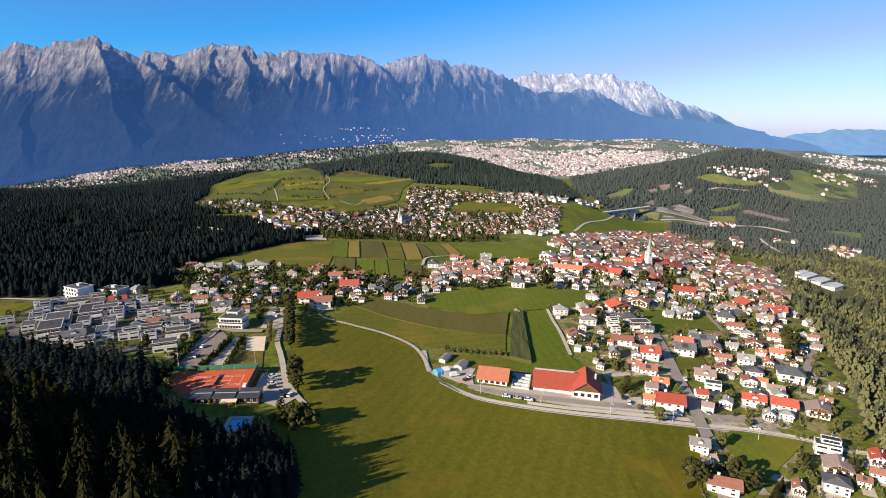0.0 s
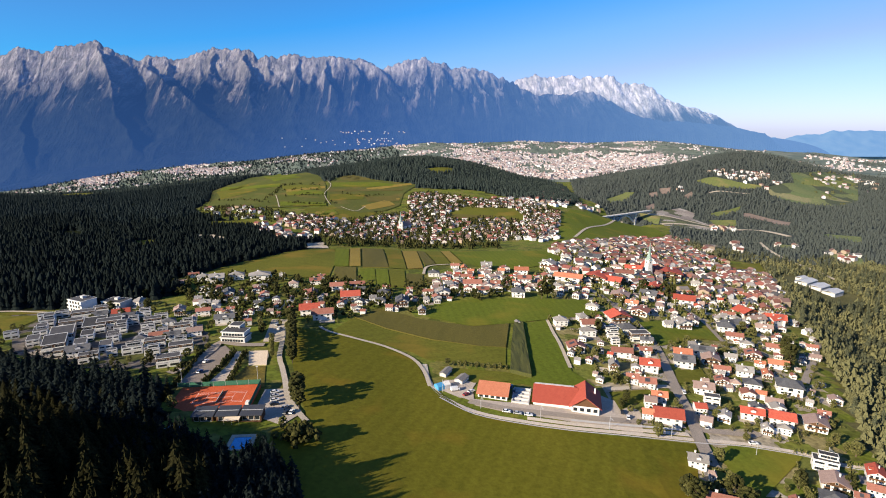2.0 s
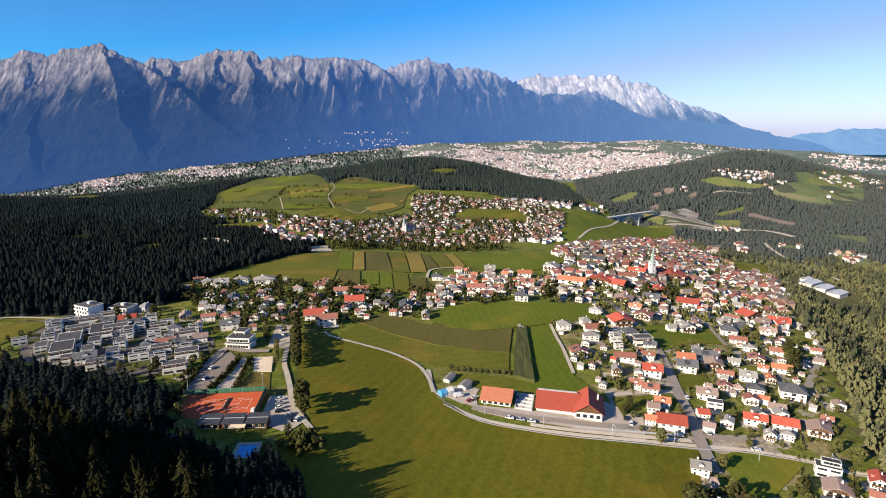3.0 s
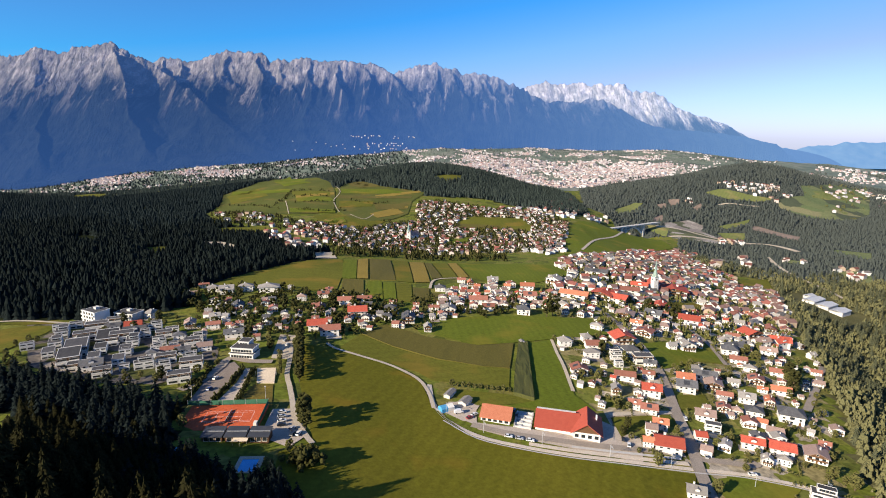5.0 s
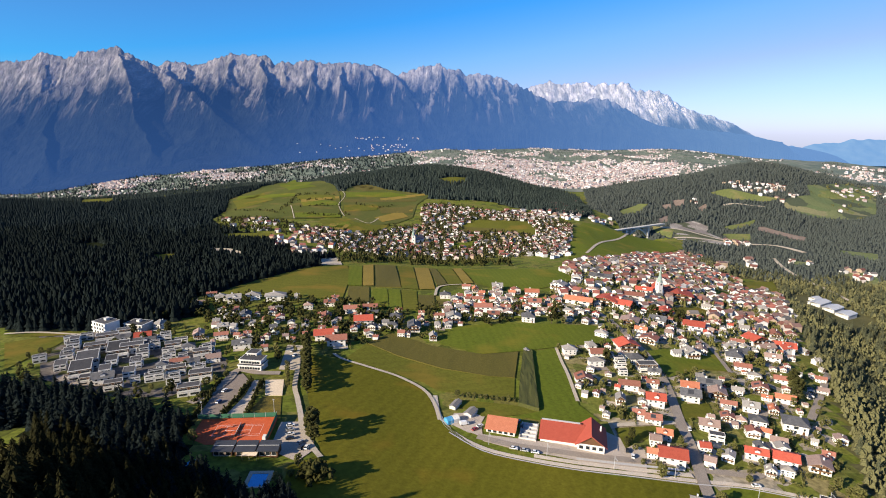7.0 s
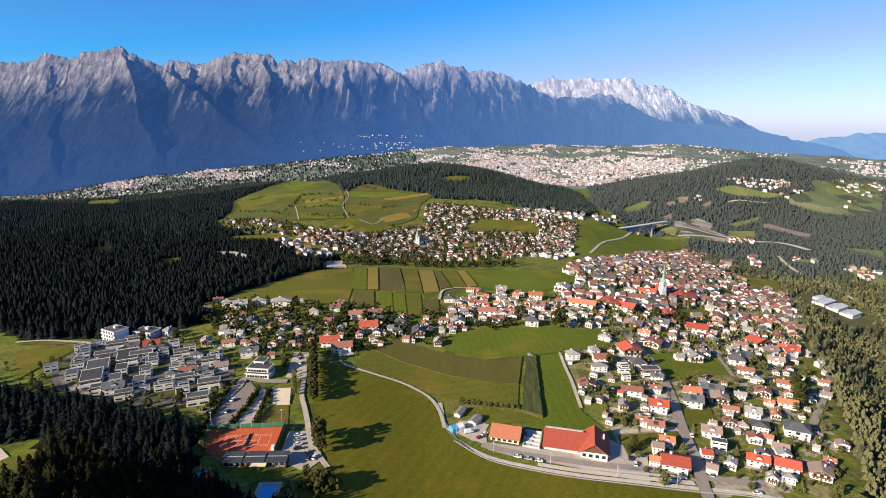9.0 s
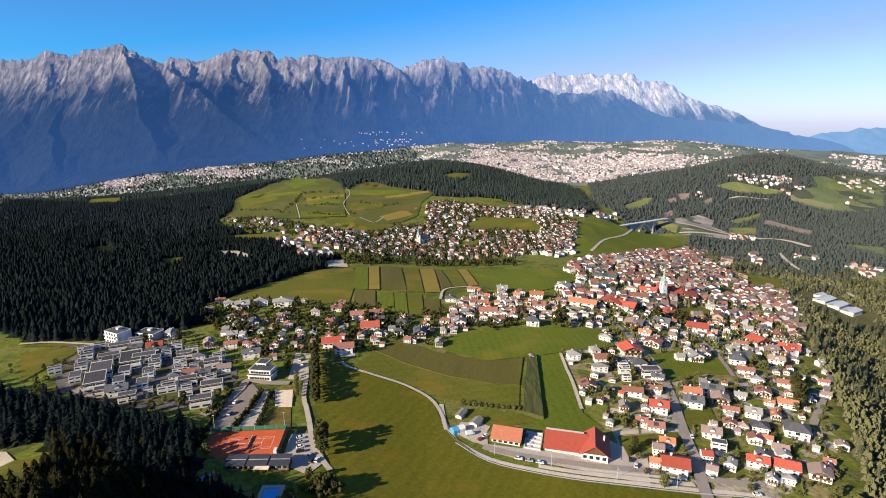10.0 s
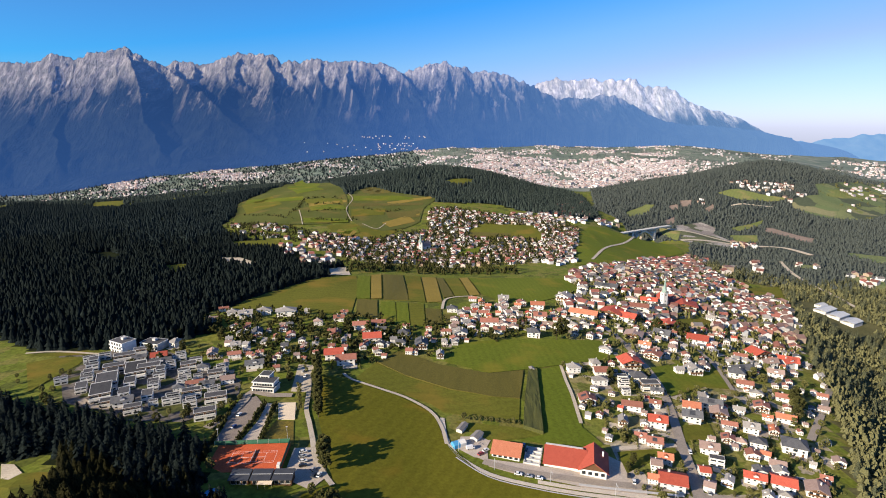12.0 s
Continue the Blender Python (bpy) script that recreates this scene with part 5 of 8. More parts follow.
def gable_house(roof, words, form):
    """A rendered two-storey house, 12 m by 10 m, its ridge along y and its gable to -y."""
    h = thing("house", words, "house", "houses of the village")
    W, D, E, pitch, lap = 6.0, 5.0, 5.4, 0.44, 1.0
    top = E + W * pitch
    bm = bmesh.new()
    prism(bm, [(-W, -4), (W, -4), (W, E), (0, top), (-W, E)], -D, D)
    if form == 1:                                 # boarded upper gable
        prism(bm, [(-W + 0.05, E - 0.9), (W - 0.05, E - 0.9), (W - 0.05, E - 0.02), (0, top - 0.05), (-W + 0.05, E - 0.02)], -D - 0.06, -D - 0.004, 1)
    part("wall", bm, [M_WALL, M_TIMBER], h)
    bm = bmesh.new()
    for s in (-1, 1):
        o = [(s * (W + lap), E - lap * pitch), (0, top), (0, top + 0.34), (s * (W + lap), E - lap * pitch + 0.3)]
        prism(bm, o if s > 0 else o[::-1], -D - 1.1, D + 0.9)
    for s in (-1, 1):                             # boards along the verge, gutter at the eaves
        box(bm, s * (W + lap) - 0.09, s * (W + lap) + 0.09, -D - 1.0, D + 0.8, E - lap * pitch - 0.08, E - lap * pitch + 0.12, 1)
    roof_part = part("roof", bm, [ROOFS[roof], M_STEEL], h)
    bm = bmesh.new()
    box(bm, 1.6, 2.4, 1.0, 1.9, E + 1.2, top + 1.0)
    box(bm, 1.5, 2.5, 0.9, 2.0, top + 1.0, top + 1.15, 1)
    part("chimney", bm, [M_WALL, M_CONCRETE], roof_part)
    if form == 2:                                 # dormer on the slope to the left
        bm = bmesh.new()
        prism(bm, [(-1.2, 0), (1.2, 0), (1.2, 1.3), (0, 1.9), (-1.2, 1.3)], -1.6, 1.9)
        prism(bm, [(-1.6, 1.2), (0, 1.95), (1.6, 1.2), (1.6, 1.4), (0, 2.2), (-1.6, 1.4)], -1.9, 1.9, 1)
        d = part("dormer", bm, [M_WALL, ROOFS[roof]], roof_part)
        d.matrix_basis = pose(-3.6, -0.3, E + 0.55, 0, 0, 270)
    if form == 0:                                 # solar panels
        bm = bmesh.new()
        for k in range(4):
            box(bm, -1.9 + k * 1.05 - 0.02, -0.95 + k * 1.05, -1.6, 1.6, 0.08, 0.16)
        p = part("solar_panel", bm, M_SLATE, roof_part, "dark solar panels")
        p.matrix_basis = pose(-3.2, 0, E + 2.8 * pitch + 0.30, 0, -math.degrees(math.atan(pitch)), 0)
    balcony(h, -5.2, 5.2, -D - 0.004, 2.6, M_TIMBER)
    if form != 2:
        balcony(h, -3.0, 3.0, -D - 0.07, 5.1, M_TIMBER, 1.0)
    bm = bmesh.new()
    box(bm, -0.55, 0.55, -D - 0.07, -D + 0.02, -0.1, 2.1)
    part("door", bm, M_TIMBER, h)
    for x in (-4.2, -2.2, 2.2, 4.2):
        put_window(h, WINDOW, x, -D, 0.8)
    for x in (-3.6, 0, 3.6):
        put_window(h, WIDE_WINDOW, x, -D, 2.85)
    put_window(h, WINDOW, 0, -D - (0.06 if form == 1 else 0), 5.7)
    for y in (-3, 0.2, 3):
        put_window(h, WINDOW, -W, y, 3.3, 270)
        if y != 0.2:
            put_window(h, WINDOW, -W, y, 0.8, 270)
            put_window(h, WINDOW, W, y, 3.3, 90)
            put_window(h, WINDOW, y, D, 3.3, 180)
    return h


def hip_house(roof, words):
    """A square house with a hipped roof."""
    h = thing("house", words, "house", "houses of the village")
    bm = bmesh.new()
    box(bm, -5.5, 5.5, -5, 5, -4, 5.8)
    part("wall", bm, M_WALL, h)
    bm = bmesh.new()
    a = [bm.verts.new(p) for p in ((-6.3, -5.8, 5.6), (6.3, -5.8, 5.6), (6.3, 5.8, 5.6), (-6.3, 5.8, 5.6))]
    b = [bm.verts.new(p) for p in ((-6.3, -5.8, 5.85), (6.3, -5.8, 5.85), (6.3, 5.8, 5.85), (-6.3, 5.8, 5.85))]
    c = [bm.verts.new(p) for p in ((-1.6, 0, 8.9), (1.6, 0, 8.9))]
    bm.faces.new(a[::-1])
    for k in range(4):
        bm.faces.new((a[k], a[(k + 1) % 4], b[(k + 1) % 4], b[k]))
    for f in ((b[0], b[1], c[1], c[0]), (b[1], b[2], c[1]), (b[2], b[3], c[0], c[1]), (b[3], b[0], c[0])):
        bm.faces.new(f)
    roof_part = part("roof", bm, ROOFS[roof], h)
    bm = bmesh.new()
    box(bm, 1.8, 2.5, 0.6, 1.4, 6.8, 9.4)
    part("chimney", bm, M_WALL, roof_part)
    balcony(h, -3.2, 3.2, -5.004, 2.7, M_FRAME)
    bm = bmesh.new()
    box(bm, 3.0, 4.1, -5.07, -4.98, -0.1, 2.1)
    part("door", bm, M_TIMBER, h)
    for x in (-3.6, 0, 3.6):
        put_window(h, WIDE_WINDOW if x == 0 else WINDOW, x, -5, 3.0)
        put_window(h, WINDOW, -5.5, x, 3.2, 270)
        put_window(h, WINDOW, 5.5, x, 3.2, 90)
        if x < 2:
            put_window(h, WINDOW, x, -5, 0.8)
            put_window(h, WINDOW, -5.5, x, 0.8, 270)
    return h


def flat_house(words, form):
    """A modern stepped house with flat roofs, 12 m by 9 m."""
    h = thing("modern_house", words, "house", "houses of the new estate")
    tiers = [(-6, 6, -4.5, 4.5, -4, 3.0), (-6, 6, -3.3, 4.5, 3.0, 6.2)]
    if form == 1:
        tiers.append((-3.4, 5.6, -0.6, 4.3, 6.2, 8.8))
    for n, (x0, x1, y0, y1, z0, z1) in enumerate(tiers):
        bm = bmesh.new()
        box(bm, x0, x1, y0, y1, z0, z1)
        w = part("wall", bm, M_WALL if not (form == 2 and n == 1) else M_TIMBER, h)
        bm = bmesh.new()
        box(bm, x0 + 0.14, x1 - 0.14, y0 + 0.14, y1 - 0.14, z1 - 0.02, z1 + 0.06, 1)
        for a in ((x0 - 0.12, x1 + 0.12, y0 - 0.12, y0 + 0.14), (x0 - 0.12, x1 + 0.12, y1 - 0.14, y1 + 0.12), (x0 - 0.12, x0 + 0.14, y0 + 0.14, y1 - 0.14), (x1 - 0.14, x1 + 0.12, y0 + 0.14, y1 - 0.14)):
            box(bm, *a, z1 - 0.05, z1 + 0.22)
        part("roof", bm, [M_FRAME, M_FLAT], h)
        base = max(z0, 0)
        for x in (x0 + 3.0, x1 - 3.0):
            put_window(w, BAND_WINDOW, x, y0, base + 0.7)
        for y in (y0 + 1.6, y1 - 1.6):
            put_window(w, WIDE_WINDOW, x0, y, base + 0.5, 270)
            put_window(w, WINDOW, x1, y, base + 0.8, 90)
    balcony(h, -5.8, 5.8, -3.0, 3.42, M_FRAME, 1.4)
    return h


WORDS = {"R": "white rendered house with a bright red tiled roof", "O": "white house with an orange tiled roof and wooden balconies",
         "B": "white house with a brown-red tiled roof", "P": "house with a weathered pinkish grey tiled roof",
         "K": "white house under a pale grey tiled roof", "D": "white house with a dark anthracite roof"}
PROTO = {}
for key in "ROBPKD":
    PROTO[key] = [gable_house(key, WORDS[key], 0 if key in "BD" else 1), gable_house(key, WORDS[key], 2), gable_house(key, WORDS[key], 1) if key in "ROB" else hip_house(key, WORDS[key] + ", hipped")]
PROTO["F"] = [flat_house("white flat-roofed modern house with a dark gravel roof", 0), flat_house("white modern house with a smaller grey top floor", 1), flat_house("white flat-roofed house with a timber-clad upper floor", 2)]
PROTO["W"] = PROTO["F"]

ESTATE_CORE = [(-300, 378), (-262, 402), (-215, 384), (-168, 356), (-158, 322), (-172, 300), (-205, 298), (-255, 316), (-285, 345)]
spare = np.random.RandomState(91)
taken = [(h[0], h[1], 0.5 * max(h[3], h[4])) for h in HOUSES["estate"]]
for gy in range(300, 402, 9):
    for gx in range(-300, -150, 10):
        px, py = gx + spare.uniform(-2, 2), gy + spare.uniform(-2, 2)
        wide, key = spare.uniform(7.0, 9.5), "FWWFD"[spare.randint(5)]
        sides = sum((ay > py) != (by > py) and px < (bx - ax) * (py - ay) / (by - ay) + ax for (ax, ay), (bx, by) in zip(ESTATE_CORE, ESTATE_CORE[1:] + ESTATE_CORE[:1]))
        if sides % 2 and all(math.hypot(px - a, py - b) > 0.62 * r + 5.5 for a, b, r in taken):
            taken.append((px, py, 4.5))
            HOUSES["estate"].append((px, py, 26 + (90 if key == "D" else 0), wide, wide * 0.85, key))

PLACED = []                                       # x, y, radius of all that stands on the ground
used = set()
rnd = random.Random(11)
for district in HOUSES.values():
    for x, y, turn, wide, deep, key in district:
        ob = PROTO[key][rnd.choice((0, 1, 2, 2) if key in "KPD" else (0, 1, 2))]
        across = turn % 180 > 45 and turn % 180 < 135
        sx, sy = (deep / 12, wide / 10) if across else (wide / 12, deep / 10)
        sz = min(1.15, max(0.72, (sx + sy) / 2)) * rnd.uniform(0.92, 1.06)
        if key in "FW":
            sx, sy, sz = sx * 1.12, sy * 1.05, min(1.0, max(0.82, sx)) * rnd.uniform(0.88, 1.08)
        m = pose(x, y, G(x, y) + 0.2, 0, 0, turn) @ Matrix.Diagonal((sx, sy, sz, 1))
        if ob.name in used:
            copy_thing(ob, m)
        else:
            used.add(ob.name)
            ob.matrix_basis = m
        PLACED.append((x, y, max(wide, deep) * 0.62))
for key, obs in PROTO.items():                    # forms that no plot took
    for ob in obs:
        if ob.name not in used:
            used.add(ob.name)
            for o in (*ob.children_recursive, ob):
                bpy.data.objects.remove(o)


# ---- special buildings ----
def at(x, y, turn=0, lift=0.0):
    PLACED.append((x, y, 9))
    return pose(x, y, G(x, y) + lift, 0, 0, turn)


def slab_roof(bm, x0, x1, y0, y1, z0, z1, thick=0.3, slot=0):
    """One sloping slab, low along y0 and high along y1."""
    a = [bm.verts.new(p) for p in ((x0, y0, z0), (x1, y0, z0), (x1, y1, z1), (x0, y1, z1), (x0, y0, z0 + thick), (x1, y0, z0 + thick), (x1, y1, z1 + thick), (x0, y1, z1 + thick))]
    for f in ((3, 2, 1, 0), (4, 5, 6, 7), (0, 1, 5, 4), (1, 2, 6, 5), (2, 3, 7, 6), (3, 0, 4, 7)):
        bm.faces.new([a[k] for k in f]).material_index = slot


def station_shed():
    h = thing("goods_shed", "long white shed with an orange-red tiled roof beside the railway", "shed", at=at(25.5, 283, -14))
    bm = bmesh.new()
    prism(bm, [(-6, -3), (6, -3), (6, 2.8), (-2, 5.9), (-6, 2.8)], -8, 8)
    w = part("wall", bm, M_WALL, h)
    w.matrix_basis = pose(0, 0, 0, 0, 0, -90)
    bm = bmesh.new()
    slab_roof(bm, -8.8, 8.8, -7.0, 2.0, 2.5, 6.3)
    slab_roof(bm, -8.8, 8.8, 7.0, 2.0, 2.4, 6.3)
    part("roof", bm, ROOFS["O"], h)
    for k in range(5):
        put_window(h, WIDE_WINDOW, -6.2 + k * 3.1, -6, 0.5)
    return h


def depot():
    h = thing("railway_depot", "red-roofed railway depot with a wide cross gable and white walls", "depot", at=at(64, 277, -13))
    PLACED.append((50, 280, 12)), PLACED.append((75, 275, 12))
    bm = bmesh.new()
    box(bm, -17, 3, -8, 7, -3, 3.2)
    part("wall", bm, M_WALL, h)
    bm = bmesh.new()
    prism(bm, [(3, -3), (17, -3), (17, 4.0), (10, 9.0), (3, 4.0)], -10, 9)
    prism(bm, [(3.1, 3.9), (16.9, 3.9), (10, 8.8)], -10.08, -10.01, 1)
    part("wall", bm, [M_WALL, M_TIMBER], h)
    bm = bmesh.new()
    slab_roof(bm, -17.8, 6.5, -9.4, 3.6, 2.9, 7.2)
    box(bm, -17.2, 4.0, 3.6, 5.2, 6.3, 7.6, 1)
    slab_roof(bm, -17.8, 4.0, 8.2, 5.2, 4.0, 6.6, slot=2)
    part("roof", bm, [ROOFS["R"], M_CONCRETE, M_SLATE], h)
    bm = bmesh.new()
    for s in (-1, 1):
        o = [(10 + s * 8.4, 3.1), (10, 9.05), (10, 9.4), (10 + s * 8.4, 3.4)]
        prism(bm, o if s > 0 else o[::-1], -11.2, 10)
    part("roof", bm, ROOFS["R"], h)
    bm = bmesh.new()
    box(bm, 14.6, 15.4, 2.0, 2.8, 5.5, 8.6)
    part("chimney", bm, M_WALL, h)
    for k in range(5):
        bm = bmesh.new()
        box(bm, -15.8 + k * 3.7, -13.2 + k * 3.7, -8.1, -7.98, -0.2, 2.6)
        part("gate", bm, M_FRAME, h)
    for k in range(4):
        put_window(h, WIDE_WINDOW, 4.9 + k * 3.4, -10, 0.9)
        pass
    return h


def concrete_yard():
    h = thing("concrete_foundation", "pale concrete foundation walls of an open storage yard", "foundation", at=at(40.5, 281, -13))
    for k in range(5):
        bm = bmesh.new()
        box(bm, -4.2, 4.4, -9 + k * 4.2, -8.4 + k * 4.2, -2.5, 1.6 - 0.1 * k)
        part("wall", bm, M_CONCRETE, h)
    for x in (-4.5, 4.4):
        bm = bmesh.new()
        box(bm, x - 0.35, x + 0.3, -9.2, 8.6, -2.5, 1.3)
        part("wall", bm, M_CONCRETE, h)
    bm = bmesh.new()
    box(bm, -4.1, 4.0, -8.3, 8.3, -2.5, 0.35)
    part("slab", bm, M_CONCRETE, h)
    for k in range(4):
        bm = bmesh.new()
        box(bm, -2.8 + 0.4 * k, -0.6 + 0.4 * k, -7 + k * 4.1, -5.4 + k * 4.1, 0.34, 1.0)
        part("block", bm, M_SHED, h)
    return h


def church(x, y, turn, high, wide, words, nave_roof):
    h = thing("church", words, "church", at=at(x, y, turn))
    bm = bmesh.new()
    box(bm, -wide / 2, wide / 2, -wide / 2, wide / 2, -3, high * 0.47)
    for s in ((0, -1), (-1, 0)):
        prism(bm, [(-wide / 2, high * 0.47), (wide / 2, high * 0.47), (0, high * 0.56)], -wide / 2, wide / 2)
    tower = part("tower", bm, M_WALL, h, "white bell tower")
    bm = bmesh.new()
    cone(bm, 0, 0, high * 0.47, high * 0.66, wide * 0.62, wide * 0.26, 8, turn=math.pi / 8)
    cone(bm, 0, 0, high * 0.66, high, wide * 0.26, 0.05, 8, turn=math.pi / 8)
    part("spire", bm, M_COPPER, tower, "slender grey-green spire")
    for turn_w, px, py in ((0, 0, -wide / 2), (270, -wide / 2, 0)):
        put_window(tower, WIDE_WINDOW, px, py, high * 0.38, turn_w, "belfry_opening")
        put_window(tower, WINDOW, px, py, high * 0.2, turn_w)
    bm = bmesh.new()
    prism(bm, [(-6, -3), (6, -3), (6, 8), (0, 14), (-6, 8)], 3, 27)
    nave = part("nave", bm, M_WALL, h)
    nave.matrix_basis = pose(0, 0, 0, 0, 0, -35)
    bm = bmesh.new()
    for s in (-1, 1):
        o = [(s * 6.6, 7.4), (0, 14), (0, 14.4), (s * 6.6, 7.8)]
        prism(bm, o if s > 0 else o[::-1], 2.6, 27.5)
    part("roof", bm, ROOFS[nave_roof], nave)
    for k in range(4):
        put_window(nave, WIDE_WINDOW, -6, 6 + k * 5, 3.5, 270)
    return h


def block(x, y, turn, wide, deep, storeys, words, name="apartment_block", band=M_WALL):
    h = thing(name, words, "apartment building", at=at(x, y, turn))
    PLACED.append((x, y, wide * 0.6))
    bm = bmesh.new()
    box(bm, -wide / 2, wide / 2, -deep / 2, deep / 2, -3, storeys * 3)
    wall = part("wall", bm, band, h)
    bm = bmesh.new()
    box(bm, -wide / 2 - 0.4, wide / 2 + 0.4, -deep / 2 - 0.4, deep / 2 + 0.4, storeys * 3, storeys * 3 + 0.3)
    box(bm, -wide / 2 + 0.2, wide / 2 - 0.2, -deep / 2 + 0.2, deep / 2 - 0.2, storeys * 3 + 0.3, storeys * 3 + 0.38, 1)
    box(bm, -1.5, 1.5, -0.5, 2.5, storeys * 3 + 0.38, storeys * 3 + 2.2, 2)
    part("roof", bm, [M_FRAME, M_FLAT, M_CONCRETE], h)
    n = int(wide // 3.4)
    for s in range(storeys):
        for k in range(n):
            put_window(wall, WIDE_WINDOW, (k - (n - 1) / 2) * 3.3, -deep / 2, s * 3 + 0.4)
        for k in (-1, 1):
            put_window(wall, WINDOW, -wide / 2, k * deep / 4, s * 3 + 0.8, 270)
        if s:
            balcony(h, -wide / 2 + 0.4, wide / 2 - 0.4, -deep / 2 - 0.004, s * 3 - 0.12, M_FRAME, 1.2)
    return h


def school():
    h = thing("school", "white flat-roofed school with long window bands and a set-back upper storey", "school", at=at(-137, 338, -6, 0.2))
    PLACED.append((-137, 338, 15))
    for x0, x1, y0, y1, z0, z1 in ((-8, 8, -4.6, 5, -3, 3.2), (-8, 7, -2.6, 6, 3.2, 6.3), (-6, 1, 4, 11, -3, 8.2)):
        bm = bmesh.new()
        box(bm, x0, x1, y0, y1, z0, z1)
        wall = part("wall", bm, M_WALL, h)
        bm = bmesh.new()
        box(bm, x0 - 0.5, x1 + 0.5, y0 - 0.7, y1 + 0.4, z1, z1 + 0.45)
        box(bm, x0, x1, y0, y1, z1 + 0.45, z1 + 0.52, 1)
        part("roof", bm, [M_FRAME, M_FLAT], h)
        low = z1 - 3.2
        bm = bmesh.new()
        box(bm, x0 + 0.8, x1 - 0.8, y0 - 0.05, y0 + 0.1, low + 0.9, low + 2.5)
        box(bm, x0 - 0.05, x0 + 0.1, y0 + 1, y1 - 1, low + 0.9, low + 2.5)
        band = part("window_band", bm, M_GLASS, wall)
        n = int((x1 - x0 - 1.6) // 1.8)
        for k in range(n + 1):
            bm = bmesh.new()
            x = x0 + 0.8 + (x1 - x0 - 1.6) * k / n
            box(bm, x - 0.06, x + 0.06, y0 - 0.1, y0, low + 0.9, low + 2.5)
            part("mullion", bm, M_FRAME, wall)
    return h


def hall(x, y, turn, wide, deep, high):
    PLACED.append((x, y, 34))
    PLACED.append((x - 22, y - 30, 28))
    h = thing("industrial_hall", "low industrial hall with a pale sheet-metal roof", "hall", "halls in the valley", at=at(x, y, turn))
    bm = bmesh.new()
    box(bm, -wide / 2, wide / 2, -deep / 2, deep / 2, -12, high)
    part("wall", bm, M_CONCRETE, h)
    bm = bmesh.new()
    for s in (-1, 1):
        o = [(s * (wide / 2 + 0.6), high), (0, high + 2.2), (0, high + 2.6), (s * (wide / 2 + 0.6), high + 0.4)]
        prism(bm, o if s > 0 else o[::-1], -deep / 2 - 0.6, deep / 2 + 0.6)
    part("roof", bm, M_SHED, h)


def arch_bridge():
    x0, y0, x1, y1 = 405, 1330, 505, 1400
    length = math.hypot(x1 - x0, y1 - y0)
    z = 128 - 0.158 * 1365 + 16
    PLACED.append((455, 1345, 55)), PLACED.append((440, 1290, 45))
    h = thing("arch_bridge", "concrete motorway bridge on a wide arch", "bridge", at=pose((x0 + x1) / 2, (y0 + y1) / 2, z, 0, 0, math.degrees(math.atan2(y1 - y0, x1 - x0))))
    bm = bmesh.new()
    box(bm, -length * 0.9, length * 0.9, -7, 7, -2.2, 0)
    box(bm, -length * 0.9, length * 0.9, -7.3, -6.9, 0, 1.1)
    part("deck", bm, M_CONCRETE, h)
    bm = bmesh.new()
    n, half = 18, length * 0.36
    top = [(-half + 2 * half * k / n, -3 - 24 * (1 - math.sin(math.pi * k / n))) for k in range(n + 1)]
    low = [(x, z - 3.2 - 2 * abs(x) / half) for x, z in top]
    prism(bm, top + low[::-1], -5, 5)
    part("arch", bm, M_CONCRETE, h)
    for k in (1, 2, 3, 4, 14, 15, 16, 17):
        bm = bmesh.new()
        box(bm, top[k][0] - 0.8, top[k][0] + 0.8, -5, 5, top[k][1] - 1, -2.2)
        part("column", bm, M_CONCRETE, h)
    for s in (-1, 1):
        bm = bmesh.new()
        box(bm, s * half - 3, s * half + 3, -6, 6, -45, -2.2)
        part("pier", bm, M_CONCRETE, h)


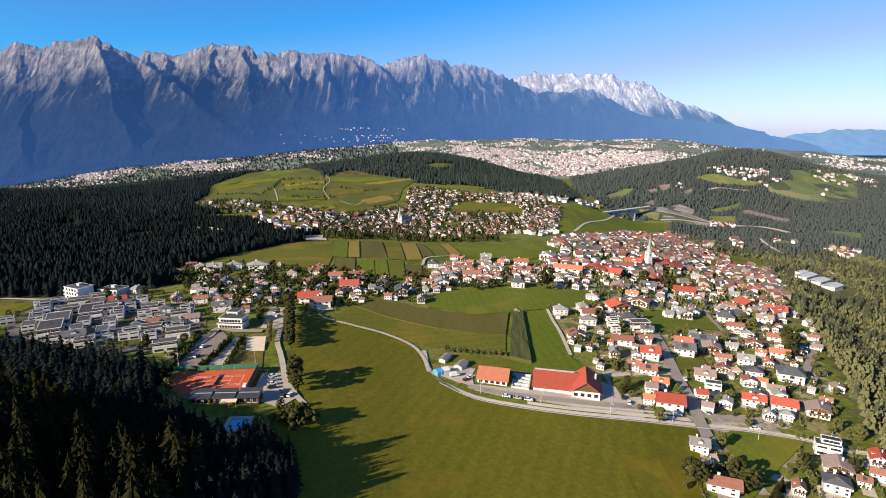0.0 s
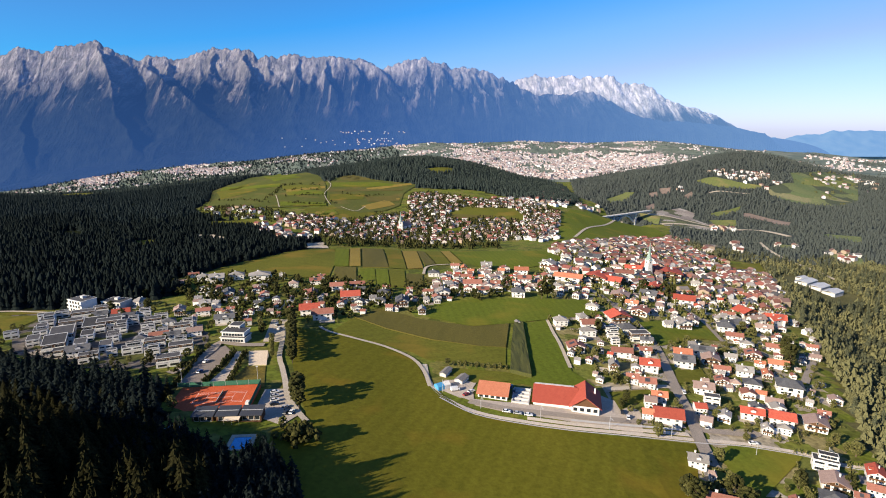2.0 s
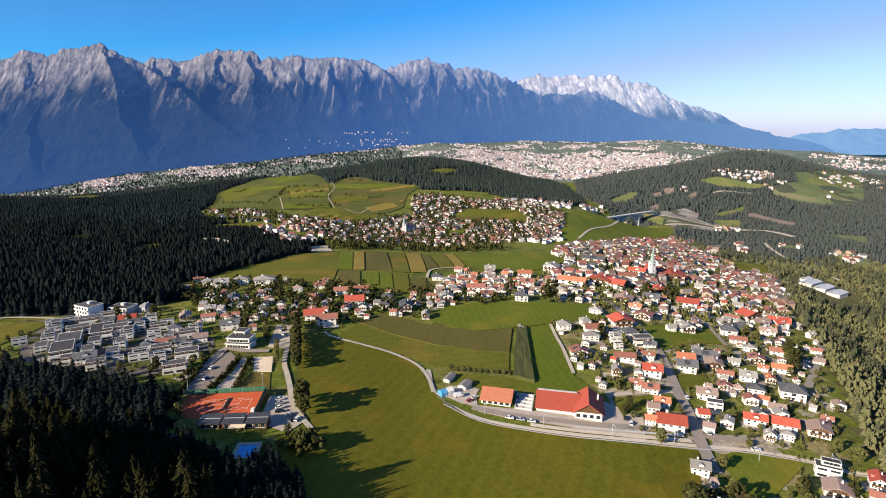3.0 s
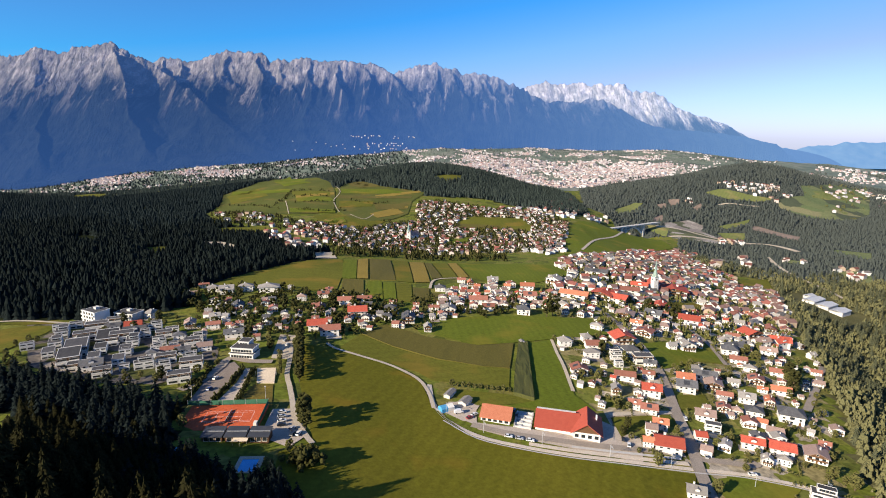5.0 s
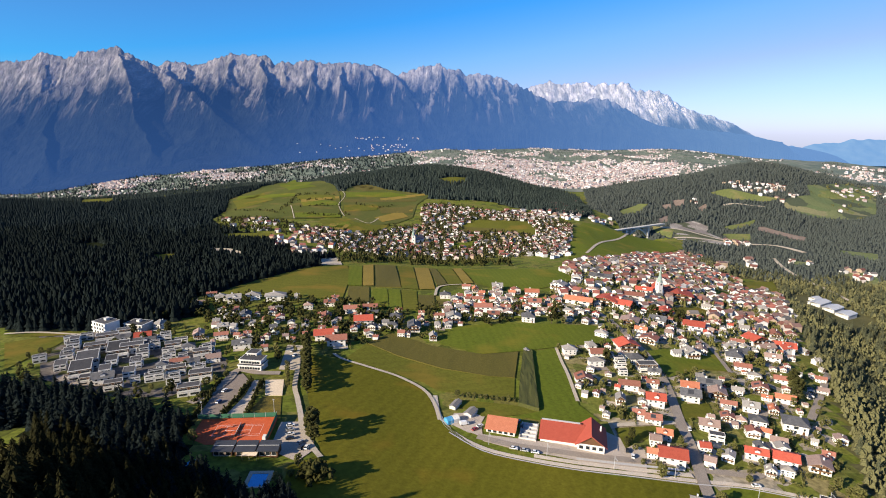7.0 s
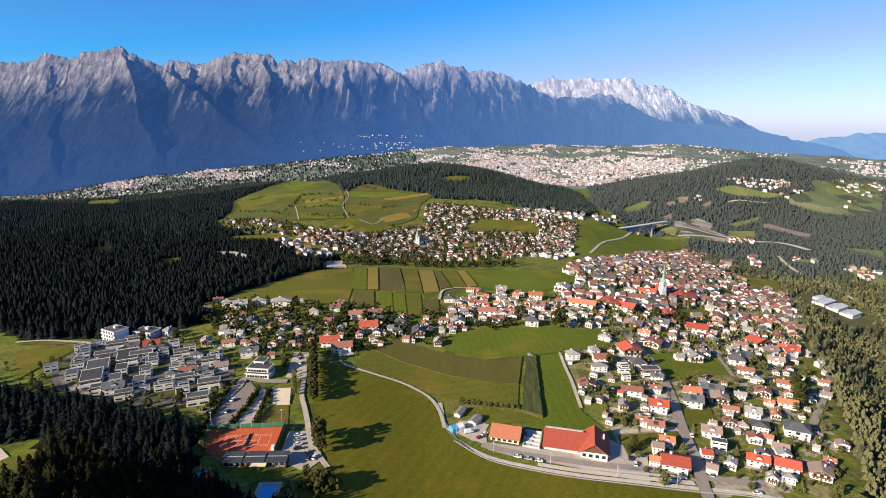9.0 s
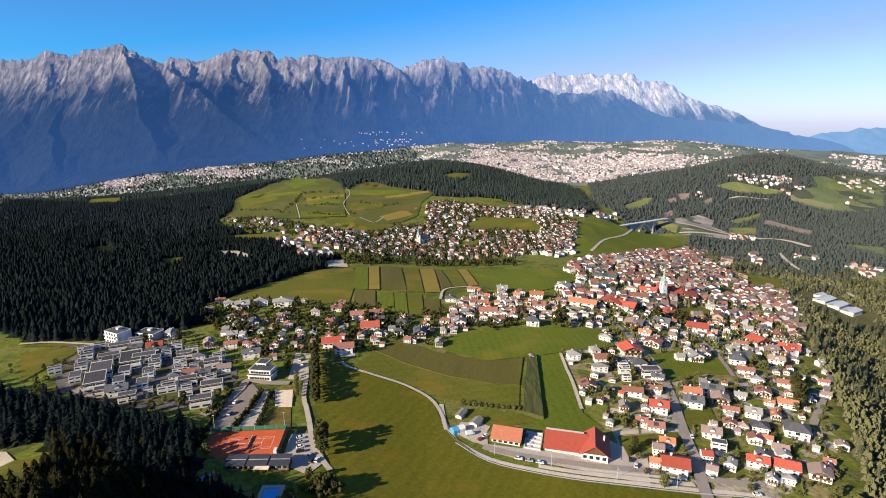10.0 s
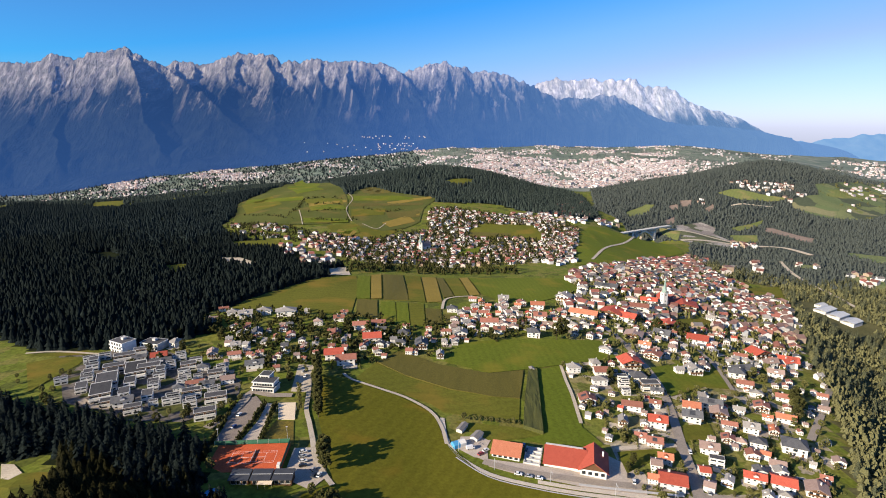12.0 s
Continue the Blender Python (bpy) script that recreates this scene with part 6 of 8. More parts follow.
def tennis():
    px, py, turn = -118.5, 253.6, 6.0
    z = max(G(px - 24, py), G(px + 20, py + 12), G(px, py + 12), G(px - 24, py + 12)) + 0.25
    h = thing("tennis_courts", "red clay tennis courts with white lines and a green fence", "tennis court", at=pose(px, py, z, 0, 0, turn))
    PLACED.append((px, py, 22))
    for n, (cx, wide) in enumerate(((2.5, 39.0),)):
        bm = bmesh.new()
        box(bm, cx - wide / 2, cx + wide / 2, -12.5, 12.5, -4, 0)
        part("clay_surface", bm, M_CLAY, h)
        ox = cx + (2.5 if n == 0 else 0)
        for x0, x1, y0, y1 in ((-11.9, 11.9, -5.5, -5.4), (-11.9, 11.9, 5.4, 5.5), (-11.9, 11.9, -4.15, -4.05), (-11.9, 11.9, 4.05, 4.15), (-11.9, -11.78, -5.4, 5.4), (11.78, 11.9, -5.4, 5.4), (-6.4, 6.4, -0.1, 0.1), (-6.45, -6.35, -4.05, 4.05), (6.35, 6.45, -4.05, 4.05)):
            bm = bmesh.new()
            box(bm, ox + x0, ox + x1, y0, y1, 0, 0.012)
            part("court_line", bm, M_LINE, h)
        bm = bmesh.new()
        box(bm, ox - 0.03, ox + 0.03, -6.2, 6.2, 0.05, 0.92)
        box(bm, ox - 0.05, ox + 0.05, -6.2, 6.2, 0.92, 1.02, 1)
        part("net", bm, [M_SCREEN, M_LINE], h)
    for k in range(8):
        bm = bmesh.new()
        cone(bm, -19.5 + k * 5.92, 12.7, -0.5, 3.1, 0.07, 0.07, 6)
        part("fence_post", bm, M_STEEL, h)
    bm = bmesh.new()
    box(bm, -19.5, 22.0, 12.72, 12.78, 0.1, 2.6)
    box(bm, 22.0, 22.06, -10.0, 12.72, 0.1, 2.6)
    part("windscreen", bm, M_SCREEN, h, "green mesh windscreen")
    bm = bmesh.new()
    box(bm, 20.0, 21.6, -11.5, -8.6, 0, 2.3)
    part("hut", bm, M_FRAME, h, "small white hut")
    # a tall floodlight mast at each far corner
    for x in (-17.5, 20.5):
        bm = bmesh.new()
        cone(bm, x, 13.6, -1, 9.5, 0.12, 0.08, 6)
        box(bm, x - 0.5, x + 0.5, 13.3, 13.6, 9.4, 9.8)
        part("floodlight_mast", bm, M_STEEL, h)


def club_house():
    h = thing("club_house", "low club house with dark sheet roofs in three bays", "club house", at=at(-101, 235.0, 3, 0.3))
    PLACED.append((-110, 235, 9)), PLACED.append((-90, 235, 9))
    for k in range(3):
        bm = bmesh.new()
        box(bm, -16 + k * 10.8, -6.6 + k * 10.8, -3.2, 3.4, -3, 3.0)
        part("wall", bm, M_TIMBER, h)
        bm = bmesh.new()
        slab_roof(bm, -16.4 + k * 10.8, -6.2 + k * 10.8, -4.2, 4.0, 2.9, 3.9, 0.25)
        box(bm, -16.0 + k * 10.8, -6.6 + k * 10.8, -0.15, 0.15, 3.72, 3.86, 1)
        part("roof", bm, [M_SLATE, M_STEEL], h)
        for x in (-14, -11.2, -8.4):
            put_window(h, WIDE_WINDOW, x + k * 10.8, -3.2, 0.4)
    bm = bmesh.new()
    slab_roof(bm, -1.0, 6.0, -6.4, -3.7, 2.3, 2.7, 0.12)
    for x in (-0.8, 2.5, 5.8):
        cone(bm, x, -6.3, -1, 2.35, 0.06, 0.06, 6)
    part("awning", bm, M_SAND, h, "cream awning over the terrace")


def pool():
    x, y = -88.5, 213.5
    h = thing("swimming_pool", "small blue swimming pool with a pale deck", "swimming pool", at=at(x, y, 4, 0.35))
    bm = bmesh.new()
    for a in ((-5.4, 5.4, 4.6, 6.6), (-5.4, 5.4, -5.4, -4.6), (-5.4, -3.6, -4.6, 4.6), (3.6, 5.4, -4.6, 4.6)):
        box(bm, *a, -2, 0.15)
    part("deck", bm, M_GRAVEL, h)
    bm = bmesh.new()
    box(bm, -3.6, 3.6, -4.6, 4.6, -2, -0.05)
    part("water", bm, M_WATER, h)


def trampoline(x, y):
    h = thing("trampoline", "round blue trampoline in the shade", "trampoline", at=at(x, y, 0))
    bm = bmesh.new()
    cone(bm, 0, 0, 0.75, 0.9, 3.2, 3.2, 20, 0)
    part("mat", bm, M_BLUE, h)
    for k in range(5):
        bm = bmesh.new()
        a = 2 * math.pi * k / 5
        cone(bm, 2.9 * math.cos(a), 2.9 * math.sin(a), -1, 0.75, 0.06, 0.06, 6)
        part("leg", bm, M_STEEL, h)


def sand_court():
    pts = [(-121.5, 317.5), (-110.0, 318.5), (-104.5, 298), (-114.5, 297)]
    bm = bmesh.new()
    z = max(G(*p) for p in pts) + 0.25
    v = [bm.verts.new((x, y, z)) for x, y in pts] + [bm.verts.new((x, y, z - 3)) for x, y in pts]
    for f in ((3, 2, 1, 0), (0, 1, 5, 4), (1, 2, 6, 5), (2, 3, 7, 6), (3, 0, 4, 7)):
        bm.faces.new([v[k] for k in f])
    h = thing("sand_court", "pale sand volleyball court with wooden edging", "sports court")
    part("sand", bm, M_SAND, h)
    PLACED.append((-112, 308, 12))
    for x, y in ((-118.8, 307.0), (-106.6, 308.6)):
        bm = bmesh.new()
        cone(bm, x, y, z - 0.2, z + 2.5, 0.06, 0.06, 6)
        part("net_post", bm, M_STEEL, h)


station_shed()
depot()
concrete_yard()
church(247, 645, 20, 41, 6.2, "white village church with a tall slender spire", "R")
church(-78, 962, 5, 34, 6.5, "white church with a pointed tower", "P")
block(-281, 407, -25, 16, 12, 3, "white three-storey apartment block with a flat roof")
block(-259, 414, -12, 17, 12, 2, "grey two-storey apartment block with balconies", band=M_CONCRETE)
school()
for k in range(3):
    hall(539 + k * 6, 785 - k * 20, -58, 17, 32 - 3 * k, 5)
hall(551, 813, -58, 11, 16, 4)
arch_bridge()
tennis()
club_house()
pool()
trampoline(-121.5, 222)
sand_court()
draped("scrub_patch", [(-114.8, 295.5), (-104.5, 296.5), (-98.5, 276), (-96, 268.5), (-113, 267.5), (-116.5, 280)], M_SCRUB, 0.3, 8, "fallow plot with yellow and brown scrub", "field")
draped("estate_paving", [(-325, 392), (-258, 414), (-190, 376), (-160, 352), (-150, 322), (-170, 290), (-205, 290), (-262, 312)], M_ESTATE, 0.2, 10, "asphalt lanes and small gardens between the houses of the estate", "paving")
draped("car_park", [(-95, 266), (-84, 268), (-70, 243), (-76, 230), (-92, 238)], M_YARD, 0.35, 8, "asphalt car park beside the tennis courts", "car park")
draped("car_park", [(-148, 318), (-140, 328), (-131, 316), (-128, 296), (-131, 268), (-141, 267)], M_LOT, 0.35, 8, "brownish asphalt car park beside the school", "car park")
draped("gravel_yard", [(-129, 318), (-124, 317), (-121, 296), (-117, 268), (-127, 268), (-126, 296)], M_YARD, 0.4, 8, "pale gravel lane and yard", "yard")
draped("school_yard", [(-119, 336), (-105, 336), (-116, 384), (-128, 384)], M_GRAVEL, 0.45, 8, "pale paved school yard", "yard")
draped("station_yard", [(-2, 297), (18, 300), (14, 288), (14, 268), (28, 263), (52, 258), (96, 248), (103, 272), (80, 292), (60, 270), (34, 273), (6, 276), (-4, 284)], M_YARD, 0.4, 8, "grey asphalt yard of the station", "yard")


# ---- railway ----
def railway():
    line = [(-14, 318), (-11, 295), (-4, 277), (14, 261), (38, 253.5), (58, 250), (82, 248.5), (102, 247.8), (122, 249), (142, 250.5), (161, 247.5), (174, 244), (184, 238), (200, 233), (230, 236)]
    tracks = thing("railway_track", "narrow railway line on pale ballast along the meadow", "railway", kind="structure")
    ribbon("ballast", line, 2.9, M_BALLAST, 0.45, parent=tracks)
    for side in (-0.55, 0.55):
        ribbon("rail", line, 0.16, M_STEEL, 0.62, parent=tracks, side=side)
    ribbon("retaining_wall", [(p[0] - 0.5, p[1] - 3.2) for p in line[2:]], 0.8, M_CONCRETE, 0.9, parent=tracks)
    second = [(40, 257), (58, 254), (82, 252.3), (102, 251.8), (121, 253)]
    ribbon("ballast", second, 3.2, M_BALLAST, 0.5, parent=tracks)
    for side in (-0.55, 0.55):
        ribbon("rail", second, 0.16, M_STEEL, 0.68, parent=tracks, side=side)
    ribbon("platform", [(62, 256.6), (84, 255.2), (104, 255), (118, 256)], 2.0, M_CONCRETE, 0.95, parent=tracks)


railway()


def rail_pole(x, y, turn):
    h = thing("catenary_pole", "slim steel catenary pole beside the track", "pole", "poles along the railway", at=pose(x, y, G(x, y), 0, 0, turn))
    bm = bmesh.new()
    cone(bm, 0, 0, -0.5, 7.5, 0.13, 0.08, 8)
    part("mast", bm, M_STEEL, h)
    bm = bmesh.new()
    box(bm, -0.05, 0.05, -3.2, 0.05, 6.7, 6.82)
    box(bm, -0.03, 0.03, -2.8, -0.2, 6.1, 6.16)
    part("arm", bm, M_STEEL, h)
    return h


pole = rail_pole(-3, 282, 40)
for x, y, turn in ((17, 265.5, 20), (47, 258.5, 12), (80, 251, 12), (110, 248.5, 5), (148, 240.5, 0), (182, 239.5, 0)):
    copy_thing(pole, pose(x, y, G(x, y), 0, 0, turn))


# ---- vehicles ----
def car(paint, name="car", words="parked car"):
    h = thing(name, words, "car", "parked cars")
    bm = bmesh.new()
    prism(bm, [(-2.15, 0.35), (2.1, 0.35), (2.15, 0.75), (1.9, 0.88), (0.95, 0.95), (-2.05, 0.95), (-2.2, 0.7)], -0.86, 0.86)
    body = part("body", bm, paint, h)
    bm = bmesh.new()
    prism(bm, [(0.95, 0.95), (0.2, 1.45), (-1.35, 1.45), (-2.0, 0.95)], -0.74, 0.74)
    part("cabin", bm, M_GLASS, h)
    bm = bmesh.new()
    box(bm, -1.3, 0.2, -0.72, 0.72, 1.43, 1.48)
    part("car_roof", bm, paint, h)
    for x in (-1.35, 1.35):
        for y in (-0.8, 0.8):
            bm = bmesh.new()
            cone(bm, 0, 0, -0.1, 0.1, 0.32, 0.32, 12)
            w = part("wheel", bm, M_TYRE, h)
            w.matrix_basis = pose(x, y, 0.32, 90)
    return h


def van(words):
    h = thing("delivery_van", words, "van", "parked cars")
    bm = bmesh.new()
    prism(bm, [(-2.6, 0.4), (2.6, 0.4), (2.6, 1.1), (1.9, 1.3), (1.4, 2.2), (-2.6, 2.3)], -0.98, 0.98)
    part("body", bm, CAR_PAINT[0], h)
    bm = bmesh.new()
    box(bm, 1.3, 1.75, -0.99, 0.99, 1.35, 1.95)
    part("windscreen", bm, M_GLASS, h)
    for x in (-1.7, 1.7):
        for y in (-0.9, 0.9):
            bm = bmesh.new()
            cone(bm, 0, 0, -0.12, 0.12, 0.36, 0.36, 12)
            w = part("wheel", bm, M_TYRE, h)
            w.matrix_basis = pose(x, y, 0.36, 90)
    return h


SHADES = ("white", "silver", "black", "red", "blue")
CARS = [car(p, words=f"parked {s} car on asphalt") for p, s in zip(CAR_PAINT, SHADES)]
CARS.append(van("white delivery van parked beside a road"))
SPOTS = [(-88.6, 262, 25, 0), (-87.4, 257.5, 25, 1), (-86.0, 253, 25, 0), (-85, 249, 25, 2), (-77, 241, 80, 2), (-74.5, 242, 80, 0), (-78.8, 246, 60, 1),
         (30, 262, -14, 0), (35.5, 260.6, -14, 1), (41, 259.4, -14, 0), (92, 268, 75, 2), (93.4, 263, 75, 0), (10, 279, 40, 3), (13, 283, 40, 0), (4, 284, 20, 5),
         (37, 286, 75, 2), (36, 291, 75, 4), (134, 262, 75, 1), (139, 300, 75, 0), (136, 334, 80, 3), (170, 262, 10, 5), (152, 250, 0, 0), (-140, 300, 80, 0), (-137, 285, 80, 4), (-116, 362, 80, 0), (-120, 370, 80, 1)]
seen_car = set()
for x, y, turn, k in SPOTS:
    m = pose(x, y, G(x, y) + 0.62, 0, 0, turn)
    if k in seen_car:
        copy_thing(CARS[k], m)
    else:
        seen_car.add(k)
        CARS[k].matrix_basis = m


def tent(x, y, turn):
    h = thing("storage_tent", "white and blue tarpaulin storage tent beside the track", "tent", at=at(x, y, turn, 0.3))
    bm = bmesh.new()
    prism(bm, [(-2.5, -2), (2.5, -2), (2.5, 2.2), (0, 3.4), (-2.5, 2.2)], -4, 0)
    part("front_half", bm, M_BLUE, h)
    bm = bmesh.new()
    prism(bm, [(-2.5, -2), (2.5, -2), (2.5, 2.2), (0, 3.4), (-2.5, 2.2)], 0.004, 4)
    part("rear_half", bm, M_FRAME, h)


tent(-3, 287, -60)


def hay_barn(x, y, turn, wide, deep, high, words):
    h = thing("wooden_hut", words, "hut", at=at(x, y, turn, 0.1))
    bm = bmesh.new()
    prism(bm, [(-wide / 2, -2), (wide / 2, -2), (wide / 2, high), (0, high + wide * 0.22), (-wide / 2, high)], -deep / 2, deep / 2)
    part("wall", bm, M_CONCRETE, h)
    bm = bmesh.new()
    for s in (-1, 1):
        o = [(s * (wide / 2 + 0.4), high - 0.1), (0, high + wide * 0.22), (0, high + wide * 0.22 + 0.2), (s * (wide / 2 + 0.4), high + 0.1)]
        prism(bm, o if s > 0 else o[::-1], -deep / 2 - 0.4, deep / 2 + 0.4)
    part("roof", bm, ROOFS["K"], h)


hay_barn(54.5, 402, 10, 3.2, 4, 2.4, "small pale field hut with a grey roof")
hay_barn(8, 297, -30, 5, 8, 2.2, "low pale shed with a light roof")
hay_barn(-1, 306, -25, 4, 9, 2.0, "low pale shed in rough grass")


# ---- trees ----
def clump(bm, c, r, rnd, squash=0.8):
    """One small ragged mass of leaves."""
    g = bmesh.ops.create_icosphere(bm, subdivisions=1, radius=r)
    for v in g["verts"]:
        k = rnd.uniform(0.6, 1.3)
        v.co = Vector((v.co.x * k, v.co.y * k, v.co.z * k * squash)) + c


def broad_tree(seed, high=9.0, slim=1.0, words="leafy green broadleaf tree", leaves=None):
    rnd = random.Random(seed)
    h = thing("tree", words, "tree", "garden trees")
    bm = bmesh.new()
    cone(bm, 0, 0, -0.8, high * 0.45, 0.28, 0.16, 7)
    for k in range(5):
        a, z = k * 1.3 + rnd.random(), high * rnd.uniform(0.28, 0.42)
        tip = Vector((math.cos(a) * high * 0.22 * slim, math.sin(a) * high * 0.22 * slim, z + high * 0.25))
        g = bmesh.ops.create_cone(bm, cap_ends=True, segments=5, radius1=0.11, radius2=0.04, depth=1)
        d = tip - Vector((0, 0, z))
        m = Matrix.Translation(Vector((0, 0, z)) + d / 2) @ d.to_track_quat("Z", "Y").to_matrix().to_4x4() @ Matrix.Diagonal((1, 1, d.length, 1))
        bmesh.ops.transform(bm, matrix=m, verts=g["verts"])
    part("trunk", bm, M_BARK, h)
    bm = bmesh.new()
    for k in range(64):
        a, u = rnd.uniform(0, 6.283), rnd.uniform(-1, 1)
        rr = rnd.uniform(0.45, 1.0) ** 0.5 * high * 0.33 * slim * math.sqrt(max(0.05, 1 - u * u)) * rnd.uniform(0.8, 1.15)
        clump(bm, Vector((math.cos(a) * rr, math.sin(a) * rr, high * 0.6 + u * high * 0.37)), high * rnd.uniform(0.055, 0.11) * (0.6 + 0.4 * slim), rnd)
    part("crown", bm, leaves or M_LEAF, h)
    return h


def needles(rnd, layers, blades, droop=0.35):
    """Spruce branches of height 1 as points and faces: whorls of drooping, tapering boughs."""
    v, f = [], []
    for k in range(layers):
        u = k / layers
        z, r = 0.10 + 0.86 * u, 0.185 * (1 - u) ** 0.85 + 0.012
        off = rnd.random() * 6.28
        for j in range(blades):
            a = off + 6.283 * j / blades + rnd.uniform(-0.2, 0.2)
            rr = r * rnd.uniform(0.6, 1.2)
            z = 0.10 + 0.86 * u + rnd.uniform(-0.5, 0.5) / layers
            w = 2.4 * r / blades * rnd.uniform(0.9, 1.4)
            ca, sa = math.cos(a), math.sin(a)
            n = len(v)
            v += [(0, 0, z + 0.10 * (1 - u) + 0.03), (ca * rr * 0.6 - sa * w, sa * rr * 0.6 + ca * w, z - r * droop * 0.5), (ca * rr, sa * rr, z - r * droop), (ca * rr * 0.6 + sa * w, sa * rr * 0.6 - ca * w, z - r * droop * 0.5), (ca * rr * 0.5, sa * rr * 0.5, z + 0.02)]
            f += [(n, n + 1, n + 4), (n + 1, n + 2, n + 4), (n + 2, n + 3, n + 4), (n + 3, n, n + 4)]
    n = len(v)
    v += [(0.008, 0, 0.93), (-0.004, 0.007, 0.93), (-0.004, -0.007, 0.93), (0, 0, 1.0)]
    f += [(n, n + 1, n + 3), (n + 1, n + 2, n + 3), (n + 2, n, n + 3)]
    return v, f


def far_needles(rnd, layers, blades):
    """A spruce seen from far off: a few whorls of flat boughs."""
    v, f = [], []
    for k in range(layers):
        u = k / layers
        z, r = 0.08 + 0.8 * u, 0.2 * (1 - u) ** 0.8 + 0.015
        off = rnd.random() * 6.28
        for j in range(blades):
            a = off + 6.283 * j / blades + rnd.uniform(-0.25, 0.25)
            rr, w = r * rnd.uniform(0.7, 1.15), 3.4 * r / blades
            ca, sa = math.cos(a), math.sin(a)
            n = len(v)
            v += [(0, 0, min(1.0, z + 1.05 / layers)), (ca * rr * 0.7 - sa * w, sa * rr * 0.7 + ca * w, z), (ca * rr, sa * rr, z - 0.02), (ca * rr * 0.7 + sa * w, sa * rr * 0.7 - ca * w, z)]
            f += [(n, n + 1, n + 2), (n, n + 2, n + 3)]
    return v, f


def spruce(seed):
    rnd = random.Random(seed)
    h = thing("spruce", "tall dark green spruce at the edge of the wood", "tree", "spruces of the near wood")
    bm = bmesh.new()
    cone(bm, 0, 0, -1.5, 20, 0.32, 0.06, 7)
    part("trunk", bm, M_BARK, h)
    v, f = needles(rnd, 20, 10)
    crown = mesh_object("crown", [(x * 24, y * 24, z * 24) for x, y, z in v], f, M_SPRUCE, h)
    return h


def inside(x, y, outline):
    hit, n = False, len(outline)
    for k in range(n):
        (ax, ay), (bx, by) = outline[k], outline[k - 1]
        if (ay > y) != (by > y) and x < (bx - ax) * (y - ay) / (by - ay) + ax:
            hit = not hit
    return hit


def many_inside(x, y, outline):
    hit = np.zeros(x.shape, bool)
    for k in range(len(outline)):
        (ax, ay), (bx, by) = outline[k], outline[k - 1]
        if ay != by:
            hit ^= ((ay > y) != (by > y)) & (x < (bx - ax) * (y - ay) / (by - ay) + ax)
    return hit


OPEN = [np.array(o, float) for _, _, o in FIELDS]
ROAD_LINES = [(wide, smooth_line(line, 5.0)) for _, wide, _, line in ROADS]


def free_of(x, y, gap, roads=True):
    """Which of these spots lie clear of fields, roads and whatever stands."""
    ok = np.ones(x.shape, bool)
    for o in OPEN:
        ok &= ~many_inside(x, y, o)
    for px, py, r in PLACED:
        ok &= (x - px) ** 2 + (y - py) ** 2 > (r + gap) ** 2
    if roads:
        for wide, line in ROAD_LINES:
            for px, py in line:
                ok &= (x - px) ** 2 + (y - py) ** 2 > (wide / 2 + gap + (16 if wide > 7 else 0)) ** 2
    return ok


def scatter(outline, spacing, seed, gap=2.0, roads=True, loose=0.48):
    rs = np.random.RandomState(seed)
    o = np.array(outline, float)
    lo, hi = o.min(0), o.max(0)
    xs, ys = np.meshgrid(np.arange(lo[0], hi[0], spacing), np.arange(lo[1], hi[1], spacing))
    x = (xs + rs.uniform(-loose, loose, xs.shape) * spacing).ravel()
    y = (ys + rs.uniform(-loose, loose, ys.shape) * spacing).ravel()
    keep = many_inside(x, y, o)
    x, y = x[keep], y[keep]
    keep = free_of(x, y, gap, roads)
    return x[keep], y[keep], rs


def wood(name, x, y, rs, high, label, layers=5, blades=6, material=None, kinds=6, wide=1.0, even=False):
    """A far wood as one object."""
    rnd = random.Random(5)
    forms = [needles(rnd, layers, blades) if layers > 5 else far_needles(rnd, 3, 5) for _ in range(kinds)]
    vs, fs, n = [], [], 0
    z = ground(x, y)
    for k in range(len(x)):
        v, f = forms[k % kinds]
        tall = high * (rs.uniform(0.8, 1.12) if even else rs.uniform(0.5, 1.2))
        a, w = rs.uniform(0, 6.28), tall * wide * rs.uniform(0.85, 1.25)
        p = np.array(v)
        ca, sa = math.cos(a), math.sin(a)
        q = np.stack([x[k] + w * (p[:, 0] * ca - p[:, 1] * sa), y[k] + w * (p[:, 0] * sa + p[:, 1] * ca), z[k] - 0.5 + tall * p[:, 2]], 1)
        vs.append(q)
        fs.append(np.array(f) + n)
        n += len(v)
    ob = mesh_object(name, np.concatenate(vs), np.concatenate(fs).tolist(), material or M_SPRUCE)
    return tagged(ob, label, "forest", kind="stuff")


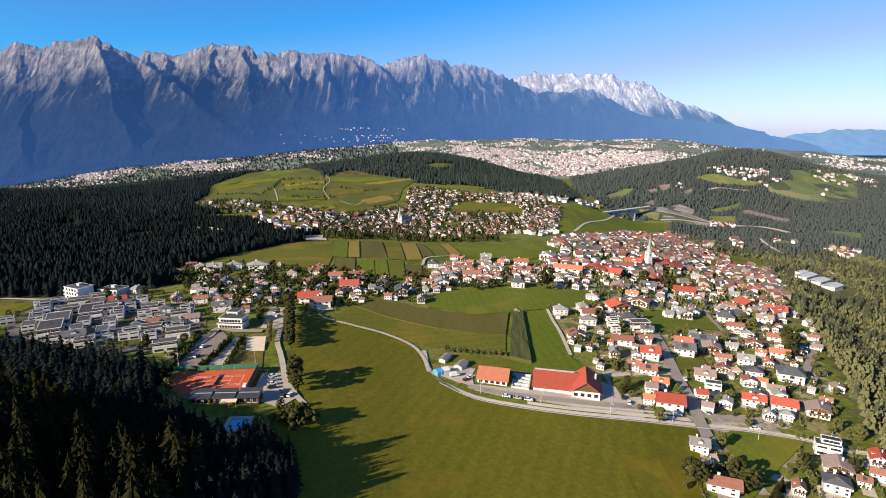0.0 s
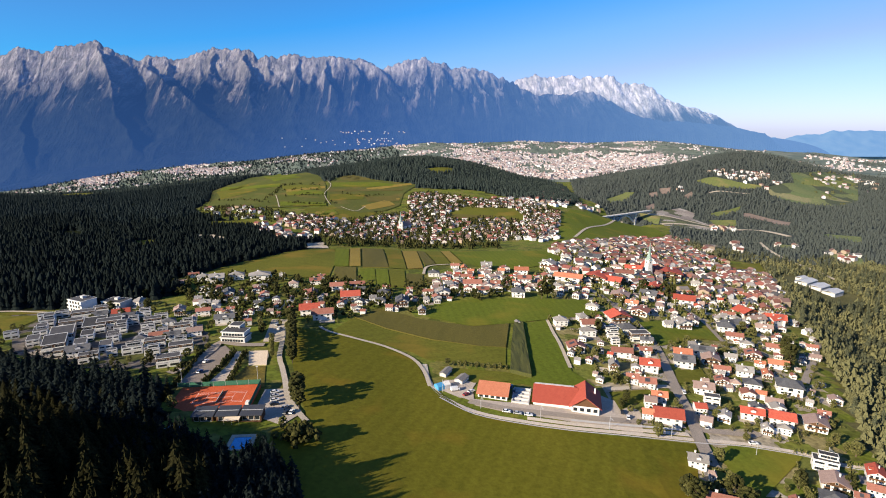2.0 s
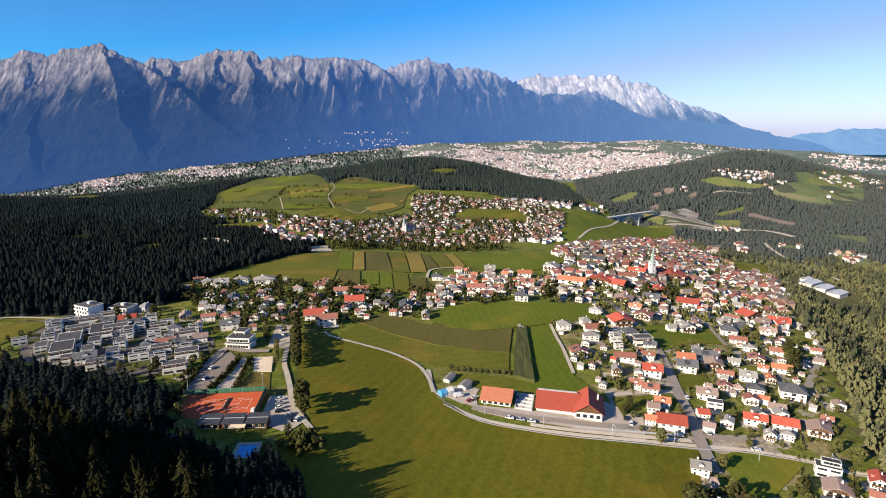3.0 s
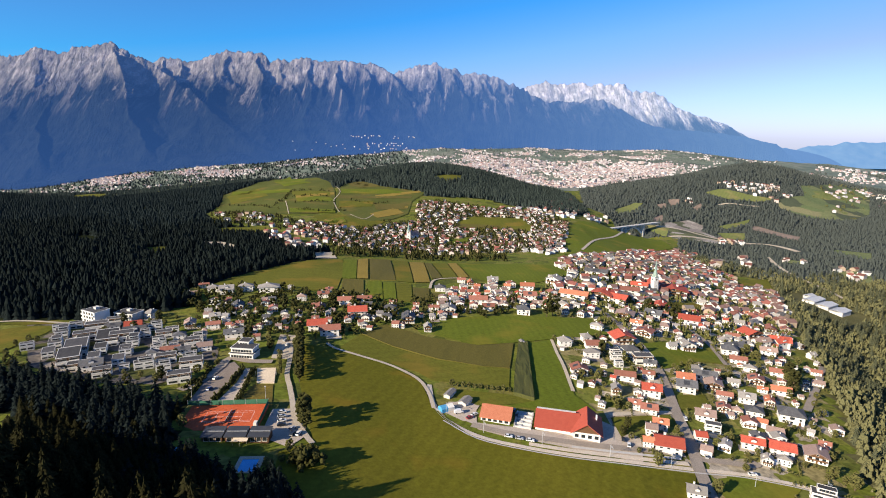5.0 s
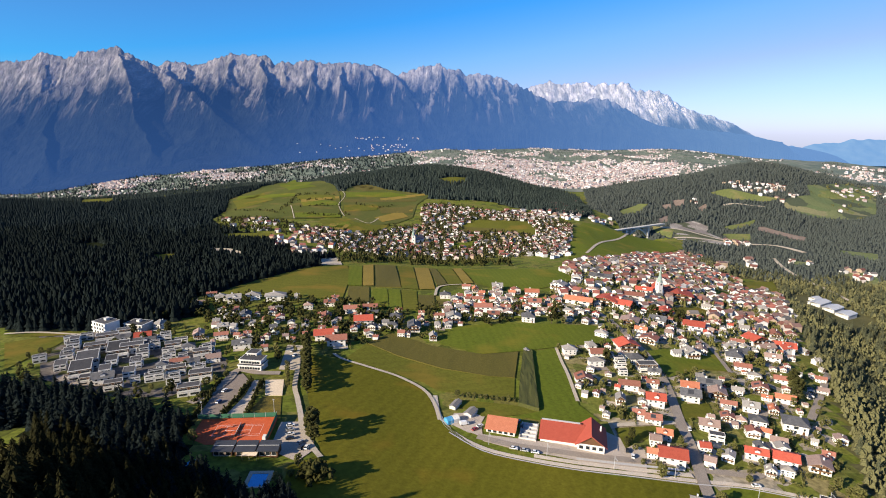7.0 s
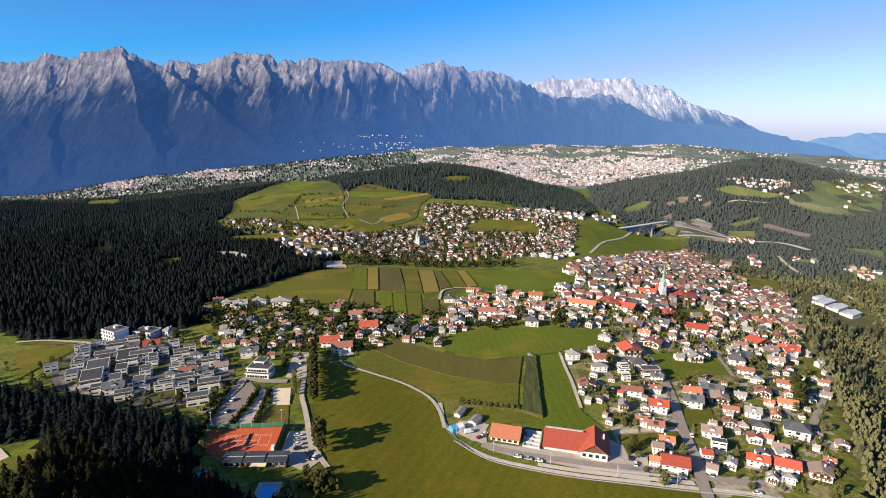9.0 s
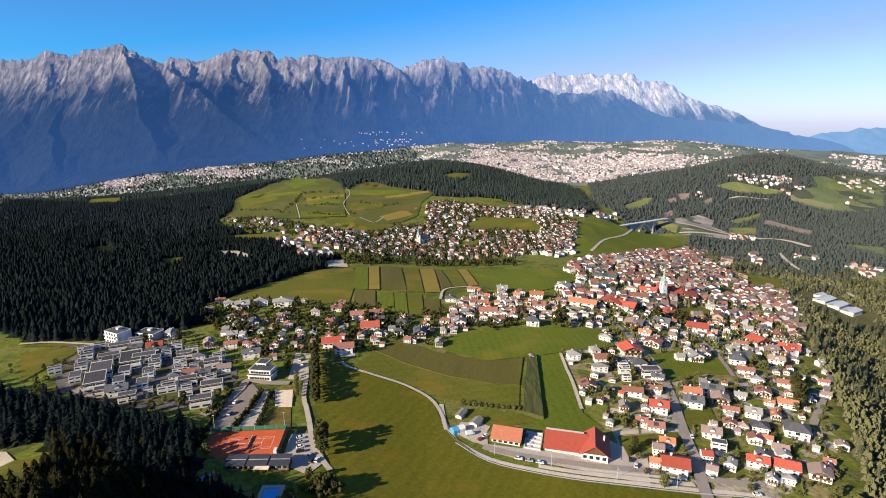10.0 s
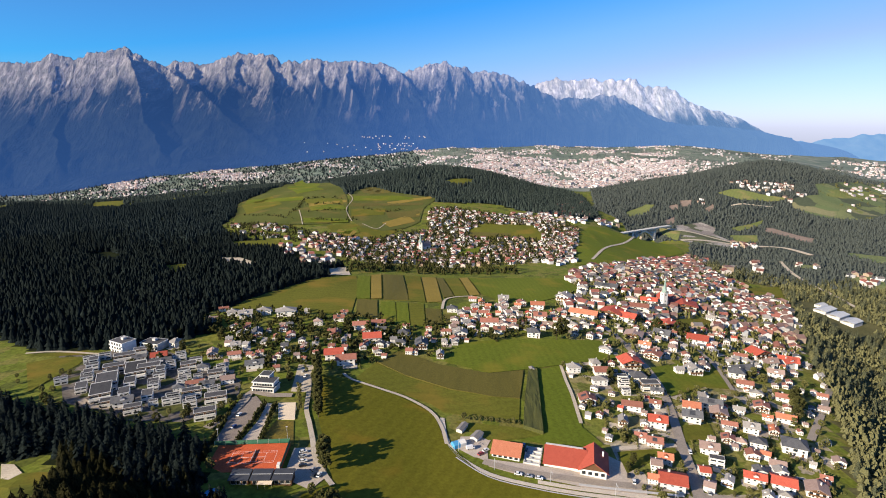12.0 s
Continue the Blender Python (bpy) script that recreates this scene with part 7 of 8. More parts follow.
def thicket(name, x, y, rs, high, label, clumps=9, material=None):
    """Broadleaf growth as one object: a few ragged clumps to each tree."""
    bm = bmesh.new()
    rnd = random.Random(8)
    if clumps > 6:
        bmesh.ops.create_icosphere(bm, subdivisions=1, radius=1)
    else:
        bmesh.ops.create_cone(bm, segments=4, radius1=1, radius2=0.35, depth=1.5, cap_ends=True)
    bm.verts.index_update()
    base = np.array([v.co for v in bm.verts])
    tri = [[v.index for v in f.verts] for f in bm.faces]
    bm.free()
    vs, fs, n = [], [], 0
    z = ground(x, y)
    for k in range(len(x)):
        tall = high * rs.uniform(0.6, 1.25)
        for j in range(clumps):
            c = np.array([x[k] + rs.normal() * tall * 0.2, y[k] + rs.normal() * tall * 0.2, z[k] + tall * rs.uniform(0.12, 0.92)])
            vs.append(base * (tall * rs.uniform(0.10, 0.2) * (1.0 if clumps > 6 else 1.3)) * rs.uniform(0.65, 1.3, (len(base), 1)) + c)
            fs += [[i + n for i in f] for f in tri]
            n += len(base)
    return tagged(mesh_object(name, np.concatenate(vs), fs, material or M_LEAF), label, "trees", kind="stuff")


# near wood: the trees along its edge and in front are things of their own
NEAR_WOOD = [(-222, 246), (-200, 244), (-172, 234), (-142, 216), (-118, 207), (-102, 200), (-88, 197), (-84, 183), (-80, 160), (-86, 110), (-150, 110), (-168, 176), (-186, 208), (-206, 234)]
SCREEN = ((-146, 237, 0.62), (-152, 243, 0.6), (-142, 231, 0.55), (-158, 247, 0.5), (-150, 250, 0.45), (-139, 226, 0.6), (-133, 221, 0.55), (-147, 229, 0.8), (-155, 235, 0.85), (-163, 241, 0.8), (-140, 219, 0.85), (-134, 213, 0.8))
YOUNG_WOOD = [(-330, 318), (-268, 297), (-225, 290), (-196, 277), (-168, 271), (-152, 270), (-139, 264), (-137, 244), (-126, 222), (-112, 206), (-140, 208), (-172, 228), (-200, 238), (-222, 249), (-240, 246), (-262, 234), (-300, 250)]
SPRUCES = [spruce(s) for s in range(5)]
x, y, rs = scatter(NEAR_WOOD, 4.4, 21, 2.0)
order = np.argsort(-y)
x, y = x[order], y[order]
count = min(250, len(x))
for k in range(count):
    s = min(rs.uniform(0.8, 1.25) * (0.62 if y[k] > 205 else 1.0), max(0.4, 0.021 * min(math.hypot(x[k] - a, y[k] - b) for a, b in ((-112, 236), (-96, 234), (-76, 224)))))     # lower towards the club house
    m = pose(x[k], y[k], G(x[k], y[k]), rs.uniform(-2, 2), rs.uniform(-2, 2), rs.uniform(0, 360)) @ Matrix.Diagonal((s * rs.uniform(1.1, 1.5), s * rs.uniform(1.1, 1.5), s, 1))
    if k < len(SPRUCES):
        SPRUCES[k].matrix_basis = m
    else:
        copy_thing(SPRUCES[k % len(SPRUCES)], m)
for px, py, s in SCREEN:
    s *= 0.95
    copy_thing(SPRUCES[int(-px) % 5], pose(px, py, G(px, py), 0, 0, px * 7) @ Matrix.Diagonal((s * 1.2, s * 1.2, s, 1)))
if len(x) > count:
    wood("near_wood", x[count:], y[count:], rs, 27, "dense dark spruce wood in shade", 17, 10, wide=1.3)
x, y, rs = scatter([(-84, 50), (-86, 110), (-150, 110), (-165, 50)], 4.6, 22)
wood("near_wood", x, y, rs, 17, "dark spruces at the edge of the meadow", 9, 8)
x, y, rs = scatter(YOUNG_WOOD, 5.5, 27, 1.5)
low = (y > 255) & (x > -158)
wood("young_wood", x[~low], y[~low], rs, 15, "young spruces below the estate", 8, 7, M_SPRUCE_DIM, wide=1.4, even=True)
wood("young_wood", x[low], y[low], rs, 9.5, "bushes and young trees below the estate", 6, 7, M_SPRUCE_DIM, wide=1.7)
for px, py, s in ((-138, 240, 0.5), (-140, 246, 0.55), (-143, 241, 0.6), (-139, 252, 0.5), (-144, 250, 0.6), (-141, 258, 0.5), (-147, 256, 0.6), (-136, 234, 0.45), (-133, 229, 0.45)):
    copy_thing(SPRUCES[int(-py) % 5], pose(px, py, G(px, py), 0, 0, px * 7) @ Matrix.Diagonal((s * 1.25, s * 1.25, s, 1)))

# near-black trees fill out the deep shade at the meadow edge
x, y, rs = scatter([(-92, 195), (-78, 192), (-66, 188), (-58, 178), (-56, 160), (-64, 138), (-88, 128)], 2.9, 38, 0.3, loose=0.8)
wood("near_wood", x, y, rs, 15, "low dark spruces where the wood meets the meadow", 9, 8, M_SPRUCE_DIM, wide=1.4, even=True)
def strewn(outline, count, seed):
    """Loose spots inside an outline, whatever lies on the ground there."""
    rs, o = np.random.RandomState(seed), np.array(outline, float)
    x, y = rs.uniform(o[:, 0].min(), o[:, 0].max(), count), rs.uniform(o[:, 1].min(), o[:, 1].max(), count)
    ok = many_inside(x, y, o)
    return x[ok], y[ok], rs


# more of the near-black filling, where the shade reaches past the pool
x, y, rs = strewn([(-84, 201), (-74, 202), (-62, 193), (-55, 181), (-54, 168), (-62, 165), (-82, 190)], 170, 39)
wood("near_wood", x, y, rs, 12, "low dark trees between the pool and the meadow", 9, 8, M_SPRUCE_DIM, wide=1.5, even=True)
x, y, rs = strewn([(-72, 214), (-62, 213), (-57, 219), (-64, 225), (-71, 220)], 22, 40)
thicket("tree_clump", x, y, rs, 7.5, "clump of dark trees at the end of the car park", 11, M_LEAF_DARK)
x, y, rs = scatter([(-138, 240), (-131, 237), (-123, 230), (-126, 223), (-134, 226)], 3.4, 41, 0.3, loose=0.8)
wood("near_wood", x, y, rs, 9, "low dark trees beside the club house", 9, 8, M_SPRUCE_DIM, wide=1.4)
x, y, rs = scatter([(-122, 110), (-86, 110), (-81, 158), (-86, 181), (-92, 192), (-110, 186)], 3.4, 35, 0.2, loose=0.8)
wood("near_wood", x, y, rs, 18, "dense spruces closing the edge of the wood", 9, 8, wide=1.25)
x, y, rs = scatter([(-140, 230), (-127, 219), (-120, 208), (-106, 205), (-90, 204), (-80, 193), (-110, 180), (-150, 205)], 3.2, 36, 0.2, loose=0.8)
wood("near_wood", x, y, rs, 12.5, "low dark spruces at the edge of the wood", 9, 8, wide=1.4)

LEFT_WOOD = [(-420, 440), (-352, 402), (-300, 406), (-270, 422), (-240, 440), (-228, 462), (-255, 490), (-262, 525), (-215, 575), (-180, 620), (-172, 760), (-240, 850), (-330, 940), (-440, 985), (-520, 1120), (-560, 1330), (-480, 1420), (-330, 1520), (-330, 1750), (-1500, 1750), (-1250, 1300), (-900, 900), (-600, 560)]
x, y, rs = scatter(LEFT_WOOD, 5.8, 23, 3, loose=0.7)
thin = (y < 900) | (rs.uniform(size=len(x)) < 0.6)
bare = (y > 560) & (many_inside(x, y, [(-329, 931), (-262, 1020), (-185, 768), (-225, 744), (-305, 864)]) | (wave(x, y, 31, 4) + 0.6 * wave(x, y, 83, 6) > 1.12))      # rides and gaps in the canopy
x, y = x[thin & ~bare], y[thin & ~bare]
# needle tone grows paler with distance, haze put into the colour
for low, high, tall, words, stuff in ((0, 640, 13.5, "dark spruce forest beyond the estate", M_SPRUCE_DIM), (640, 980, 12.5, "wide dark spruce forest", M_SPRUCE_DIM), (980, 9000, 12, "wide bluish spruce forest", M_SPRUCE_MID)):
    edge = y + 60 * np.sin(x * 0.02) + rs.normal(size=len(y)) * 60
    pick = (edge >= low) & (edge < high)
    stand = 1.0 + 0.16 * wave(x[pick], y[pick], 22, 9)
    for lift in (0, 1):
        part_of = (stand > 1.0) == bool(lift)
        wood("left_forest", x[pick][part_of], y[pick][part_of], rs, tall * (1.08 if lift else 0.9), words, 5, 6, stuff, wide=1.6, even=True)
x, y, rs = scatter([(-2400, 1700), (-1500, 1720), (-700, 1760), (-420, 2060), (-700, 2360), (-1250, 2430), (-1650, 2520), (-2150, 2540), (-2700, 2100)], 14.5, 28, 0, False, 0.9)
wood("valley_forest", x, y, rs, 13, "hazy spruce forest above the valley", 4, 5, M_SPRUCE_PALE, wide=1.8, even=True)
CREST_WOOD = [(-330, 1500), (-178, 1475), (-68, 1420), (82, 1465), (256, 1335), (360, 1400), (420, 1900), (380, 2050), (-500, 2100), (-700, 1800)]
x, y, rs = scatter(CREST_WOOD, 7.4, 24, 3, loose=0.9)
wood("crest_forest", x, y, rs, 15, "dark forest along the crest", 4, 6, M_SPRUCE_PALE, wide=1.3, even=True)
RIGHT_WOOD = [(505, 1195), (560, 1330), (430, 1420), (400, 1650), (520, 2250), (900, 2650), (1500, 2700), (2500, 2600), (2050, 1900), (1300, 1250), (900, 930), (620, 930), (560, 950), (500, 1000)]
x, y, rs = scatter(RIGHT_WOOD, 8.3, 25, 2, loose=0.9)
thin = rs.uniform(size=len(x)) < np.clip(1.25 - (y - 1100) / 1500, 0.35, 1)
x, y = x[thin], y[thin]
near = y < 1500
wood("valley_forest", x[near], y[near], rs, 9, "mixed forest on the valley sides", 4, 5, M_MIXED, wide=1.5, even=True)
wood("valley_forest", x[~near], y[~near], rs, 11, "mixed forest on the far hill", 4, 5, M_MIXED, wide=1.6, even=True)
RIGHT_BANK = [(490, 1170), (478, 985), (552, 950), (520, 840), (470, 740), (425, 664), (375, 565), (340, 500), (306, 425), (276, 370), (250, 318), (233, 296), (224, 276), (210, 256), (202, 230), (260, 190), (420, 330), (760, 800), (760, 1000), (640, 960)]
x, y, rs = scatter(RIGHT_BANK, 4.6, 26, 1.0, loose=0.9)
thin = (y < 520) | (rs.uniform(size=len(x)) < 0.55)
x, y = x[thin], y[thin]
kind = rs.uniform(size=len(x)) + 0.35 * wave(x, y, 24, 3)
leaf, tall = kind < np.where(y < 430, 0.62, 0.42), kind > np.where(y < 430, 0.92, 0.72)
thicket("bank_trees", x[leaf], y[leaf], rs, 7.5, "olive broadleaf trees on the steep bank", 6, M_BANK)
wood("bank_trees", x[~leaf & ~tall], y[~leaf & ~tall], rs, 9.5, "young mixed trees on the steep bank", 7, 7, M_BANK, wide=1.6)
wood("bank_trees", x[tall], y[tall], rs, 15, "dark spruces among the trees of the steep bank", 7, 7, M_BANK_DARK, wide=1.25)

# garden trees
TREES = [broad_tree(1), broad_tree(2, 8.0, 0.8), broad_tree(3, 11.0, 0.7, "tall slim dark broadleaf tree", M_LEAF_DARK), broad_tree(4, 6.0, 1.15, "low round garden tree"), broad_tree(5, 13.0, 0.95, "large dark green broadleaf tree", M_LEAF_DARK)]
seen_tree = set()


def plant(k, x, y, size=1.0):
    s = size * random.uniform(0.8, 1.2)
    m = pose(x, y, G(x, y), 0, 0, random.uniform(0, 360)) @ Matrix.Diagonal((s * random.uniform(0.85, 1.15), s * random.uniform(0.85, 1.15), s, 1))
    if k in seen_tree:
        copy_thing(TREES[k], m)
    else:
        seen_tree.add(k)
        TREES[k].matrix_basis = m


random.seed(9)
for k in range(11):                               # hedge row between the fields
    plant(3, 0 + k * 3.6, 319 - k * 0.25, 0.8)
for k in range(20):                               # tall row along the school road
    plant(2, -91 - k * 1.12 + 0.8 * math.sin(k), 303 + k * 4.1, 1.0)
for k in range(9):
    plant(1, -105 - k * 1.4 + 0.8 * math.sin(3 * k), 310 + k * 4.4, 0.85)
for x, y, k, s in ((-72.5, 247, 2, 1.15), (-74.5, 253, 2, 1.25), (-76.5, 259, 2, 1.1), (-78, 264, 1, 1.0), (-74, 226, 0, 0.8), (-70, 222, 1, 0.9), (-67, 218, 0, 0.8), (-75, 218, 3, 0.9), (-79, 212, 0, 0.8),
                   (87, 478, 4, 1.25), (93, 482, 4, 1.2), (98, 479, 0, 1.1), (58, 498, 4, 0.9), (62, 495, 0, 1.0), (-104, 240, 1, 0.5), (-134, 246, 1, 1.2), (-131, 242, 0, 0.9), (-138, 238, 1, 1.2)):
    plant(k, x, y, s)
VILLAGE = [(0, 520), (60, 545), (100, 560), (140, 745), (215, 875), (310, 975), (480, 1160), (478, 1010), (490, 944), (506, 836), (425, 664), (372, 566), (293, 449), (262, 370), (236, 312), (200, 240), (110, 195), (85, 300), (70, 420), (110, 470), (100, 500)]


def cottage(key, form):
    """A plain gabled house with its panes set into the walls, seen from afar."""
    bm = bmesh.new()
    w, d, e = 5.2, 4.6, 6.0
    top = e + w * 0.40
    prism(bm, [(-w, -3), (w, -3), (w, e), (0, top), (-w, e)], -d, d)
    for z in (0.9, 3.4):
        for x in (-3.2, 0, 3.2):
            box(bm, x - 0.6, x + 0.6, -d - 0.05, -d + 0.02, z, z + 1.3, 1)
            if form:
                box(bm, -w - 0.05, -w + 0.02, x - 0.6, x + 0.6, z, z + 1.3, 1)
    box(bm, -4.4, 4.4, -d - 1.0, -d - 0.06, 2.5, 3.2, 2)
    h = tagged(new("house", finish(bm, "house", [M_WALL, M_GLASS, M_TIMBER])), WORDS[key], "house", "houses of the village")
    bm = bmesh.new()
    for s in (-1, 1):
        o = [(s * (w + 0.6), e - 0.24), (0, top), (0, top + 0.3), (s * (w + 0.6), e + 0.06)]
        prism(bm, o if s > 0 else o[::-1], -d - 0.6, d + 0.5)
    box(bm, 1.2, 1.9, 0.6, 1.4, e + 1, top + 0.9, 1)
    part("roof", bm, [ROOFS[key], M_WALL], h)
    return h


COTTAGES = [cottage(k, f) for k, f in zip("PKBRPDKBPO", (0, 1, 0, 1, 1, 0, 0, 1, 1, 0))]
x, y, rs = scatter(VILLAGE, 13.5, 51, 2.0, loose=0.3)
order = np.argsort(y)
x, y = x[order], y[order]
away = (y > 262) & (rs.uniform(size=len(x)) < np.where(y < 425, 0.7, np.where(y < 560, 0.8, 0.66)))
x, y = x[away], y[away]
REST = (x[140:], y[140:])                          # those farther off are built as one
for px, py in zip(*REST):
    PLACED.append((px, py, 5.5))
for k in range(min(140, len(x))):
    s = rs.uniform(0.72, 0.98) * (0.72 if y[k] < 425 else 1.0)
    turn = rs.choice([0, 90, 0]) + rs.uniform(-12, 12) - 20
    m = pose(x[k], y[k], G(x[k], y[k]) + 0.2, 0, 0, turn) @ Matrix.Diagonal((s * rs.uniform(0.85, 1.15), s, s * rs.uniform(0.9, 1.1), 1))
    n = int(rs.randint(len(COTTAGES))) if k >= len(COTTAGES) else k
    if k < len(COTTAGES):
        COTTAGES[k].matrix_basis = m
    else:
        copy_thing(COTTAGES[n], m)
    PLACED.append((x[k], y[k], 5.5))
x, y, rs = scatter(VILLAGE, 7.0, 31, 0.0, loose=0.8)
pick = rs.uniform(size=len(x)) < np.where(y < 420, 0.34, 0.6)
x, y = x[pick], y[pick]
order = np.argsort(y)
x, y = x[order], y[order]
for k in range(min(115, len(x))):
    plant(int(rs.choice([0, 1, 3, 3, 0])), x[k], y[k], rs.uniform(0.55, 1.1))
thicket("village_trees", x[115:], y[115:], rs, 6.4, "garden trees between the houses", 6)
ESTATE = [(-330, 350), (-262, 300), (-190, 285), (-150, 280), (-148, 320), (-110, 360), (-100, 400), (-80, 420), (-30, 400), (20, 440), (40, 500), (-40, 520), (-130, 520), (-230, 560), (-260, 440)]
LANES = [(wide, np.array(line, float)[:, :2]) for wide, line in ROAD_LINES]
ROW_GARDENS = [(-262, 436), (-228, 450), (-200, 420), (-150, 372), (-128, 372), (-112, 400), (-70, 392), (-40, 410), (10, 430), (40, 455), (62, 500), (40, 535), (-60, 512), (-130, 515), (-225, 535), (-258, 500)]
x, y, rs = scatter(ROW_GARDENS, 12.5, 34, 2.6, loose=0.35)
some = (rs.uniform(size=len(x)) < 0.75) & (x > -215)
x, y = x[some], y[some]
for k in range(min(55, len(x))):
    s = rs.uniform(0.7, 1.0)
    copy_thing(COTTAGES[int(rs.choice([0, 2, 5, 6, 7, 2]))], pose(x[k], y[k], G(x[k], y[k]) + 0.2, 0, 0, rs.choice([0, 90]) + rs.uniform(-15, 15) + 8) @ Matrix.Diagonal((s, s, s, 1)))
    PLACED.append((x[k], y[k], 5))
x, y, rs = strewn([(-5, 546), (16, 590), (46, 594), (68, 588), (83, 567), (111, 559), (98, 497), (73, 502), (49, 497), (30, 485), (11, 490), (-12, 485)], 900, 43)
count = 0
for px, py in zip(x, y):                          # red and brown roofs above the meadow
    if count < 34 and all(math.hypot(px - a, py - b) > r + 4.6 for a, b, r in PLACED) and all(np.hypot(line[:, 0] - px, line[:, 1] - py).min() > wide / 2 + 4 for wide, line in LANES):
        s = rs.uniform(0.85, 1.2)
        copy_thing(COTTAGES[int(rs.choice([0, 2, 3, 4, 7, 8, 9, 1]))], pose(px, py, G(px, py) + 0.2, 0, 0, rs.choice([0, 90]) + rs.uniform(-15, 15) + 8) @ Matrix.Diagonal((s * 1.1, s, s, 1)))
        PLACED.append((px, py, 5.5 * s))
        count += 1
x, y, rs = scatter(ROW_GARDENS, 7.0, 33, 0.5, loose=0.7)
some = rs.uniform(size=len(x)) < np.where(x < -60, 0.7, 0.55)
thicket("garden_trees", x[some], y[some], rs, 7.0, "dense garden trees between the houses", 11, M_LEAF_DARK)
hx, hy = [], []
for line in ([(-430, 1450), (-374, 1450), (-323, 1430)], [(-398, 1350), (-346, 1365), (-301, 1350)], [(-361, 1250), (-318, 1275), (-275, 1275)], [(-404, 1215), (-408, 1305), (-430, 1450)],
             [(-244, 1310), (-184, 1285), (-144, 1320)], [(-525, 1250), (-459, 1235), (-378, 1170)], [(-333, 1170), (-279, 1160), (-233, 1185)], [(-140, 1100), (-90, 1060)]):
    for (x0, y0), (x1, y1) in zip(line, line[1:]):
        n = int(math.hypot(x1 - x0, y1 - y0) / 5.5)
        hx += [x0 + (x1 - x0) * k / n for k in range(n)]
        hy += [y0 + (y1 - y0) * k / n for k in range(n)]
rs = np.random.RandomState(3)
hx, hy = np.array(hx) + rs.normal(size=len(hx)) * 2.5, np.array(hy) + rs.normal(size=len(hy)) * 2.5
some = rs.uniform(size=len(hx)) < 0.8
thicket("hill_hedges", hx[some], hy[some], rs, 6.0, "hedges and single trees on the hill meadow", 6, M_LEAF_DARK)
x, y, rs = scatter(ESTATE, 11, 32, 1.0)
for k in range(min(len(x), 75)):
    plant(int(rs.choice([0, 1, 3, 0, 2])), x[k], y[k], rs.uniform(0.5, 1.05))
for x, y, k, s in ((157, 221, 0, 1.1), (153, 217, 0, 1.0), (99, 205, 0, 0.8), (104, 208, 3, 1.0), (110, 210, 0, 0.7), (115, 212, 3, 1.0), (119, 213, 3, 1.0), (123, 214, 3, 1.1), (120, 202, 0, 0.8), (131, 209, 1, 0.8), (125, 206, 1, 0.9), (169, 209, 3, 0.8),
                   (195, 253, 0, 1.2), (199, 244, 0, 1.1), (203, 250, 1, 1.3), (93, 273, 2, 0.7), (95, 277, 0, 0.6), (98, 280, 2, 0.7), (97, 270, 0, 0.6), (145, 274, 0, 0.9), (149, 277, 3, 1.0), (155, 281, 0, 0.8), (141, 279, 3, 0.9), (138, 272, 3, 0.8),
                   (234, 354, 0, 1.1), (240, 360, 2, 1.2), (248, 372, 2, 1.2), (252, 378, 2, 1.1), (252, 386, 1, 1.2), (256, 392, 2, 1.1), (262, 400, 2, 1.0), (290, 432, 0, 1.1), (252, 443, 0, 1.2), (247, 440, 0, 1.0), (100, 311, 0, 0.9), (104, 314, 0, 0.9), (97, 315, 3, 1.0),
                   (97, 342, 0, 1.0), (100, 347, 0, 0.9), (95, 350, 1, 0.9), (115, 395, 2, 0.9), (116, 399, 2, 0.9), (126, 463, 0, 0.9), (227, 531, 4, 0.9), (222, 534, 4, 0.8), (197, 526, 4, 0.9), (203, 528, 4, 0.8)):
    plant(k, x, y, s)
for x, y in [(154, 213), (153, 216), (99, 205), (101, 202), (119, 206), (121, 200), (94, 198), (146, 214), (152, 207), (114, 199), (175, 216)]:
    plant(4 if x % 2 else 0, x, y, 0.62)
for x, y, s in ((130, 197, 0.62), (136, 203, 0.5), (206, 232, 0.6)):
    copy_thing(SPRUCES[0], pose(x, y, G(x, y), 0, 0, 40 * s) @ Matrix.Diagonal((s, s, s, 1)))
x, y, rs = scatter([(-185, 800), (-75, 832), (84, 832), (80, 785), (-85, 760), (-165, 736)], 9, 71, 0, loose=0.6)
belt = rs.uniform(size=len(x)) < 0.8
thicket("tree_belt", x[belt], y[belt], rs, 9, "belt of dark trees below the second village", 6, M_LEAF_DARK)

# clipped hedges beside the car park, and low trees between wood and pool
hx, hy = [], []
for a, b in (((-130.5, 317), (-128.2, 296)), ((-128.2, 296), (-129.2, 269)), ((-149, 316), (-143, 268)), ((-123, 317), (-115.5, 270)), ((-146, 300), (-152, 284))):
    n = int(math.dist(a, b) / 0.75)
    for k in range(n):
        hx.append(a[0] + (b[0] - a[0]) * k / n)
        hy.append(a[1] + (b[1] - a[1]) * k / n)
thicket("car_park_hedges", np.array(hx), np.array(hy), np.random.RandomState(79), 3.2, "dark clipped hedges between the parking lanes", 5, M_LEAF_DARK)
x, y, rs = scatter([(-128, 216), (-116, 216), (-104, 209), (-98, 200), (-88, 194), (-84, 178), (-122, 178)], 3.0, 37, 0.3, loose=0.8)
wood("near_wood", x, y, rs, 13, "dark spruces beside the pool", 9, 8, M_SPRUCE_DIM, wide=1.4)
x, y, rs = scatter([(-122, 212), (-117, 205), (-104, 195), (-92, 192), (-94, 205), (-105, 208)], 3.6, 29, 0.5, loose=0.8)
wood("young_wood", x, y, rs, 5, "low dark trees between the wood and the pool", 8, 7, wide=1.3)

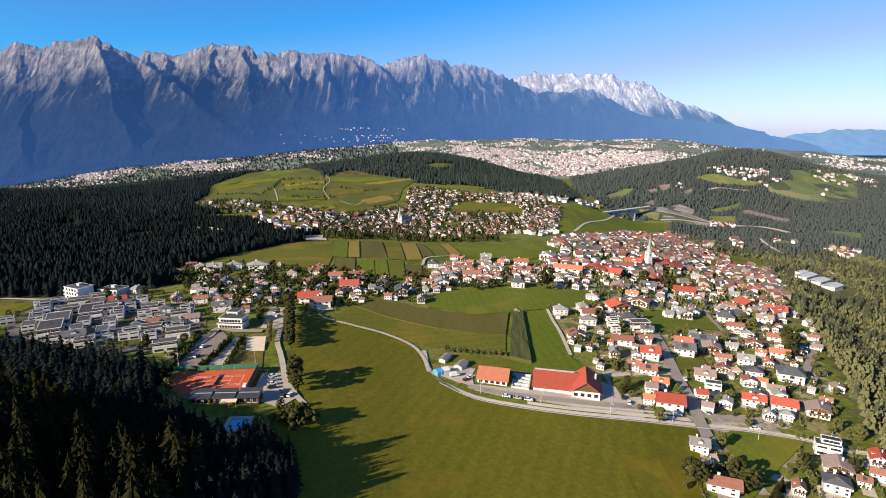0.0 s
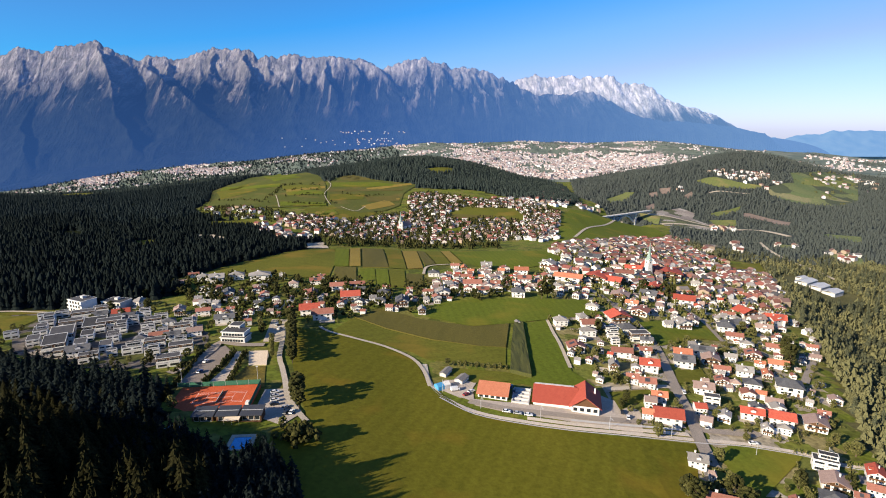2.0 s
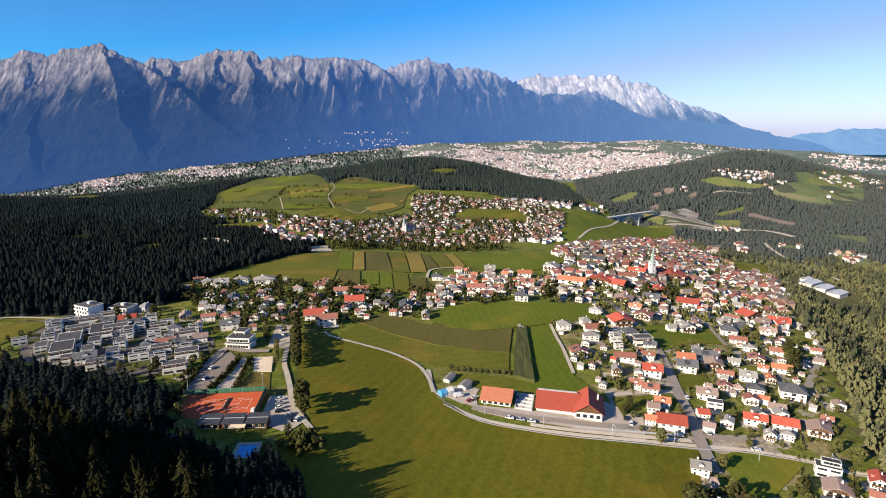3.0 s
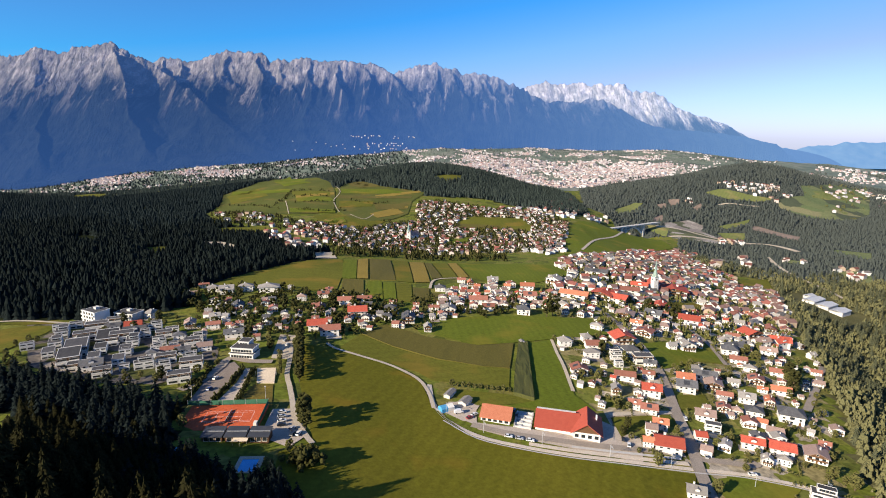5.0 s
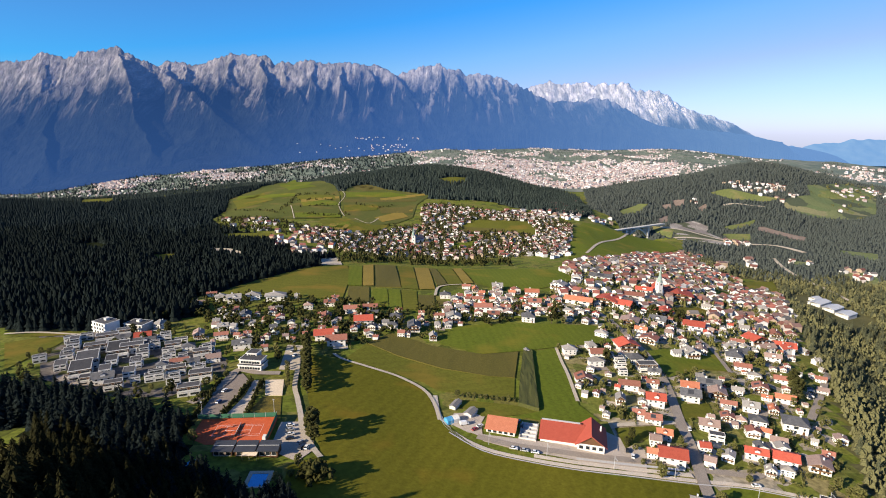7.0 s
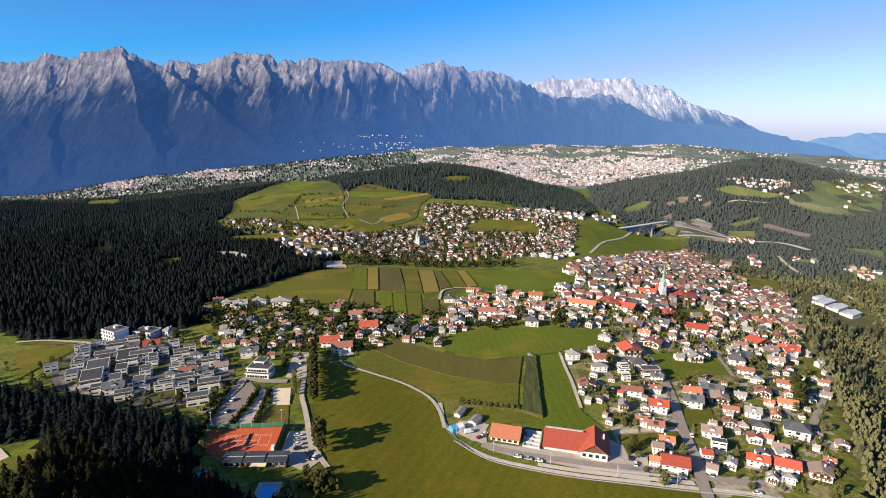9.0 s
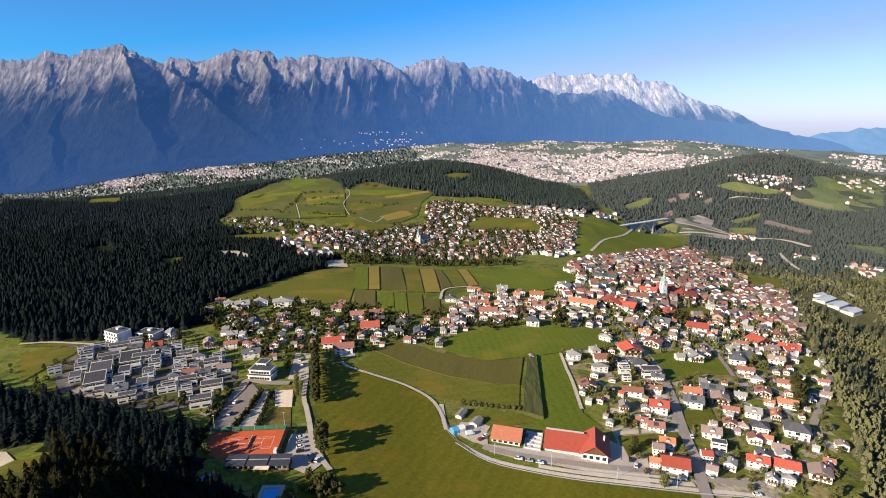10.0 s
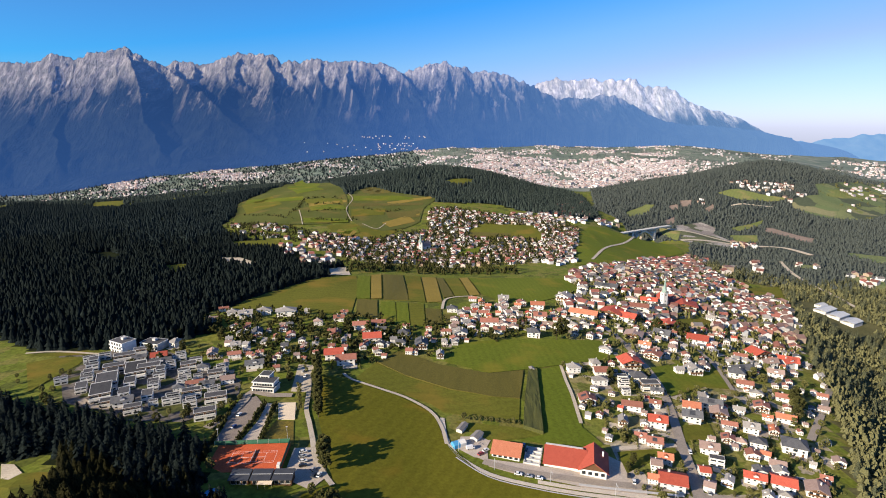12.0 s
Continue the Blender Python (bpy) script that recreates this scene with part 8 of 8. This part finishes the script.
# hedges and paving round the nearer houses
hx, hy = [], []
rnd = random.Random(77)
for name in ("station", "street", "slope", "east", "estate_upper", "row", "row_end", "corner"):
    for x, y, turn, wide, deep, key in HOUSES[name]:
        if y > 480:
            continue
        c, s = math.cos(radians(turn % 90 - (90 if turn % 90 > 45 else 0))), math.sin(radians(turn % 90 - (90 if turn % 90 > 45 else 0)))
        a, b = wide * 0.5 + rnd.uniform(2.5, 5), deep * 0.5 + rnd.uniform(3, 6)
        for side in rnd.sample(("front", "left", "right", "back"), 2):
            n = int(a * 2 if side in ("front", "back") else b * 2)
            for k in range(n):
                f = -1 + 2 * k / n
                u, v = {"front": (f * a, -b), "back": (f * a, b), "left": (-a, f * b), "right": (a, f * b)}[side]
                hx.append(x + u * c - v * s)
                hy.append(y + u * s + v * c)
        u0 = rnd.choice((-1, 1)) * (wide * 0.25)
        corners = [(u0 - wide * 0.45, -b + 0.8), (u0 + wide * 0.45, -b + 0.8), (u0 + wide * 0.45, 0), (u0 - wide * 0.45, 0)]
        if rnd.random() < 0.7:
            draped("paving", [(x + u * c - v * s, y + u * s + v * c) for u, v in corners], rnd.choice((M_TAR, M_GRAVEL, M_GRAVEL)), 0.22, 12, "paved forecourt in front of a house", "paving")
hx, hy = np.array(hx), np.array(hy)
ok = free_of(hx, hy, -1.5)
thicket("garden_hedges", hx[ok], hy[ok], np.random.RandomState(78), 1.9, "clipped and loose garden hedges", 4)

SECOND = [(-268, 1028), (-196, 996), (-129, 1056), (-78, 1125), (-85, 1337), (-22, 1362), (207, 1280), (261, 1215), (205, 985), (150, 890), (-4, 845), (-93, 830), (-181, 830), (-253, 896)]
# the floor under the woods is dark, their deep shade put into its colour
centres = np.zeros(len(land.data.polygons) * 3)
land.data.polygons.foreach_get("center", centres)
cx, cy = centres[0::3], centres[1::3]
slots = np.zeros(len(land.data.polygons), int)
land.data.polygons.foreach_get("material_index", slots)
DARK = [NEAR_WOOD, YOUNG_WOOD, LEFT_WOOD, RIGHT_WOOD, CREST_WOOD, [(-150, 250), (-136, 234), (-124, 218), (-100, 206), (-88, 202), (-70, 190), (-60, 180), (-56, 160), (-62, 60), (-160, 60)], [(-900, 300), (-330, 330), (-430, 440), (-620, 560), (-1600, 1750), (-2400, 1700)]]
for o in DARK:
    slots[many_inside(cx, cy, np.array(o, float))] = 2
for o in (VILLAGE, SECOND):
    slots[many_inside(cx, cy, np.array(o, float))] = 5
slots[many_inside(cx, cy, np.array(RIGHT_WOOD, float))] = 4
slots[many_inside(cx, cy, np.array(RIGHT_BANK, float))] = 3
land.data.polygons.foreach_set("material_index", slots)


# ---- far settlements ----
def settlement(name, x, y, z, rs, size, label, wall, roof, flat=0.15):
    """Small gabled blocks, each with walls and a roof of its own colour."""
    vw, fw, vr, fr, nw, nr = [], [], [], [], 0, 0
    for k in range(len(x)):
        w, d, e = size * rs.uniform(0.75, 1.3), size * rs.uniform(0.7, 1.1), size * rs.uniform(0.48, 0.68)
        a = rs.normal() * 0.35 + (1.57 if rs.uniform() < 0.5 else 0)
        ca, sa = math.cos(a), math.sin(a)
        g = e * (0.4 if rs.uniform() > flat else 0.03)
        body = [(-w / 2, -d / 2, -size * 0.5), (w / 2, -d / 2, -size * 0.5), (w / 2, d / 2, -size * 0.5), (-w / 2, d / 2, -size * 0.5), (-w / 2, -d / 2, e), (w / 2, -d / 2, e), (w / 2, d / 2, e), (-w / 2, d / 2, e), (0, -d / 2, e + g), (0, d / 2, e + g)]
        o = 0.04 * size
        top = [(-w / 2 - o, -d / 2 - o, e), (0, -d / 2 - o, e + g + 0.3), (0, d / 2 + o, e + g + 0.3), (-w / 2 - o, d / 2 + o, e), (w / 2 + o, -d / 2 - o, e), (w / 2 + o, d / 2 + o, e)]
        for pts, vs in ((body, vw), (top, vr)):
            p = np.array(pts)
            vs.append(np.stack([x[k] + p[:, 0] * ca - p[:, 1] * sa, y[k] + p[:, 0] * sa + p[:, 1] * ca, z[k] + p[:, 2]], 1))
        fw += [tuple(np.array(f) + nw) for f in ((0, 1, 5, 8, 4), (1, 2, 6, 5), (2, 3, 7, 9, 6), (3, 0, 4, 7))]
        fr += [tuple(np.array(f) + nr) for f in ((0, 1, 2, 3), (1, 4, 5, 2))]
        nw, nr = nw + 10, nr + 6
    h = thing(name, label, "settlement", kind="stuff")
    mesh_object("walls", np.concatenate(vw), fw, wall, h)
    mesh_object("roofs", np.concatenate(vr), fr, roof, h)


def settle(name, outline, spacing, seed, size, label, gap=3.0, share=1.0, wall=None, roof=None):
    x, y, rs = scatter(outline, spacing, seed, gap, roads=size < 12, loose=0.3)
    keep = rs.uniform(size=len(x)) < share
    settlement(name, x[keep], y[keep], ground(x[keep], y[keep]), rs, size, label, wall or M_TOWN_WALL, roof or M_TOWN_ROOF)
    return x[keep], y[keep]


HOUSE_LABEL = "houses with white walls and red or grey roofs"
settle("second_village", SECOND, 15.5, 42, 8.5, "second village of " + HOUSE_LABEL, 3, 0.8)
settle("hamlet", [(-499, 1118), (-381, 1106), (-260, 1000), (-259, 920), (-329, 950), (-433, 985)], 19, 43, 9, "hamlet of " + HOUSE_LABEL, 3, 0.42)
x, y, rs = strewn([(-510, 1125), (-381, 1106), (-260, 1000), (-259, 920), (-329, 950), (-440, 985)], 330, 45)
thicket("hamlet_trees", x, y, rs, 8, "dark trees between the houses of the hamlet", 6, M_LEAF_DARK)
settle("hamlet", [(-329, 931), (-262, 1020), (-185, 768), (-225, 744), (-305, 864)], 16, 92, 8.5, "edge of the second village among trees, " + HOUSE_LABEL, 3, 0.7)
x, y, rs = scatter(SECOND, 8.2, 44, -0.6)
thicket("second_village_trees", x, y, rs, 8, "trees between the far houses", 5, M_LEAF_DARK)
settlement("village_houses", REST[0], REST[1], ground(*REST), np.random.RandomState(40), 9.5, "closely set village " + HOUSE_LABEL, M_TOWN_WALL, M_TOWN_ROOF)


def quarters(x, y, seed, size=120.0):
    """Built-up share of far towns: blocks of houses with green gaps between them."""
    return 0.5 + 0.5 * wave(x, y, size, seed) + 0.35 * wave(x, y, size * 0.37, seed + 3)


fx, fy, rs = scatter([(-60, 2350), (400, 2250), (900, 2450), (1250, 2700), (1700, 3100), (2300, 3900), (300, 3800), (-330, 3480), (-180, 2900)], 12.5, 45, 0, False, 0.42)
depth = (foot_at(fx / fy) - fy) / 1000           # 0 at the mountain foot
dense = quarters(fx, fy, 4) * 0.75 + 0.35
bear = fx / fy
core = np.clip((3330 - 200 * bear - fy) / 120, 0, 1) * np.clip((bear + 0.01) / 0.05, 0, 1)
edge = np.clip(quarters(fx, fy, 7, 60) * 1.5 - 0.75, 0, 0.8)
share = np.where(depth < 0.0, 0.0, core * np.clip(dense + 0.1, 0, 1) + (1 - core) * edge)
share = np.where(bear > 0.40, share * 0.25, share)
city = rs.uniform(size=len(fx)) < np.clip(share, 0.0, 0.9)
rows = wave(fx, fy, 70, 21) > 0.25
blocks = city & (core > 0.5) & (rs.uniform(size=len(fx)) < np.clip(bear * 0.2, 0.01, 0.05))
settlement("city", fx[blocks], fy[blocks], ground(fx[blocks], fy[blocks]), rs, 18, "long white blocks and halls of the city", M_CITY_BLOCK, M_CITY_BLOCK, 0.95)
parks = (wave(fx, fy, 34, 15) > 0.45) | (np.abs(wave(fx, fy, 95, 18)) < 0.07)       # parks, railway and wide streets
city &= ~blocks & ~(parks & (rs.uniform(size=len(fx)) < 0.8))
for words, pick, size in (("large pale city in the valley", city & rows, 10.5), ("closely set quarters of the pale city", city & ~rows, 8.5)):
    settlement("city", fx[pick], fy[pick], ground(fx[pick], fy[pick]), rs, size, words, M_CITY_WALL, M_CITY_ROOF, 0.45)
green = ~city & (depth > 0) & (rs.uniform(size=len(fx)) < 0.4)
thicket("city_trees", fx[green], fy[green], rs, 8, "trees between the blocks of the city", 3, M_MIXED)
fx, fy, rs = scatter([(-2700, 2520), (-1650, 2420), (-1250, 2330), (-700, 2250), (-60, 2350), (-180, 2900), (-330, 3480), (-700, 3300), (-1400, 3150), (-2100, 3000), (-2700, 2900)], 14, 46, 0, False, 0.5)
depth = (foot_at(fx / fy) - fy) / 1000
share = np.where(depth < 0.0, 0.0, np.clip(quarters(fx, fy, 9, 90) * 1.5 - 0.65, 0, 0.85) * np.exp(-np.clip(depth - 0.3, 0, 9) / 0.2)) * np.clip((fx + 2250) / 300, 0.05, 1) * np.clip(1 - (fx / fy + 0.38) / 0.1, 0.3, 1)
keep = rs.uniform(size=len(fx)) < np.clip(share, 0.015, 0.85)
settlement("valley_town", fx[keep], fy[keep], ground(fx[keep], fy[keep]), rs, 9.5, "town of pale houses at the mountain foot", M_CITY_WALL, M_CITY_ROOF, 0.3)
green = ~keep & (depth > -0.05) & (rs.uniform(size=len(fx)) < 0.55)
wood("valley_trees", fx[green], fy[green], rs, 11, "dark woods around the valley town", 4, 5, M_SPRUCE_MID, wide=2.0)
settle("hill_village", [(880, 1880), (944, 1905), (1129, 1920), (1128, 1846), (1205, 1809), (1147, 1750), (1045, 1762), (998, 1800)], 21, 47, 11, "hill village of pale houses", 0, 0.75)
settle("hill_village", [(1430, 1850), (1700, 2250), (1850, 2380), (1600, 2000)], 30, 48, 11, "scattered pale houses on a hill", 0, 0.6)
rs = np.random.RandomState(50)
spots = []
for k in range(1500):                              # terraces and lanes of houses low on the slope
    b, yy = rs.uniform(-0.30, 0.10), rs.uniform(3050, 3900)
    px, py, pz = on_range(b, yy)
    if pz < G(px, py) + 1:
        continue
    up = (pz - 128) / py
    terrace = abs(up + 0.003) < 0.0025 and -0.19 < b < -0.07
    lower = -0.030 < up < -0.012 and rs.uniform() < (0.5 if -0.16 < b < -0.08 else 0.10)
    if terrace or lower:
        spots.append((px, py, pz))
spots = np.array(spots)
settlement("mountain_village", spots[:, 0], spots[:, 1], spots[:, 2], rs, 6.5, "pale houses on the lower mountain slope", M_CITY_WALL, M_CITY_ROOF)
def hamlet(outline, spacing, seed, size, share, label):
    """Houses spread over a clearing."""
    rs = np.random.RandomState(seed)
    o = np.array(outline, float)
    hx, hy = rs.uniform(o[:, 0].min(), o[:, 0].max(), 4000), rs.uniform(o[:, 1].min(), o[:, 1].max(), 4000)
    spots = []
    for px, py in zip(hx, hy):
        if many_inside(np.array([px]), np.array([py]), o)[0] and all((px - a) ** 2 + (py - b) ** 2 > spacing ** 2 for a, b in spots):
            spots.append((px, py))
    spots = np.array(spots)[: max(1, int(len(spots) * share))]
    settlement("valley_hamlet", spots[:, 0], spots[:, 1], ground(spots[:, 0], spots[:, 1]), rs, size, label, M_TOWN_WALL, M_TOWN_ROOF, 0.3)


hamlet([(120, 1331), (348, 1491), (295, 1285), (109, 1213)], 15, 81, 10, 0.8, "houses along the far edge of the second village")
hamlet([(204, 1150), (245, 1154), (190, 900), (159, 862), (134, 879), (163, 1035)], 13, 82, 9, 0.85, "close houses at the end of the second village")
hamlet([(268, 907), (367, 1037), (492, 1169), (528, 1166), (508, 1107), (397, 977)], 15, 83, 11, 0.8, "pale houses above the ravine")
hamlet([(337, 1408), (415, 1462), (418, 1433), (335, 1312)], 15, 84, 10, 0.7, "pale houses beside the motorway")
hamlet([(675, 1360), (751, 1371), (730, 1318), (653, 1313)], 17, 85, 11, 0.8, "long pale sheds beside the motorway")
hamlet([(521, 1074), (554, 1089), (518, 1016), (485, 997)], 22, 86, 15, 0.7, "white buildings in a clearing of the bank")
hamlet([(628, 1164), (651, 1162), (585, 1044), (572, 1053)], 20, 87, 14, 0.6, "grey works buildings in the valley")
hamlet([(713, 1152), (734, 1111), (717, 1086), (687, 1109)], 16, 88, 9, 0.6, "a few white houses in the valley wood")
hamlet([(745, 1035), (773, 1030), (767, 971), (737, 930), (711, 935), (719, 994)], 17, 89, 11, 0.8, "pale works and halls in the valley")
settle("valley_hamlet", [(258, 1590), (385, 1750), (340, 1540), (250, 1420)], 19, 49, 10, "hamlet of pale houses below the wooded crest", 0, 0.6)
settle("valley_hamlet", [(690, 1750), (710, 1720), (775, 1715), (775, 1748)], 17, 52, 9, "pale houses in a clearing of the valley side", 0, 0.55)
fx, fy, rs = scatter([(1750, 2750), (2700, 2650), (4300, 3400), (4300, 4250), (2700, 4100)], 30, 53, 0, False, 0.6)
pick = quarters(fx, fy, 13, 170)
woody = pick > 0.62
thicket("valley_copses", fx[woody], fy[woody], rs, 16, "copses on the far valley floor", 4, M_MIXED)
built = (pick < 0.42) & (rs.uniform(size=len(fx)) < 0.5)
settlement("far_village", fx[built], fy[built], ground(fx[built], fy[built]), rs, 12, "far pale villages on the valley floor", M_CITY_WALL, M_CITY_ROOF)
FARM_HILL = [o for n, k, o in FIELDS if k == "FARM"][0]
fx, fy = np.random.RandomState(60).uniform(1200, 2400, 900), np.random.RandomState(61).uniform(1500, 2900, 900)
on_farm = many_inside(fx, fy, np.array(FARM_HILL, float))
fx, fy, rs = fx[on_farm], fy[on_farm], np.random.RandomState(62)
third = len(fx) // 3
settlement("hill_farms", fx[:third], fy[:third], ground(fx[:third], fy[:third]), rs, 11, "scattered farmhouses among hill fields", M_CITY_WALL, M_CITY_ROOF)
thicket("hill_trees", fx[third:], fy[third:], rs, 11, "single trees among hill fields", 5)
